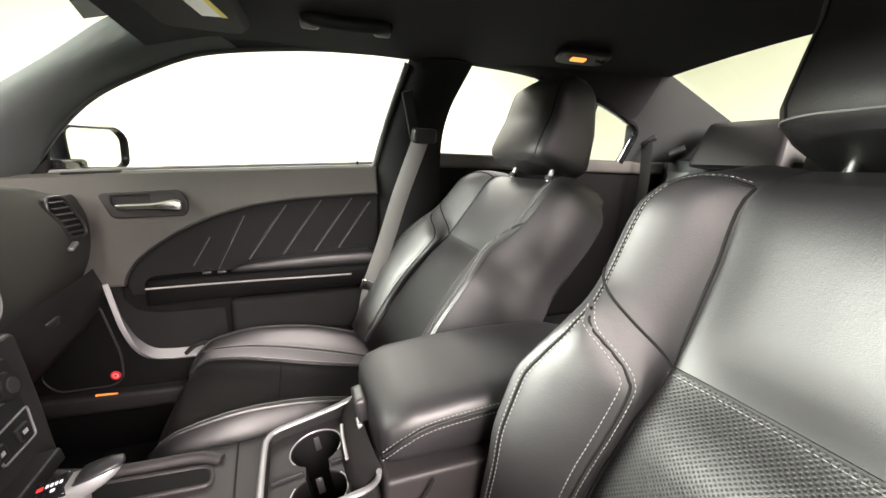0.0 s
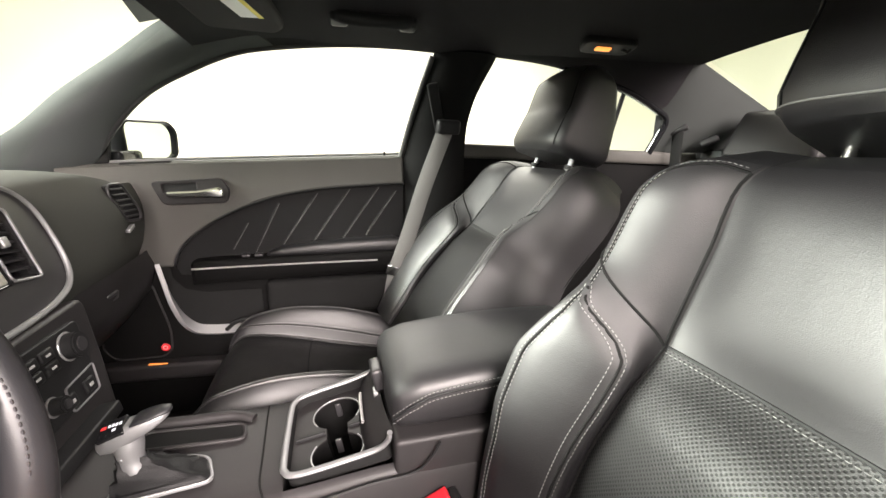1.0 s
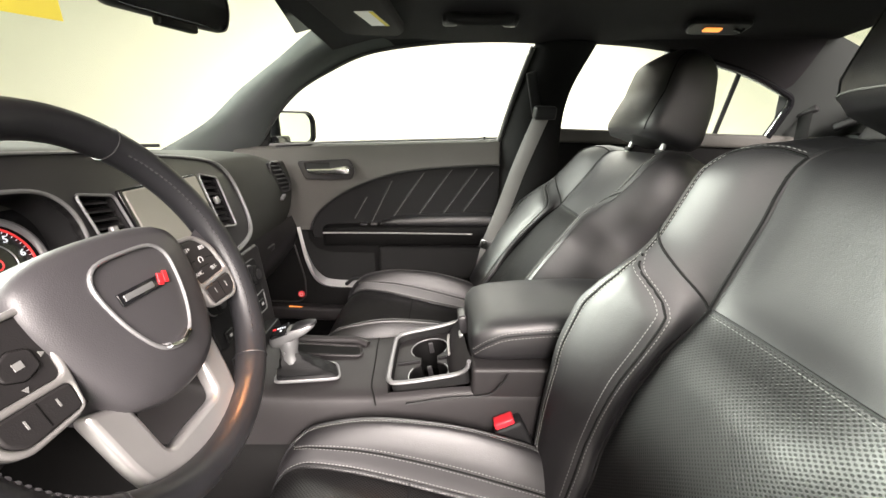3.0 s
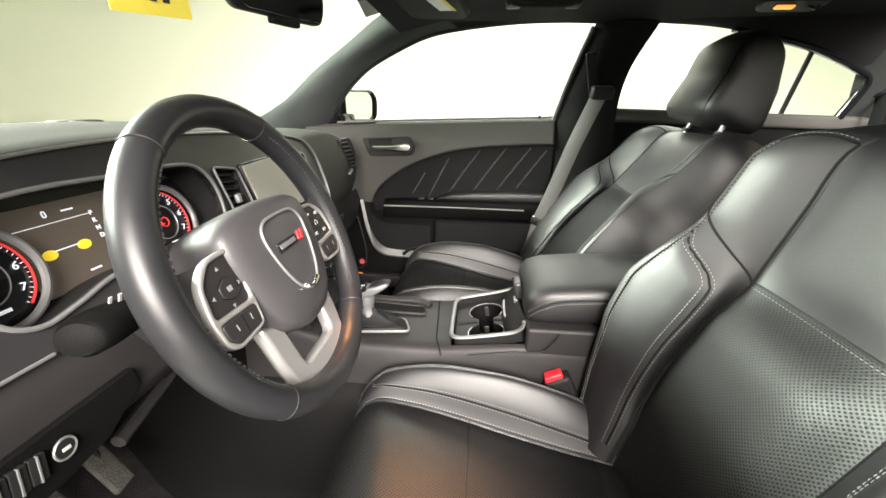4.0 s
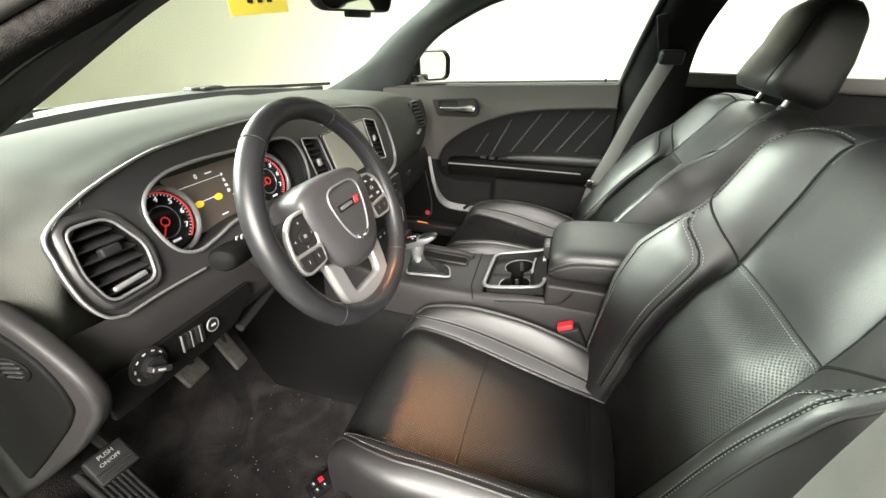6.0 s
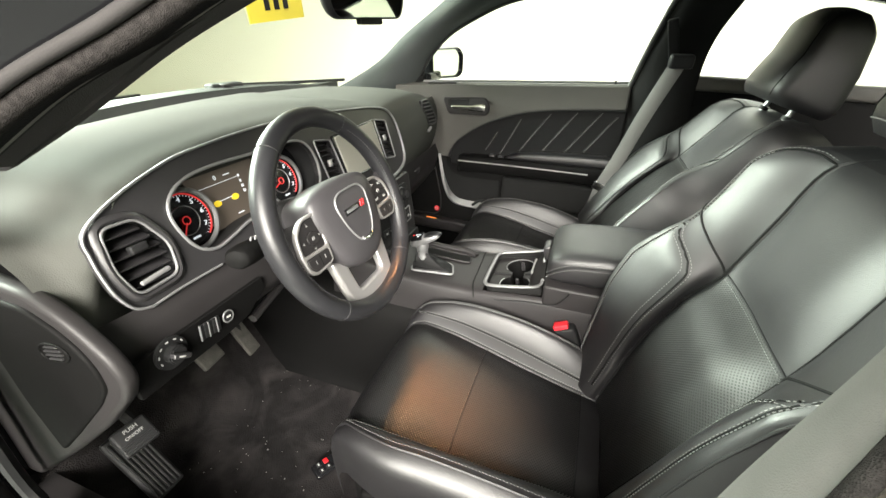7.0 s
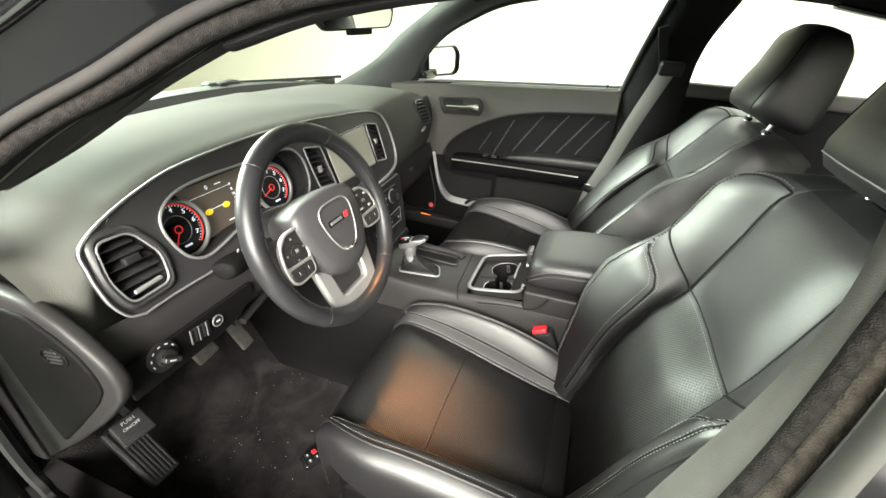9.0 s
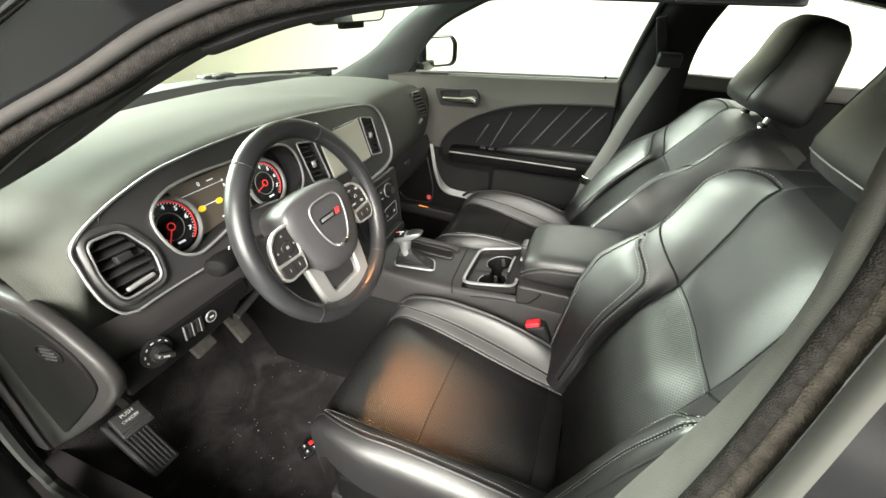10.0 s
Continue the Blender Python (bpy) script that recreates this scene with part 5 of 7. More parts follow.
part("symbol", rbox((0.007, 0.003, 0.001), 0, at=LQ @ Matrix.Translation((0.051, 0.004, 0.0085))), WHITE_INK, st)
part("lower_lip", tube([(-0.49, 0.585, 0.70), (-0.40, 0.60, 0.708), (-0.28, 0.63, 0.72)], 0.008, 8), PLASTIC, dash)

# end panel of the dash, beside the open door
EP = axes((-0.714, 0, 0), (0, 1, 0), (0, 0, 1))
end = [(1.0, 0.89), (0.80, 0.893), (0.72, 0.890), (0.658, 0.884), (0.612, 0.865), (0.578, 0.838), (0.551, 0.812), (0.540, 0.782), (0.556, 0.748), (0.631, 0.669), (0.757, 0.557), (0.96, 0.39), (1.0, 0.39)]
plate("end_panel", [outline(end, 0.02)], 0.022, 0.008, EP, PLASTIC, dash, "dark plastic end panel with small demister vent")
inner = [(0.803, 0.858), (0.728, 0.866), (0.665, 0.866), (0.620, 0.846), (0.592, 0.824), (0.577, 0.797), (0.576, 0.765), (0.609, 0.724), (0.71, 0.624), (0.782, 0.556), (0.80, 0.66)]
plate("fuse_cover", [outline(inner, 0.014)], 0.010, 0.004, EP @ Matrix.Translation((0, 0, -0.011)), DEEP_BLACK, dash, "black cover panel")
ev = part("demister_vent", tube([(-0.731, 0.640 + 0.030 * math.cos(a), 0.808 + 0.015 * math.sin(a) - 0.006 * math.cos(a)) for a in frange(0, 2 * math.pi, 25)[:-1]], 0.0016, 6, True), DEEP_BLACK, dash)
for i in range(4):
    part("slat", rbox((0.004, 0.040 - 0.007 * abs(i - 1.5), 0.0022), 0.0008, at=pose(-0.7305, 0.640, 0.8175 - 0.0062 * i, -14, 0, 0)), PLASTIC_SATIN, ev)

# passenger side vent and glove box line
PV = axes((0.567, 0.672, 0.886), (0.78, -0.12, -0.02), (-0.12, 0.12, 1.0))
o = outline([(-0.045, 0.045), (0.0, 0.045), (0.048, -0.02), (0.046, -0.045), (-0.005, -0.045), (-0.05, 0.02)], 0.012)
pv = part("air_vent", tube([PV @ Vector((a.x, a.y, 0.014)) for a in o], 0.003, 8, True), PLASTIC_SATIN, dash, "passenger side air vent with dark slats")
plate("duct_back", [o], 0.01, 0.0, PV @ Matrix.Translation((0, 0, 0.005)), PLASTIC_DARK, pv)
for i in range(6):
    part("slat", rbox((0.052, 0.003, 0.008), 0.001, at=PV @ pose(-0.014 + 0.006 * i, 0.034 - 0.0135 * i, 0.011, 20, 0, 0)), PLASTIC_SATIN, pv)
part("thumbwheel", rbox((0.036, 0.008, 0.010), 0.002, at=axes((0.553, 0.652, 0.826), (1, 0.08, 0.25), (0, 0, 1))), SATIN_DARK, dash)
part("glove_box_door", skin([[Vector((x, y + 0.02 * max(0, (x - 0.3) / 0.4) ** 2, z)) for y, z in ((0.66, 0.742), (0.645, 0.70), (0.665, 0.63), (0.72, 0.56), (0.82, 0.52))] for x in frange(0.17, 0.69, 14)]), PLASTIC, dash, "dark glove box lid")
part("glove_box_latch", rbox((0.05, 0.015, 0.02), 0.005, at=pose(0.42, 0.655, 0.70, 10, 0, 0)), PLASTIC_SATIN, dash)

# centre stack
CS = axes((0.03, 0.565, 0.70), (1, 0, 0), (0, 0.2, 1.0))
plate("centre_fascia", [outline([(-0.15, 0.075), (0.15, 0.085), (0.135, -0.02), (0.115, -0.12), (-0.12, -0.12), (-0.145, -0.02)], 0.02)], 0.03, 0.006, CS @ Matrix.Translation((0, 0, -0.01)), PLASTIC, dash, "dark centre stack panel")
hv = plate("climate_panel", [outline([(-0.115, 0.062), (0.105, 0.062), (0.09, -0.05), (-0.10, -0.05)], 0.012)], 0.01, 0.002, CS @ Matrix.Translation((0, 0, 0.006)), PLASTIC_DARK, dash, "black climate control panel with buttons")
for x, z, r in ((0.062, 0.035, 0.019), (-0.085, 0.035, 0.019), (-0.01, -0.02, 0.012)):
    k = part("knob", disc(r, 0.02, 36, 0.002, at=CS @ Matrix.Translation((x, z, 0.02))), PLASTIC_DARK, hv)
    part("ring", tube([CS @ Vector((x + r * 1.06 * math.cos(a), z + r * 1.06 * math.sin(a), 0.013)) for a in frange(0, 2 * math.pi, 33)[:-1]], 0.0016, 6, True), SATIN_DARK, k)
    part("cap", disc(r * 0.55, 0.003, 28, 0.0005, at=CS @ Matrix.Translation((x, z, 0.0305))), PLASTIC_SATIN, k)
for i in range(3):
    for j in range(2):
        b = part("button", rbox((0.026, 0.016, 0.006), 0.003, at=CS @ Matrix.Translation((-0.045 + 0.032 * i, 0.043 - 0.019 * j, 0.012))), PLASTIC_DARK, hv)
        part("symbol", rbox((0.009, 0.003, 0.0006), 0, at=CS @ Matrix.Translation((-0.045 + 0.032 * i, 0.043 - 0.019 * j, 0.0153))), WHITE_INK, b)
for i in range(4):
    b = part("button", rbox((0.024, 0.02, 0.006), 0.003, at=CS @ Matrix.Translation((-0.07 + 0.046 * i if i != 1 else -0.045, -0.033, 0.012))), PLASTIC_DARK, hv)
    part("symbol", rbox((0.009, 0.005, 0.0006), 0, at=CS @ Matrix.Translation((-0.07 + 0.046 * i if i != 1 else -0.045, -0.033, 0.0153))), WHITE_INK, b)
plate("panel_frame", [outline([(0.02, -0.012), (0.094, -0.008), (0.086, -0.05), (0.018, -0.05)], 0.006), outline([(0.022, -0.014), (0.0925, -0.01), (0.0845, -0.048), (0.020, -0.048)], 0.005)], 0.003, 0.0005, CS @ Matrix.Translation((0, 0, 0.0125)), SATIN, hv)
part("pocket", rbox((0.16, 0.02, 0.05), 0.004, at=CS @ pose(0, -0.085, 0.008, 0, 0, 0)), PLASTIC_DARK, dash)

# cowl, wipers and the sensor on the pad
cw = thing("cowl", "black plastic scuttle panel with wiper arms below the windscreen", "scuttle panel")
part("panel", skin([[Vector((x, base_y(x) + a, 0.945 + (z - 0.945) * (1 - abs(x / 0.66) ** 3))) for x in frange(-0.56, 0.56, 21)] for a, z in ((0.012, 0.958), (0.03, 0.982), (0.09, 0.986), (0.2, 0.94))]), PLASTIC_DARK, cw)
for x in (-0.36, 0.22):
    wp = part("wiper_pivot", rbox((0.12, 0.05, 0.022), 0.01, at=pose(x, base_y(x) + 0.10, 0.982, 0, 0, -8)), PLASTIC_DARK, cw)
    part("clip", rbox((0.03, 0.02, 0.01), 0.003, at=pose(x - 0.02, base_y(x) + 0.075, 0.988, 0, 0, 0)), PLASTIC, wp)
    part("arm", tube([(x, base_y(x) + 0.1, 0.985), (x + 0.25, base_y(x + 0.25) + 0.09, 0.975), (x + 0.45, base_y(x + 0.45) + 0.08, 0.972)], 0.006, 6), PLASTIC_DARK, wp)
part("light_sensor", disc(0.011, 0.006, 20, 0.002, at=Matrix.Translation((-0.19, 0.99, 0.985))), GLOSS_BLACK, dash)

# ---- steering wheel ----
WA = 0.392
WM = axes((-0.375, 0.446, 0.880), (1, 0, 0), (0, math.sin(WA), math.cos(WA)))
wheel = thing("steering_wheel", "black leather steering wheel with silver lower spokes, rim worn smooth", "steering wheel")


def Wp(x, y, o=0.0):
    return WM @ Vector((x, y, o))


ring = [(0.166 * math.cos(a), 0.166 * math.sin(a)) for a in frange(0, 2 * math.pi, 97)[:-1]]
part("rim", tube([Wp(x, y) for x, y in ring], 0.0165, 16, True, flat=1.08), LEATHER_WORN, wheel, "leather-covered rim")
for x, y in ((-0.099, 0.133), (0.084, 0.143), (-0.108, -0.126), (0.108, -0.126)):
    a = math.atan2(y, x)
    part("rim_seam", tube([Wp((0.166 + 0.0168 * math.cos(b)) * math.cos(a), (0.166 + 0.0168 * math.cos(b)) * math.sin(a), 0.0168 * 1.08 * math.sin(b)) for b in frange(0, 2 * math.pi, 21)[:-1]], 0.0006, 6, True), PLASTIC_SATIN, wheel)
for s in (-1, 1):
    arc = [math.radians(d) if s > 0 else math.radians(180 - d) for d in frange(-40, 55, 40)]
    stitches("stitching", [Wp(0.1535 * math.cos(a), 0.1535 * math.sin(a), 0.0125) for a in arc], wheel, 0.006, 0.0011, AIRBAG)
rings = []
pad = [(0, 0.062), (0.055, 0.058), (0.083, 0.045), (0.088, 0.015), (0.078, -0.03), (0.058, -0.07), (0.03, -0.088), (0, -0.092), (-0.03, -0.088), (-0.058, -0.07), (-0.078, -0.03), (-0.088, 0.015), (-0.083, 0.045), (-0.055, 0.058)]
po = spline([(x, y, 0) for x, y in pad], 5, True)
for sc, o in ((0.97, -0.05), (1.0, -0.02), (1.0, 0.0), (0.985, 0.008), (0.94, 0.014), (0.8, 0.02), (0.5, 0.024), (0.2, 0.025)):
    rings.append([Wp(p.x * sc, p.y * sc - 0.002 * (1 - sc), o) for p in po])
part("airbag_cover", skin(rings, True, True), AIRBAG, wheel, "grey-black airbag cover", 60)
em = [(0, 0.040), (0.03, 0.038), (0.043, 0.026), (0.042, 0.004), (0.034, -0.022), (0.02, -0.044), (0, -0.052), (-0.02, -0.044), (-0.034, -0.022), (-0.042, 0.004), (-0.043, 0.026), (-0.03, 0.038)]
eo = spline([(x, y, 0) for x, y in em], 4, True)
part("badge_frame", tube([Wp(p.x, p.y, 0.0245) for p in eo], 0.0018, 8, True), SATIN, wheel, "chrome shield-shaped frame")
part("badge_foot", tube([Wp(x, y, 0.025) for x, y in ((-0.014, -0.046), (0, -0.05), (0.014, -0.046))], 0.0045, 8, flat=0.6), CHROME, wheel)
bd = part("badge_plate", rbox((0.05, 0.011, 0.002), 0.001, at=WM @ Matrix.Translation((-0.006, 0.006, 0.0258))), GLOSS_BLACK, wheel)
part("badge_bar", rbox((0.034, 0.005, 0.001), 0.0004, at=WM @ Matrix.Translation((-0.01, 0.006, 0.0272))), SATIN, bd)
for x in (0.017, 0.024):
    part("badge_stripe", rbox((0.005, 0.011, 0.0015), 0.0004, at=WM @ pose(x, 0.007, 0.0272, 0, 0, -20)), RED_DARK, bd, "red stripe")
for s in (-1, 1):
    arm = [[Wp(s * x, y, o) for x, y, o in ((x, yt, -0.004), (x, (yt + yb) / 2, 0.003), (x, yb, -0.004), (x, (yt + yb) / 2, -0.02))] for x, yt, yb in ((0.07, 0.03, -0.05), (0.10, 0.028, -0.048), (0.13, 0.03, -0.045), (0.157, 0.04, -0.05))]
    part("spoke", skin(arm, True, True), AIRBAG, wheel)
    frame_o = [(0.074, 0.033), (0.114, 0.032), (0.135, 0.016), (0.143, -0.016), (0.1405, -0.043), (0.128, -0.052), (0.084, -0.050), (0.079, -0.02)]
    upper = [(0.081, 0.028), (0.112, 0.0275), (0.1305, 0.012), (0.1375, -0.018), (0.084, -0.021)]
    lower = [(0.0845, -0.026), (0.1365, -0.0235), (0.136, -0.039), (0.126, -0.0475), (0.0865, -0.046)]
    loops = [outline([(s * x, y) for x, y in q][::s], rd) for q, rd in ((frame_o, 0.012), (upper, 0.007), (lower, 0.005))]
    pf = plate("switch_pod", loops, 0.010, 0.002, WM @ Matrix.Translation((0, 0, 0.006)), POD, wheel, "satin grey switch surround")
    key_pad = plate("key_pad", [loops[1]], 0.006, 0.0012, WM @ Matrix.Translation((0, 0, 0.0055)), PLASTIC, pf, "dark grey key pad")
    rocker = plate("rocker", [loops[2]], 0.008, 0.002, WM @ Matrix.Translation((0, 0, 0.0075)), PLASTIC, pf, "dark rocker switch")
    for x in (0.099, 0.121):
        part("symbol", rbox((0.0012, 0.006, 0.0006), 0, at=WM @ Matrix.Translation((s * x, -0.034, 0.0117))), THREAD, rocker)
    part("rocker_gap", rbox((0.0012, 0.018, 0.001), 0.0003, at=WM @ Matrix.Translation((s * 0.110, -0.035, 0.0113))), DEEP_BLACK, rocker)
    if s < 0:
        mid = [(-0.092, 0.006), (-0.104, 0.010), (-0.116, 0.004), (-0.116, -0.006), (-0.104, -0.012), (-0.092, -0.008)]
        b = plate("centre_key", [outline(mid, 0.003)], 0.006, 0.0012, WM @ Matrix.Translation((0, 0, 0.0075)), PLASTIC, pf)
        part("key_groove", tube([Wp(q.x, q.y, 0.0088) for q in outline(mid, 0.003)], 0.0006, 5, True), DEEP_BLACK, b)
        part("symbol", rbox((0.006, 0.005, 0.0006), 0, at=WM @ Matrix.Translation((-0.104, -0.001, 0.0107))), THREAD, b)
        for x, y, turn in ((-0.104, 0.019, 0), (-0.107, -0.0165, 180), (-0.087, -0.001, -90), (-0.125, -0.002, 90)):
            part("arrow", disc(0.0024, 0.0006, 3, 0, at=WM @ pose(x, y, 0.0088, 0, 0, turn)), THREAD, key_pad)
    else:
        for x, y, text in ((0.093, 0.018, "SET+"), (0.119, 0.015, "RES"), (0.091, -0.010, "CANC"), (0.122, -0.011, "SET-")):
            letters("symbol", text, 0.0062, WM @ Matrix.Translation((x, y, 0.0087)), WHITE_INK, key_pad, depth=0.0003)
        part("symbol", tube([Wp(0.107 + 0.0035 * math.cos(q), 0.003 + 0.0035 * math.sin(q), 0.009) for q in frange(-0.8, 4.0, 14)], 0.0005, 5), WHITE_INK, key_pad)
        for pts in (((0.082, 0.004), (0.098, 0.0045)), ((0.116, 0.003), (0.134, 0.001)), ((0.098, -0.0045), (0.116, -0.005))):
            part("key_groove", tube([Wp(x, y, 0.0084) for x, y in pts], 0.0006, 5), DEEP_BLACK, key_pad)
legs = [(-0.080, -0.055), (-0.046, -0.070), (-0.040, -0.127), (0.040, -0.127), (0.046, -0.070), (0.080, -0.055), (0.074, -0.115), (0.064, -0.158), (-0.064, -0.158), (-0.074, -0.115)]
plate("lower_spoke", [outline(legs, 0.010)], 0.016, 0.005, WM @ Matrix.Translation((0, 0, -0.012)), SATIN_BRIGHT, wheel, "satin silver split lower spoke")
part("column_shroud", skin([[Wp(0.055 * math.cos(a) * r, 0.055 * math.sin(a) * r - 0.01, o) for a in frange(0, 2 * math.pi, 25)[:-1]] for r, o in ((0.9, -0.045), (1.1, -0.06), (1.15, -0.12), (1.05, -0.2))], True, True), PLASTIC_DARK, wheel, "black column shroud", 60)
sk = part("stalk", tube([Wp(-0.05, 0.006, -0.092), Wp(-0.105, 0.01, -0.085), Wp(-0.13, 0.013, -0.077)], 0.011, 12), PLASTIC_DARK, wheel, "black indicator stalk with white marks")
part("stalk_end", tube([Wp(-0.118, 0.012, -0.080), Wp(-0.135, 0.014, -0.075), Wp(-0.160, 0.016, -0.068), Wp(-0.178, 0.017, -0.063), Wp(-0.183, 0.017, -0.061), Wp(-0.185, 0.017, -0.060)], [0.014, 0.019, 0.0205, 0.019, 0.0155, 0.006], 16, flat=0.85), DEEP_BLACK, sk)
for i in range(3):
    part("mark", rbox((0.003, 0.010, 0.001), 0, at=WM @ pose(-0.125 - 0.009 * i, 0.0285 + 0.001 * i, -0.064, 40, 0, 0)), WHITE_INK, sk)


# ---- centre console ----
con = thing("centre_console", "dark grey centre console with cup holders and shifter", "centre console")


def con_row(y):
    w = 0.107 + 0.004 * min(1, max(0, (0.3 - y) / 0.1))
    z = lerp_list([(-0.5, 0.60), (0.1, 0.612), (0.26, 0.596), (0.3, 0.592), (0.40, 0.592), (0.50, 0.60), (0.60, 0.63)], y)[0]
    pts = [(-w - 0.024, 0.22), (-w - 0.02, 0.40), (-w - 0.014, 0.52), (-w - 0.006, z - 0.024), (-w + 0.008, z - 0.004), (-0.05, z), (0, z), (0.05, z), (w - 0.008, z - 0.004), (w + 0.006, z - 0.024), (w + 0.014, 0.52), (w + 0.02, 0.40), (w + 0.024, 0.22)]
    return [Vector((x + 0.003, y, zz)) for x, zz, _ in spline([(a, b, 0) for a, b in pts], 3)]


part("body", skin([con_row(y) for y in [-0.45, -0.3, -0.15, 0.0, 0.06, 0.115]]), PLASTIC, con, "dark grey grained console body", 60)
part("body", skin([con_row(y) for y in [0.258, 0.27, 0.28, 0.3, 0.34, 0.38, 0.42, 0.46, 0.5, 0.55, 0.62, 0.68]]), PLASTIC, con, "dark grey grained console body", 60)
# beside the cup tray only the two flanks run through
for side in (-1, 1):
    rings = []
    for y in frange(0.115, 0.258, 7):
        rings.append(con_row(y)[:13] if side < 0 else con_row(y)[:-14:-1])
    part("flank", skin(rings), PLASTIC, con, "", 60)
part("tray_front", skin([[Vector((x, 0.2585, z)) for x in frange(-0.09, 0.095, 3)] for z in (0.597, 0.55)]), COVER, con)
part("tray_back", skin([[Vector((x, 0.1155, z)) for x in frange(-0.09, 0.1, 3)] for z in (0.625, 0.53)]), COVER, con)
BZ = axes((0.0, 0.19, 0.608), (1, 0, 0), (0, 1, -0.18))
rim = [(0.103, -0.068, 0.012), (0.100, -0.03, 0.008), (0.095, 0.03, 0.007), (0.091, 0.054, 0.007), (0.080, 0.066, 0.007), (0.055, 0.070, 0.007), (-0.055, 0.070, 0.007), (-0.078, 0.066, 0.007), (-0.088, 0.054, 0.007), (-0.091, 0.02, 0.007), (-0.092, -0.04, 0.008), (-0.094, -0.062, 0.012), (-0.097, -0.074, 0.022), (-0.099, -0.078, 0.034)]
part("bezel", tube([BZ @ Vector(p) for p in spline(rim, 6)], 0.0049, 10, flat=0.75), SATIN, con, "satin silver cup holder surround")
well = [(0.099, -0.075), (0.093, 0.052), (0.080, 0.066), (-0.080, 0.066), (-0.089, 0.052), (-0.092, -0.075)]
part("tray_wall", skin([[BZ @ Vector((p.x, p.y, d)) for p in outline(well, 0.012)] for d in (0.008, -0.012)], True), COVER, con)
CUP_R, CUP_X = 0.0365, (0.043, -0.047)
NECK = math.asin(0.016 / CUP_R)
hourglass = [(CUP_X[0] + CUP_R * math.cos(a), CUP_R * math.sin(a)) for a in frange(-math.pi + NECK, math.pi - NECK, 40)] + [(CUP_X[1] + CUP_R * math.cos(a), CUP_R * math.sin(a)) for a in frange(NECK, 2 * math.pi - NECK, 40)]
plate("cup_tray", [outline(well, 0.012), hourglass], 0.004, 0.0008, BZ @ Matrix.Translation((0, 0, -0.012)), PLASTIC, con, "dark cup holder tray with joined round wells")
part("cup_well", skin([[BZ @ Vector((x * k, y * k, d)) for x, y in hourglass] for k, d in ((1.0, -0.012), (0.97, -0.04), (0.94, -0.08), (0.5, -0.081), (0.03, -0.081))], True), DEEP_BLACK, con, "deep black joined cup wells")
for cx in CUP_X:
    part("cup_lip", tube([BZ @ Vector((cx + (CUP_R + 0.001) * math.cos(a), (CUP_R + 0.001) * math.sin(a), -0.0095)) for a in frange(-2.2, 2.2, 40)] if cx > 0 else [BZ @ Vector((cx + (CUP_R + 0.001) * math.cos(a), (CUP_R + 0.001) * math.sin(a), -0.0095)) for a in frange(math.pi - 2.2, math.pi + 2.2, 40)], 0.0011, 6), SATIN_DARK, con, "thin bright cup lip")
    part("grip_finger", rbox((0.004, 0.009, 0.024), 0.0015, at=BZ @ Matrix.Translation((cx + 0.031, 0.0, -0.027))), PLASTIC_SATIN, con)
for sgn in (-1, 1):
    part("divider", rbox((0.005, 0.044, 0.006), 0.002, at=BZ @ Matrix.Translation((-0.002, sgn * 0.040, -0.008))), PLASTIC_DARK, con)
rings = [[Vector((x, 0.120 + 0.034 * f + 0.012 * math.sin(math.pi * f) - 0.05 * (x / 0.1) ** 2 * 0.2, 0.648 - 0.052 * f)) for x in frange(-0.088, 0.098, 17)] for f in frange(0, 1, 9)]
part("rear_panel", skin(rings), PLASTIC, con, "curved dark roll-top panel")
part("slot_trim", tube([(0.040, 0.1495, 0.630), (0.02, 0.151, 0.630), (-0.012, 0.151, 0.629), (-0.032, 0.1505, 0.628)], 0.0026, 8), SATIN_BRIGHT, con, "bright pull slot")
part("latch", rbox((0.046, 0.018, 0.038), 0.006, at=pose(0.03, 0.122, 0.668, -12, 0, 0)), PLASTIC_SATIN, con)
part("latch_clip", rbox((0.02, 0.008, 0.014), 0.002, at=pose(0.016, 0.126, 0.642, -12, 0, 0)), SATIN_DARK, con)
# padded armrest lid
rings = []
for y, z0, z1, w in ((0.115, 0.655, 0.69, 0.085), (0.112, 0.648, 0.70, 0.097), (0.10, 0.643, 0.714, 0.104), (0.07, 0.642, 0.724, 0.108), (0.0, 0.645, 0.731, 0.11), (-0.1, 0.65, 0.735, 0.11), (-0.22, 0.655, 0.733, 0.108), (-0.27, 0.655, 0.72, 0.10), (-0.275, 0.66, 0.70, 0.09)):
    r = []
    for j in range(32):
        a = 2 * math.pi * j / 32
        ca, sa = math.cos(a), math.sin(a)
        r.append(Vector((0.012 + w * math.copysign(abs(ca) ** 0.35, ca), y, (z0 + z1) / 2 + (z1 - z0) / 2 * math.copysign(abs(sa) ** 0.5, sa))))
    rings.append(r)
arm = part("armrest_lid", skin(rings, True, True), LEATHER, con, "padded black leather armrest lid", 50)
sp = spline([(-0.090, 0.112, 0.668), (-0.099, 0.085, 0.690), (-0.0985, 0.04, 0.703), (-0.0985, -0.1, 0.712), (-0.0985, -0.25, 0.712)], 10)
part("seam", tube(sp, 0.002, 6), PLASTIC_DARK, arm)
stitches("stitching", shift_line(sp, (-0.0005, 0, 0.006)), arm)
stitches("stitching", shift_line(sp, (-0.001, 0, -0.006)), arm)
part("bin_side", rbox((0.232, 0.385, 0.07), 0.008, at=Matrix.Translation((0.004, -0.078, 0.613))), PLASTIC, con)
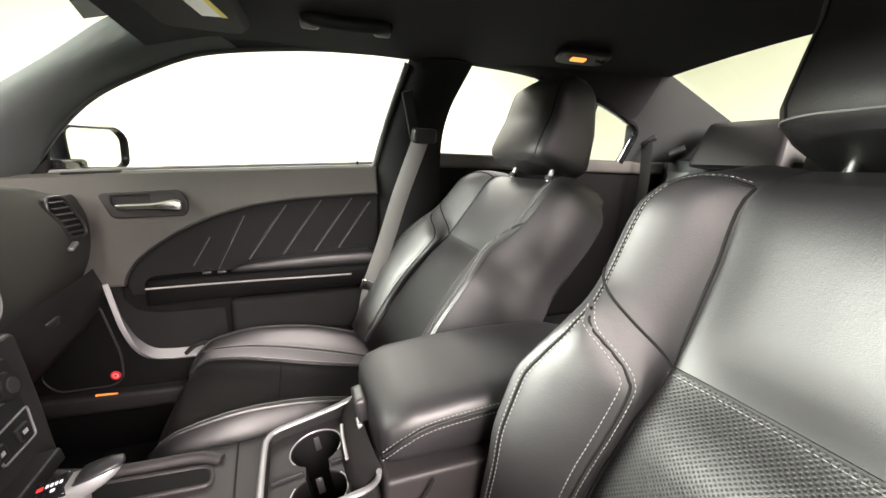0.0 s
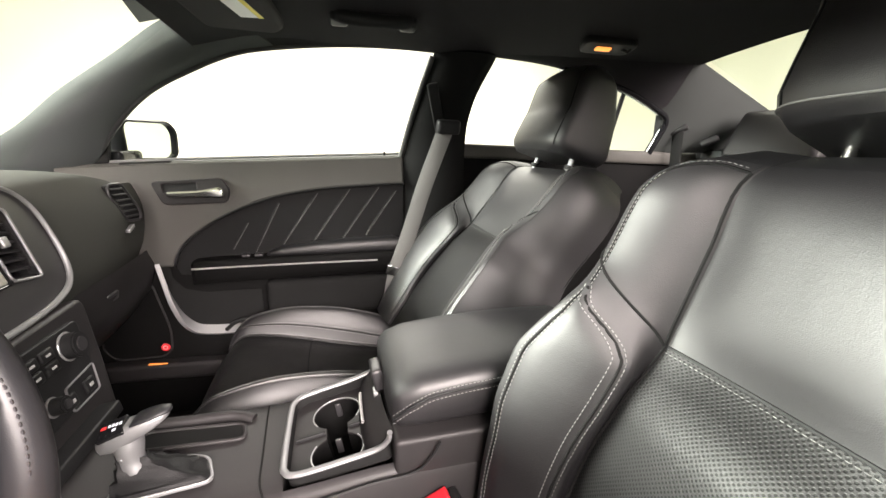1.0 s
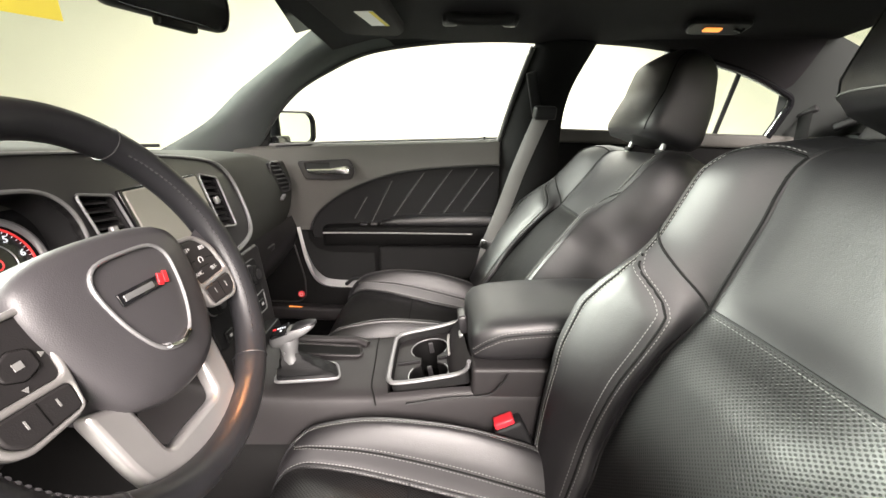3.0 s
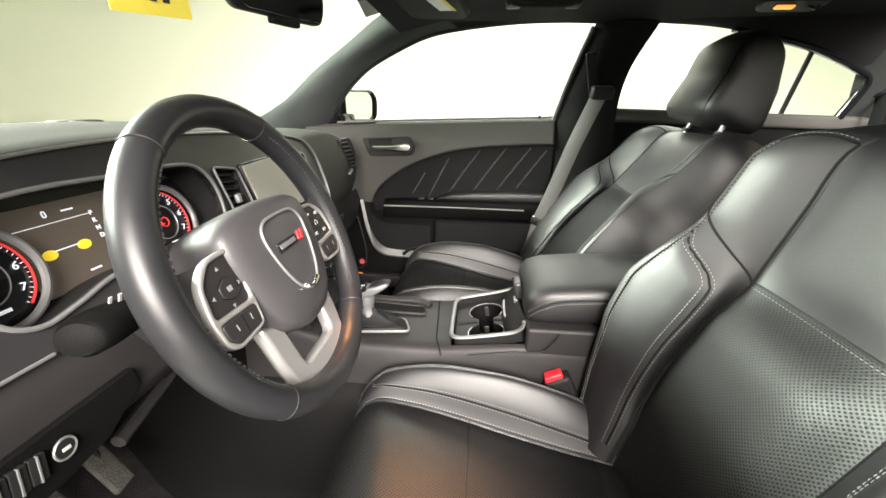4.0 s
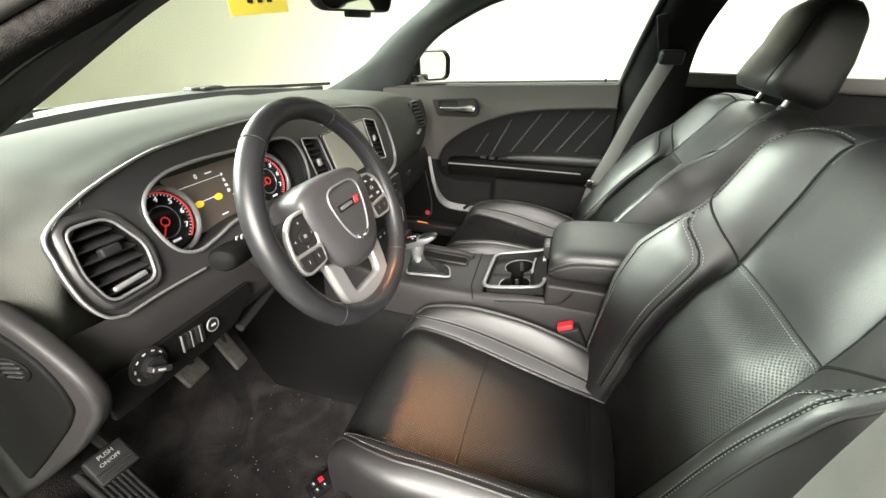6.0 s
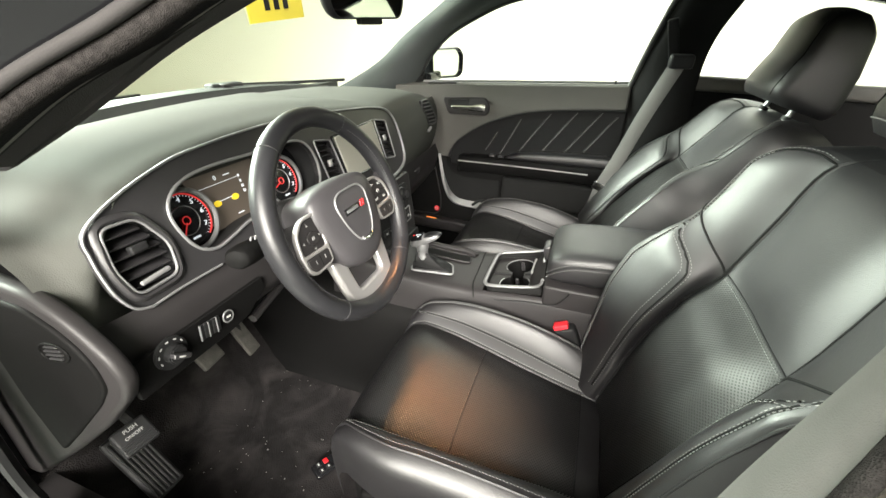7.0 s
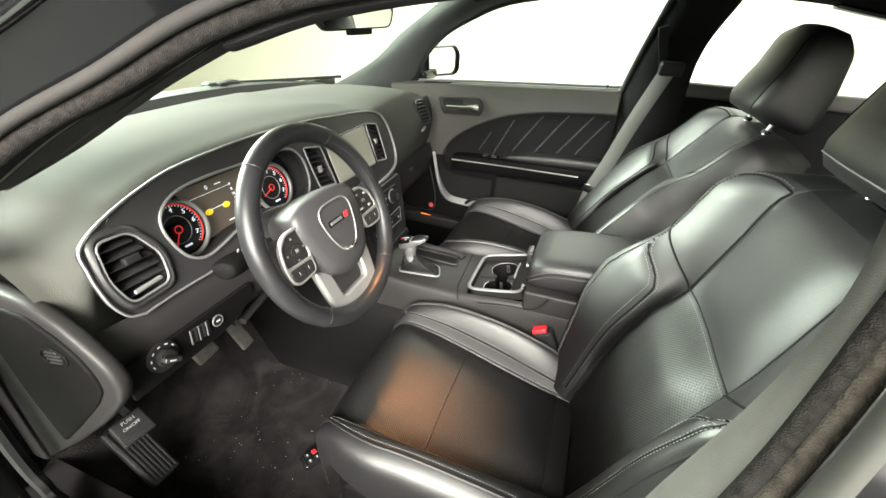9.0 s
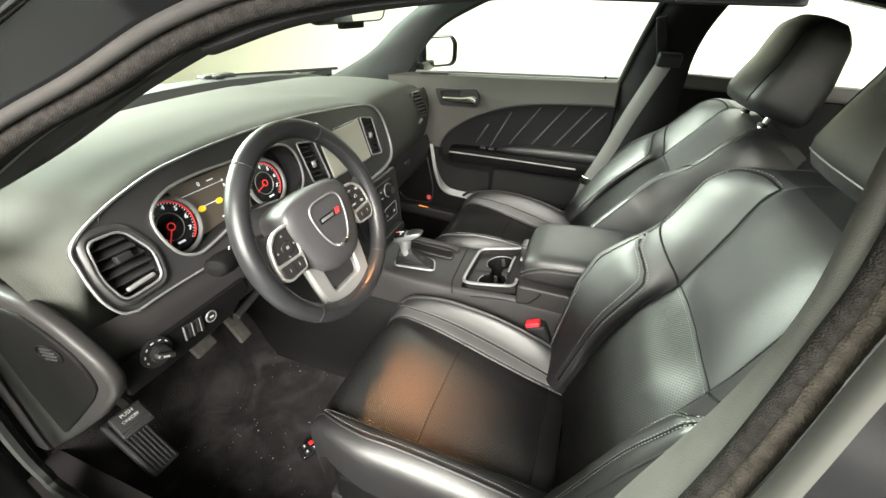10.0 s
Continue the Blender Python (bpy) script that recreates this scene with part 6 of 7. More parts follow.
# shifter
SB = axes((-0.046, 0.408, 0.597), (1, 0, 0), (0, 1, 0.03))
boot_o = [(-0.038, 0.054), (0.033, 0.056), (0.039, -0.02), (0.031, -0.047), (-0.018, -0.064)]
plate("shift_frame", [outline(boot_o, 0.016), outline([(x * 0.92, y * 0.93) for x, y in boot_o], 0.014)], 0.006, 0.0015, SB @ Matrix.Translation((0, 0, 0.002)), SATIN, con, "satin silver shifter frame")
plate("shift_base", [outline([(x * 0.94, y * 0.95) for x, y in boot_o], 0.014)], 0.004, 0.0, SB, PLASTIC_DARK, con)
rings = []
random.seed(4)
for i, (r, h) in enumerate(((0.92, 0.002), (0.86, 0.008), (0.74, 0.011), (0.66, 0.019), (0.52, 0.022), (0.45, 0.031), (0.33, 0.034), (0.29, 0.042))):
    o = outline(boot_o, 0.016)
    rings.append([SB @ Vector((p.x * r * (1 + 0.07 * math.sin(k * 1.7 + i)), p.y * r * (1 + 0.06 * math.sin(k * 1.3 - i)) + 0.0046 * i, h + 0.002 * math.sin(k * 0.9 + 2 * i) * (i > 0))) for k, p in enumerate(o)])
part("shift_boot", skin(rings, True), DOOR_LEATHER, con, "creased black leather shifter boot", 60)
part("shift_stem", tube(spline([(-0.045, 0.436, 0.618), (-0.045, 0.440, 0.640), (-0.044, 0.440, 0.670)], 4), [0.016, 0.0165, 0.0155, 0.0145, 0.0145, 0.0155, 0.0165, 0.0165, 0.015], 16), SATIN, con, "polished metal shifter stem")
rings = []
for y, w, zc, h in ((0.392, 0.004, 0.694, 0.003), (0.397, 0.009, 0.692, 0.006), (0.408, 0.013, 0.687, 0.009), (0.423, 0.0155, 0.681, 0.012), (0.440, 0.017, 0.674, 0.015), (0.455, 0.017, 0.668, 0.015), (0.466, 0.0145, 0.664, 0.012), (0.472, 0.008, 0.662, 0.007)):
    rings.append([Vector((-0.044 + w * math.copysign(abs(math.cos(a)) ** 0.6, math.cos(a)), y, zc + h * math.copysign(abs(math.sin(a)) ** 0.7, math.sin(a)))) for a in frange(0, 2 * math.pi, 25)[:-1]])
kb = part("shift_knob", skin(rings, True, True), SATIN, con, "pistol-shaped satin metal shift knob", 60)
rings = []
for y, w, zc, h in ((0.388, 0.003, 0.699, 0.002), (0.391, 0.009, 0.699, 0.004), (0.403, 0.0135, 0.697, 0.005), (0.418, 0.0155, 0.693, 0.005), (0.428, 0.0155, 0.690, 0.004), (0.433, 0.013, 0.687, 0.002)):
    rings.append([Vector((-0.043 + w * math.cos(a), y, zc + h * math.sin(a))) for a in frange(0, 2 * math.pi, 25)[:-1]])
part("knob_pad", skin(rings, True, True), LEATHER_WORN, kb, "black leather top pad", 60)
KD = axes((-0.048, 0.452, 0.6825), (0, -1, 0.36), (0.9, 0, 0.32))
part("gear_display", rbox((0.032, 0.027, 0.006), 0.002, at=KD), GLOSS_BLACK, kb, "small lit gear display")
part("lit_mark", rbox((0.006, 0.004, 0.001), 0, at=KD @ Matrix.Translation((-0.010, 0.004, 0.0032))), G_RED, kb, "red lit gear mark")
for k in range(4):
    part("gear_mark", rbox((0.0026, 0.0035, 0.001), 0, at=KD @ Matrix.Translation((-0.003 + 0.0045 * k, 0.004 - 0.0005 * k, 0.0032))), G_WHITE, kb)
part("gear_mark", rbox((0.004, 0.003, 0.001), 0, at=KD @ Matrix.Translation((0.004, -0.004, 0.0032))), G_WHITE, kb)
part("knob_collar", tube([(-0.044, 0.454, 0.648), (-0.044, 0.444, 0.646), (-0.044, 0.432, 0.649)], [0.010, 0.016, 0.011], 14), CHROME, kb, "bright trigger collar")
# oddments tray beside the shifter; a near-black plate puts in its recess shade
TR = axes((0.038, 0.39, 0.596), (1, 0, 0.0), (0.0, 1, 0.02))
tro = outline([(-0.02, 0.08), (0.022, 0.08), (0.016, -0.06), (-0.022, -0.068)], 0.014)
part("tray_rim", tube([TR @ Vector((p.x, p.y, 0.001)) for p in tro], 0.003, 8, True), PLASTIC, con)
plate("tray_shade", [tro], 0.004, 0.0, TR @ Matrix.Translation((0, 0, -0.001)), DEEP_BLACK, con)
part("side_pocket_line", tube(spline([(-0.121, 0.055, 0.645), (-0.121, 0.066, 0.625), (-0.119, 0.09, 0.603), (-0.118, 0.15, 0.597), (-0.119, 0.224, 0.585)], 6), 0.0018, 6), PLASTIC_DARK, con)
part("panel_gap", tube(spline([(-0.116, 0.276, 0.580), (-0.10, 0.282, 0.591), (-0.074, 0.289, 0.5935), (-0.026, 0.292, 0.594), (0.05, 0.297, 0.594), (0.10, 0.30, 0.591)], 6), 0.0013, 6), COVER, con)
part("tray_rail", tube(spline([(0.076, 0.50, 0.602), (0.078, 0.42, 0.597), (0.076, 0.35, 0.597), (0.066, 0.318, 0.592)], 6), 0.009, 10), PLASTIC, con)

# ---- passenger door ----
door = thing("door_1", "closed black passenger door with stitched leather insert and armrest", "car door", kind="structure")
DP = axes((0.70, 0, 0), (0, -1, 0), (0, 0, 1))


def dl(pts):
    return [(-y, z) for y, z in pts]


def lean(co):
    """The upper panel leans outwards to the window."""
    return Vector((co.x + 0.22 * max(0.0, co.z - 0.90), co.y, co.z))


curve = [(-0.035, 0.917), (0.0, 0.917), (0.093, 0.912), (0.225, 0.902), (0.352, 0.879), (0.475, 0.832), (0.568, 0.77), (0.605, 0.725), (0.618, 0.69)]
cs = [(v.x, v.y) for v in spline([(y, z, 0) for y, z in curve], 6)]
belt = [(0.86, 0.962), (0.70, 0.97), (0.574, 0.977), (0.35, 0.985), (0.15, 0.992), (0.0, 0.997), (-0.035, 0.999)]
up = belt + cs + [(0.66, 0.69), (0.70, 0.70), (0.86, 0.72)]
plate("upper_panel", [dl(up)], 0.03, 0.006, DP @ Matrix.Translation((0, 0, 0.0)), DOOR_SKIN, door, "grained black upper door panel", lean)
part("belt_ledge", tube([(0.728, y, z - 0.004) for y, z in belt], 0.013, 8, flat=0.7), DOOR_SKIN, door)
part("window_line", tube([(0.742, y, z + 0.008) for y, z in belt], 0.005, 6), SATIN_DARK, door)
ins = cs + [(0.61, 0.66), (-0.035, 0.66)]
isn = plate("insert", [dl(ins)], 0.012, 0.002, DP @ Matrix.Translation((0, 0, -0.008)), DOOR_LEATHER, door, "black leather insert with diagonal stitching")
for a, b in (((0.463, 0.732), (0.418, 0.806)), ((0.403, 0.721), (0.330, 0.862)), ((0.326, 0.740), (0.222, 0.888)), ((0.244, 0.738), (0.128, 0.899)), ((0.162, 0.738), (0.040, 0.906)), ((0.082, 0.760), (-0.012, 0.893))):
    p = [Vector((0.7008, a[0] + (b[0] - a[0]) * f, a[1] + (b[1] - a[1]) * f)) for f in frange(0, 1, 12)]
    stitches("stitching", p, isn, 0.006, 0.0012)
    part("crease", tube([q + Vector((0.002, 0.004, 0)) for q in p], 0.002, 6), PLASTIC_DARK, isn)
part("edge_piping", tube([(0.686, y, z) for y, z in cs], 0.003, 6), PLASTIC_DARK, door)
# lower door with pocket
plate("lower_panel", [dl([(0.66, 0.70), (-0.035, 0.70), (-0.035, 0.38), (0.60, 0.38), (0.66, 0.45)])], 0.02, 0.003, DP @ Matrix.Translation((0, 0, -0.018)), COVER, door, "dark lower door panel")
arc = spline([(0.692, 0.662, 0.70), (0.692, 0.652, 0.64), (0.692, 0.640, 0.585), (0.692, 0.617, 0.53), (0.692, 0.585, 0.498), (0.692, 0.54, 0.489), (0.692, 0.49, 0.487), (0.692, 0.30, 0.482), (0.692, -0.03, 0.475)], 8)
part("pocket_trim", ribbon(arc, 0.028, 0.012, (0.5, 0.3, 0.6)), SATIN_DARK, door, "dark satin trim round the door pocket")
part("map_pocket", rbox((0.045, 0.38, 0.115), 0.016, 3, at=Matrix.Translation((0.685, 0.19, 0.578))), COVER, door)
part("bottle_ring", tube(spline([(0.67, 0.50, 0.495), (0.66, 0.47, 0.52), (0.66, 0.43, 0.525), (0.67, 0.41, 0.495)], 5), 0.006, 8), PLASTIC_DARK, door)
# Flat near-black plate puts in the shade under the armrest and round the pocket.
band = [(0.603, 0.735), (0.636, 0.70), (0.632, 0.652), (0.604, 0.618), (0.55, 0.604), (0.40, 0.604), (0.40, 0.525), (0.37, 0.51), (-0.03, 0.51), (-0.03, 0.66), (0.57, 0.66), (0.59, 0.70)]
plate("recess_shade", [outline(dl(band), 0.006)], 0.004, 0.001, DP @ Matrix.Translation((0, 0, -0.006)), DEEP_BLACK, door, "near-black plate holding the shade round armrest and pocket")
# armrest
rings = []
for y, zt, xt in ((0.572, 0.70, 0.672), (0.56, 0.706, 0.66), (0.50, 0.710, 0.654), (0.36, 0.712, 0.652), (0.2, 0.714, 0.652), (0.05, 0.715, 0.653), (-0.02, 0.715, 0.658)):
    rings.append([Vector((x, y, z)) for x, z in ((0.715, zt + 0.002), (0.69, zt + 0.001), (xt + 0.008, zt), (xt + 0.002, zt - 0.006), (xt, zt - 0.02), (xt + 0.002, zt - 0.05), (xt + 0.012, zt - 0.066), (0.715, zt - 0.072))])
part("armrest", skin(rings, True, True), DEEP_BLACK, door, "black armrest shelf", 50)
part("chrome_strip", tube([(0.652, y, z) for y, z in ((0.565, 0.689), (0.45, 0.690), (0.3, 0.690), (0.055, 0.688))], 0.004, 8, flat=0.7), SATIN_BRIGHT, door, "bright chrome strip")
rings = []
for y, h, w in ((0.372, 0.003, 0.008), (0.36, 0.012, 0.016), (0.32, 0.022, 0.022), (0.24, 0.030, 0.025), (0.12, 0.036, 0.026), (0.0, 0.038, 0.026), (-0.02, 0.03, 0.024)):
    rings.append([Vector((0.678 + w * math.copysign(abs(math.cos(a)) ** 0.6, math.cos(a)), y, 0.714 + h / 2 + h * 0.6 * math.copysign(abs(math.sin(a)) ** 0.7, math.sin(a)))) for a in frange(0, 2 * math.pi, 21)[:-1]])
part("armrest_pad", skin(rings, True, True), LEATHER, door, "padded leather armrest top", 60)
for i in range(3):
    part("window_switch", rbox((0.018, 0.022, 0.008), 0.003, at=Matrix.Translation((0.682, 0.43 - 0.035 * i, 0.715))), PLASTIC_SATIN, door)
plate("mirror_sail", [outline(dl([(0.752, 0.972), (0.738, 1.070), (0.786, 1.040), (0.845, 0.998), (0.86, 0.965)]), 0.006)], 0.016, 0.004, axes((0.742, 0, 0), (0, -1, 0), (0, 0, 1)), COVER, door, "black corner cover ahead of the window")
# inner handle in its recessed bezel
hb_o = outline(dl([(0.645, 0.927), (0.47, 0.936), (0.452, 0.90), (0.462, 0.868), (0.62, 0.865)]), 0.014)
hb_i = outline(dl([(0.618, 0.92), (0.535, 0.924), (0.535, 0.900), (0.615, 0.896)]), 0.006)
hd = plate("handle_bezel", [hb_o, hb_i], 0.012, 0.003, DP @ Matrix.Translation((0, 0, 0.016)), PLASTIC, door, "dark handle surround")
plate("handle_cup", [hb_i], 0.002, 0.0, DP @ Matrix.Translation((0, 0, 0.0158)), PLASTIC_DARK, hd)
hs = outline(dl([(0.606, 0.902), (0.53, 0.904), (0.480, 0.913), (0.468, 0.908), (0.466, 0.887), (0.474, 0.882), (0.53, 0.884), (0.606, 0.888)]), 0.005)
plate("door_handle", [hs], 0.014, 0.005, DP @ Matrix.Translation((0, 0, 0.03)), CHROME, door, "bright chrome pull handle", lean)
part("lock_pin", tube([(0.73, 0.018, 0.985), (0.73, 0.018, 1.012)], 0.0035, 8), PLASTIC_DARK, door)
part("demister_slot", rbox((0.02, 0.12, 0.006), 0.002, at=pose(0.722, 0.66, 0.975, -3, 0, 0)), PLASTIC_DARK, door)
# front corner: kick panel with speaker
kick = thing("kick_panel", "black kick panel with round-cornered speaker grille", "kick panel", kind="structure")
plate("panel", [dl([(0.95, 0.70), (0.665, 0.70), (0.655, 0.60), (0.628, 0.52), (0.585, 0.485), (0.40, 0.478), (0.40, 0.40), (0.95, 0.40)])], 0.02, 0.003, DP @ Matrix.Translation((0, 0, -0.012)), DEEP_BLACK, kick)
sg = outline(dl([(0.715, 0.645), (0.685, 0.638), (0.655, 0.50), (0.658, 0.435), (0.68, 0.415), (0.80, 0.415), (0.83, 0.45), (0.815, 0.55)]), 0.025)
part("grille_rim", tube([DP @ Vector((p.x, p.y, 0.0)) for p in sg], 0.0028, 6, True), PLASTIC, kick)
plate("speaker_grille", [sg], 0.004, 0.001, DP @ Matrix.Translation((0, 0, -0.001)), DEEP_BLACK, kick)
bg = part("speaker_badge", disc(0.0115, 0.004, 28, 0.001, at=DP @ Matrix.Translation((-0.674, 0.444, 0.002))), RED_DARK, kick, "small red round badge")
part("badge_ring", tube([DP @ Vector((-0.674 + 0.0055 * math.cos(a), 0.444 + 0.0055 * math.sin(a), 0.0045)) for a in frange(0, 2 * math.pi, 21)[:-1]], 0.0012, 6, True), WHITE_INK, bg)
part("sill_trim", rbox((0.05, 0.85, 0.05), 0.012, at=pose(0.69, 0.45, 0.372, 2, 0, 0)), PLASTIC, kick)
part("sill_lamp", rbox((0.008, 0.05, 0.005), 0.002, at=pose(0.674, 0.69, 0.4035, 4, 0, 0)), G_AMBER, kick, "small amber courtesy light")

# exterior mirror outside the passenger window
em = thing("door_mirror", "black door mirror reflecting the white studio", "door mirror")
MM = axes((0.935, 0.725, 1.035), (0.9, -0.43, 0.0), (0, 0, 1))
mo = outline([(-0.105, 0.058), (0.07, 0.06), (0.098, 0.03), (0.094, -0.045), (0.07, -0.062), (-0.10, -0.06)], 0.03)
rings = [[MM @ Vector((p.x * s, p.y * s, d)) for p in mo] for s, d in ((0.875, 0.008), (0.89, 0.018), (0.97, 0.020), (1.06, 0.008), (1.06, -0.03), (0.87, -0.075), (0.4, -0.095))]
part("housing", skin(rings, True, False), PAINT_BLACK, em, "gloss black mirror housing", 60)
plate("mirror_glass", [[(p.x * 0.885, p.y * 0.885) for p in mo]], 0.004, 0.001, MM @ Matrix.Translation((0, 0, 0.006)), MIRROR, em, "clean mirror glass")
part("mount", rbox((0.14, 0.06, 0.04), 0.015, at=pose(0.83, 0.76, 0.985, 0, 0, 0)), PAINT_BLACK, em)
# ---- roof things ----
rv = thing("rear_view_mirror", "black-framed rear-view mirror on the windscreen", "mirror")
RM = axes((-0.03, 0.56, 1.214), (1, -0.25, 0.02), (0.0, -0.01, 1))
ro = outline([(-0.12, 0.034), (0.105, 0.036), (0.112, 0.0), (0.098, -0.034), (-0.105, -0.036), (-0.125, -0.005)], 0.02)
part("housing", skin([[RM @ Vector((p.x * s, p.y * s, d)) for p in ro] for s, d in ((0.95, 0.006), (1.0, 0.003), (1.02, -0.008), (0.9, -0.03), (0.4, -0.04))], True), PLASTIC_DARK, rv, "", 60)
plate("mirror_glass", [[(p.x * 0.95, p.y * 0.93) for p in ro]], 0.003, 0.001, RM @ Matrix.Translation((0, 0, 0.003)), MIRROR, rv)
part("button_lip", rbox((0.07, 0.02, 0.016), 0.005, at=RM @ Matrix.Translation((0, -0.036, -0.004))), PLASTIC_DARK, rv)
part("mount_stem", tube([(-0.03, 0.585, 1.225), (-0.02, 0.61, 1.28), (-0.015, 0.625, 1.335)], 0.014, 10), PLASTIC_DARK, rv)
sk = thing("yellow_tag", "yellow paper tag hanging from the mirror", "paper tag")
TG = axes((-0.095, 0.75, 1.211), (1, 0, 0.1), (-0.1, -0.02, 1))
part("paper", rbox((0.18, 0.075, 0.001), 0, at=TG), YELLOW, sk)
for i in range(3):
    part("print_bar", rbox((0.016, 0.022, 0.0006), 0, at=TG @ Matrix.Translation((-0.03 + 0.03 * i, -0.006, 0.001))), PLASTIC_DARK, sk)
part("string", tube([TG @ Vector((0.02, 0.036, 0)), (-0.06, 0.72, 1.275), (-0.03, 0.64, 1.30)], 0.0012, 6), PAPER, sk)
vs = thing("sun_visor", "black cloth sun visor folded against the roof", "sun visor")
VM = axes((0.34, 0.36, 1.292), (1, -0.12, -0.06), (0, 1, 0.05))
plate("panel", [outline([(-0.18, 0.09), (0.17, 0.09), (0.17, -0.06), (0.13, -0.085), (-0.18, -0.085)], 0.03)], 0.024, 0.01, VM, HEADLINER, vs)
part("label", rbox((0.10, 0.045, 0.001), 0, at=VM @ pose(0.022, -0.028, -0.0125, 0, 0, -8)), PAPER, vs, "pale warning label")
part("label_stripe", rbox((0.10, 0.010, 0.001), 0, at=VM @ pose(0.020, -0.046, -0.0132, 0, 0, -8)), YELLOW, vs)
gh = thing("grab_handle", "black plastic grab handle over the passenger door", "grab handle")
part("grip", tube(spline([(0.475, 0.152, 1.318), (0.462, 0.142, 1.308), (0.458, 0.10, 1.303), (0.458, 0.03, 1.303), (0.462, -0.008, 1.308), (0.475, -0.018, 1.318)], 6), 0.0125, 10, flat=1.2), PLASTIC_DARK, gh)
for y in (0.146, -0.012):
    part("end_cap", rbox((0.04, 0.042, 0.034), 0.012, at=pose(0.478, y, 1.311, 0, 14, 0)), PLASTIC_DARK, gh)
rl = thing("reading_lamp", "rear reading lamp glowing warm orange above the door", "lamp")
LM = axes((0.482, -0.56, 1.303), (0, -1, 0), (-0.9, 0, 0.28))
plate("base", [outline([(-0.085, 0.03), (0.085, 0.03), (0.075, -0.03), (-0.075, -0.03)], 0.025)], 0.022, 0.006, LM, PLASTIC_DARK, rl)
part("lens", rbox((0.046, 0.016, 0.01), 0.003, at=LM @ Matrix.Translation((-0.015, 0.0, 0.01))), G_LAMP, rl, "glowing warm lens")
part("hook", tube([LM @ Vector(p) for p in ((0.045, 0.0, 0.01), (0.05, 0.015, 0.025), (0.055, 0.022, 0.02))], 0.004, 8), PLASTIC_DARK, rl)

ml = thing("map_lamp", "overhead map lamp glowing warm above the front seats", "lamp")
ML = axes((-0.10, 0.40, 1.343), (1, 0, 0), (0, -1, 0.06))
plate("base", [outline([(-0.13, 0.09), (0.13, 0.09), (0.11, -0.08), (-0.11, -0.08)], 0.03)], 0.03, 0.008, ML, PLASTIC_DARK, ml)
for x in (-0.06, 0.06):
    part("lens", rbox((0.05, 0.03, 0.006), 0.002, at=ML @ Matrix.Translation((x, 0.0, 0.0135))), G_MAP, ml, "glowing warm lens")

# ---- pedals and floor things ----
bp = thing("brake_pedal", "wide brake pedal with scuffed grey rubber face", "pedal")
part("pad", rbox((0.064, 0.014, 0.052), 0.006, at=pose(-0.405, 0.86, 0.452, -35, 0, 6)), PEDAL, bp)
part("arm", tube([(-0.40, 0.868, 0.465), (-0.41, 0.90, 0.58), (-0.42, 0.92, 0.72)], 0.009, 8, flat=1.6), PLASTIC_DARK, bp)
ap = thing("accelerator_pedal", "narrow accelerator pedal with scuffed grey rubber face", "pedal")
part("pad", rbox((0.042, 0.012, 0.105), 0.005, at=pose(-0.297, 0.86, 0.425, -28, 0, 8)), PEDAL, ap)
part("arm", tube([(-0.297, 0.87, 0.44), (-0.30, 0.92, 0.60), (-0.31, 0.95, 0.70)], 0.008, 8), PLASTIC_DARK, ap)
pk = thing("parking_brake_pedal", "foot-operated parking brake pedal with white lettering", "pedal")
PK = axes((-0.632, 0.80, 0.462), (1, -0.12, 0.0), (0, 0.75, 0.66))
part("pad", rbox((0.062, 0.055, 0.016), 0.005, at=PK), RUBBER, pk)
for i in range(4):
    part("rib", rbox((0.058, 0.004, 0.004), 0.001, at=PK @ Matrix.Translation((0, -0.024 + 0.006 * i, 0.009))), RUBBER, pk)
letters("lettering", "PUSH", 0.0105, PK @ Matrix.Translation((0, 0.016, 0.0085)), WHITE_INK, pk)
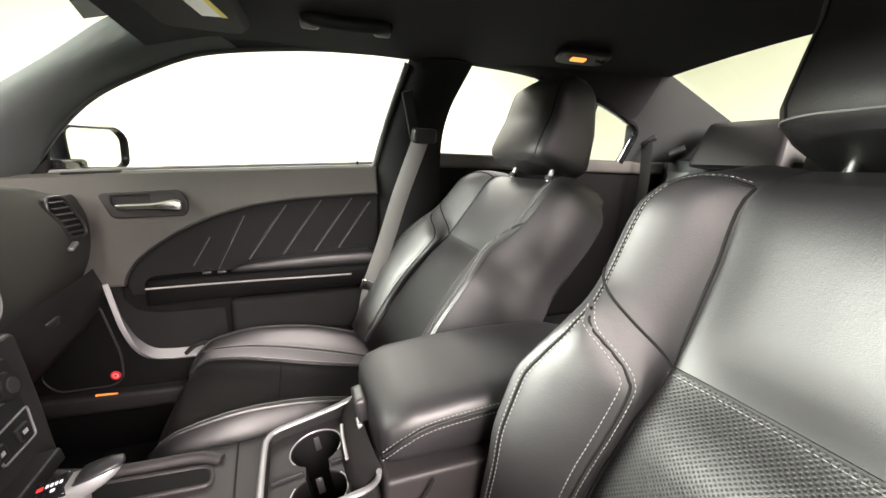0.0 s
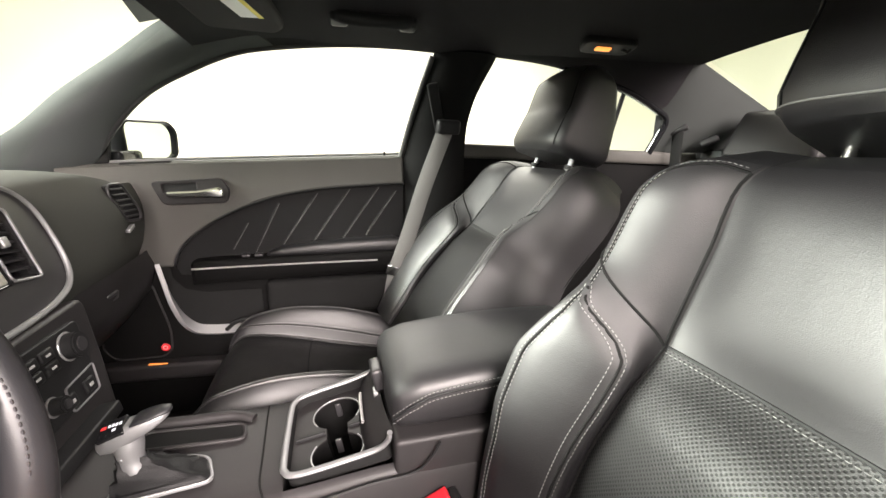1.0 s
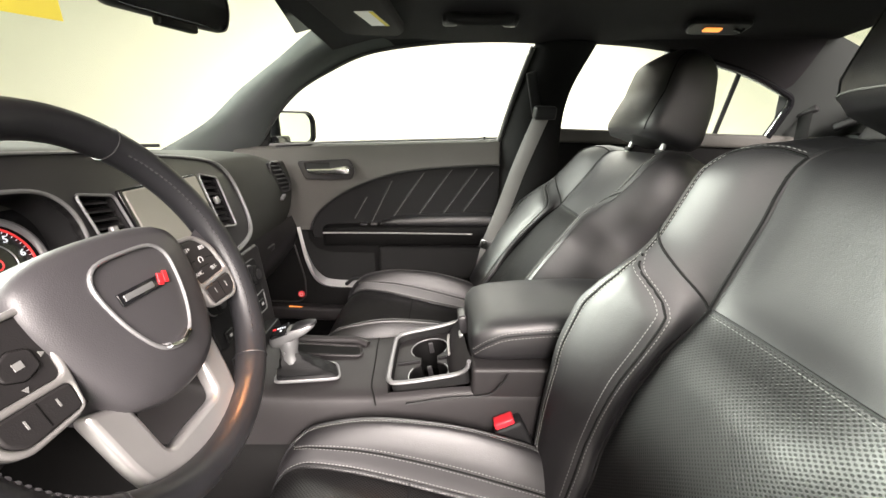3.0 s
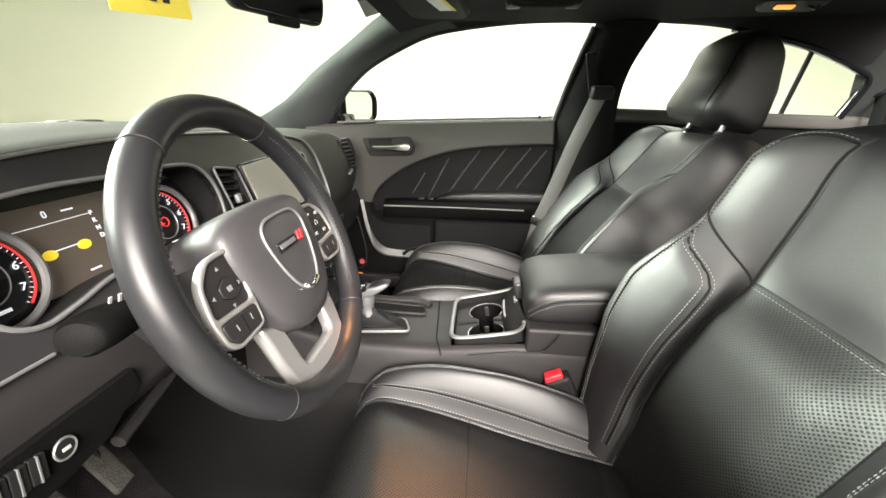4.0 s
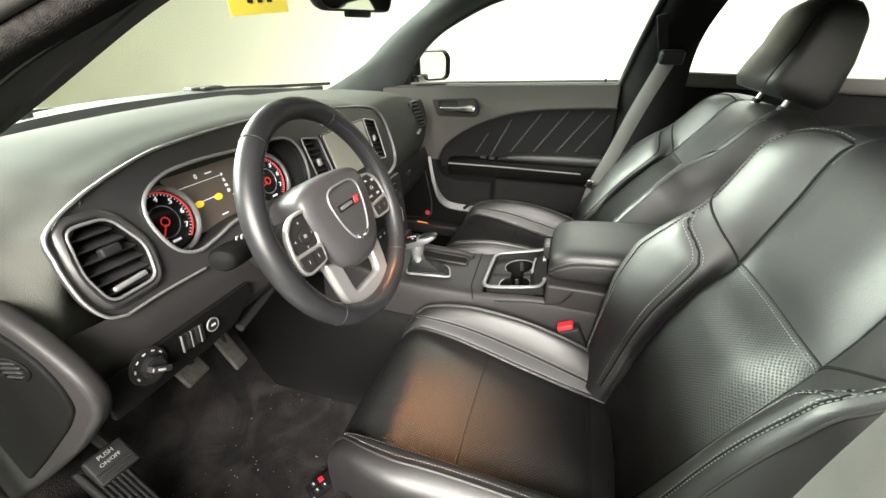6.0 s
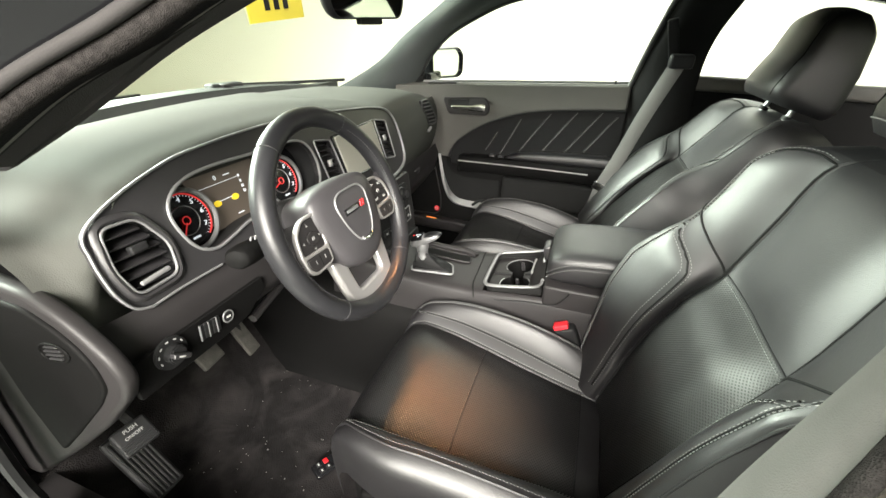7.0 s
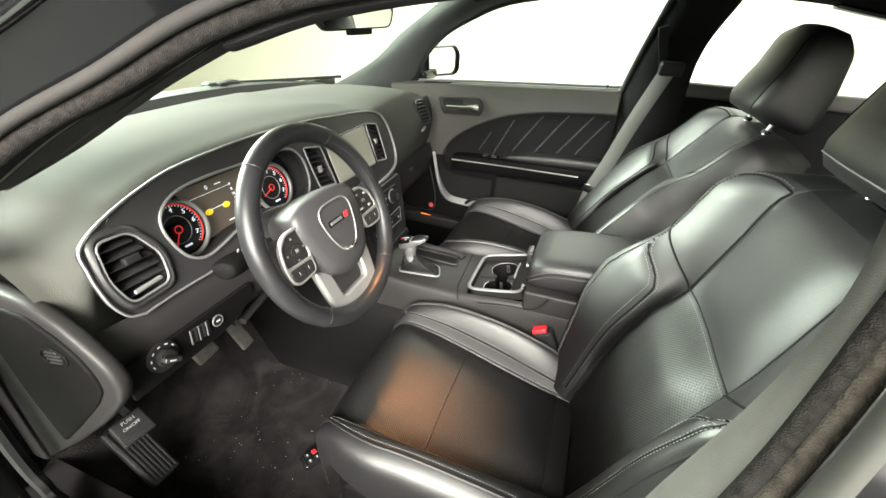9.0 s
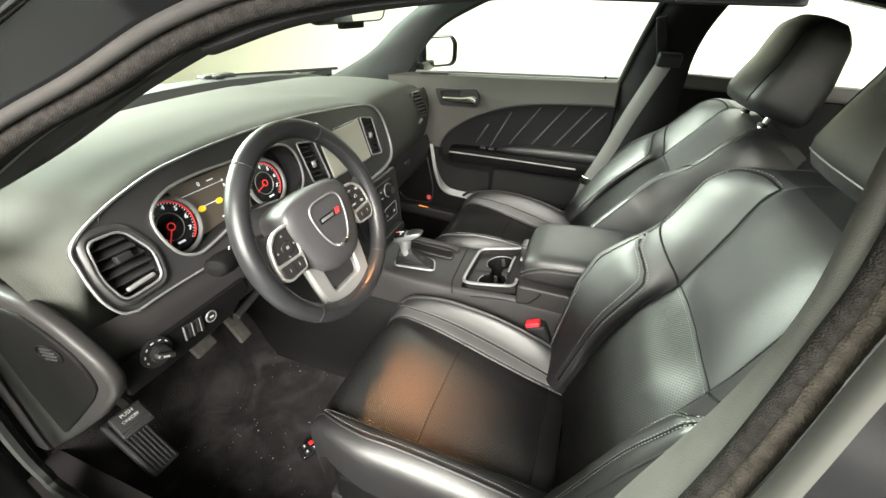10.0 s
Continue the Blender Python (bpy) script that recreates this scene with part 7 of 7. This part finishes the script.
letters("lettering", "ON/OFF", 0.009, PK @ Matrix.Translation((0, 0.003, 0.0085)), WHITE_INK, pk)
part("arm", tube([(-0.61, 0.82, 0.445), (-0.62, 0.90, 0.55), (-0.62, 0.95, 0.70)], 0.011, 8), PLASTIC_DARK, pk)
fr = thing("foot_rest", "ribbed black rubber foot rest on the carpet", "foot rest")
FR = axes((-0.618, 0.855, 0.335), (1, 0, 0), (0, 0.62, 0.78))
part("pad", rbox((0.066, 0.17, 0.02), 0.008, at=FR), RUBBER, fr)
for i in range(7):
    part("rib", rbox((0.004, 0.15, 0.006), 0.001, at=FR @ Matrix.Translation((-0.0255 + 0.0085 * i, 0, 0.011))), RUBBER, fr)
kf = thing("key_fob", "black car key fob with red button on the carpet", "key fob")
KM = pose(-0.430, 0.535, 0.2275, 0, 0, 62)
part("body", rbox((0.04, 0.07, 0.014), 0.006, at=KM), GLOSS_BLACK, kf)
for i, (x, y) in enumerate(((-0.009, 0.018), (0.009, 0.018), (-0.009, 0.0), (0.009, 0.0))):
    part("button", rbox((0.012, 0.011, 0.003), 0.001, at=KM @ Matrix.Translation((x, y, 0.0075))), RED_DARK if i == 3 else PLASTIC_DARK, kf)
    if i != 3:
        part("symbol", rbox((0.006, 0.003, 0.0006), 0, at=KM @ Matrix.Translation((x, y, 0.0095))), WHITE_INK, kf)

# lint and crumbs on the carpet
random.seed(11)
bm = bmesh.new()
for k in range(90):
    x, y = random.uniform(-0.66, -0.2), random.uniform(0.3, 0.86)
    a, r = random.uniform(0, 6.28), random.uniform(0.0006, 0.0016)
    z = 0.212 + 0.02 * math.exp(-(x / 0.2) ** 2)
    vs4 = [bm.verts.new((x + r * random.uniform(0.6, 2.2) * math.cos(a + b), y + r * random.uniform(0.6, 1.6) * math.sin(a + b), z + random.uniform(0, 0.0008))) for b in (0, 1.6, 3.1, 4.7)]
    top4 = bm.verts.new((x, y, z + r))
    for i in range(4):
        bm.faces.new((vs4[i], vs4[(i + 1) % 4], top4))
tagged(part("carpet_lint", bm, LINT), "pale specks of lint and crumbs on the carpet", "lint", kind="stuff")
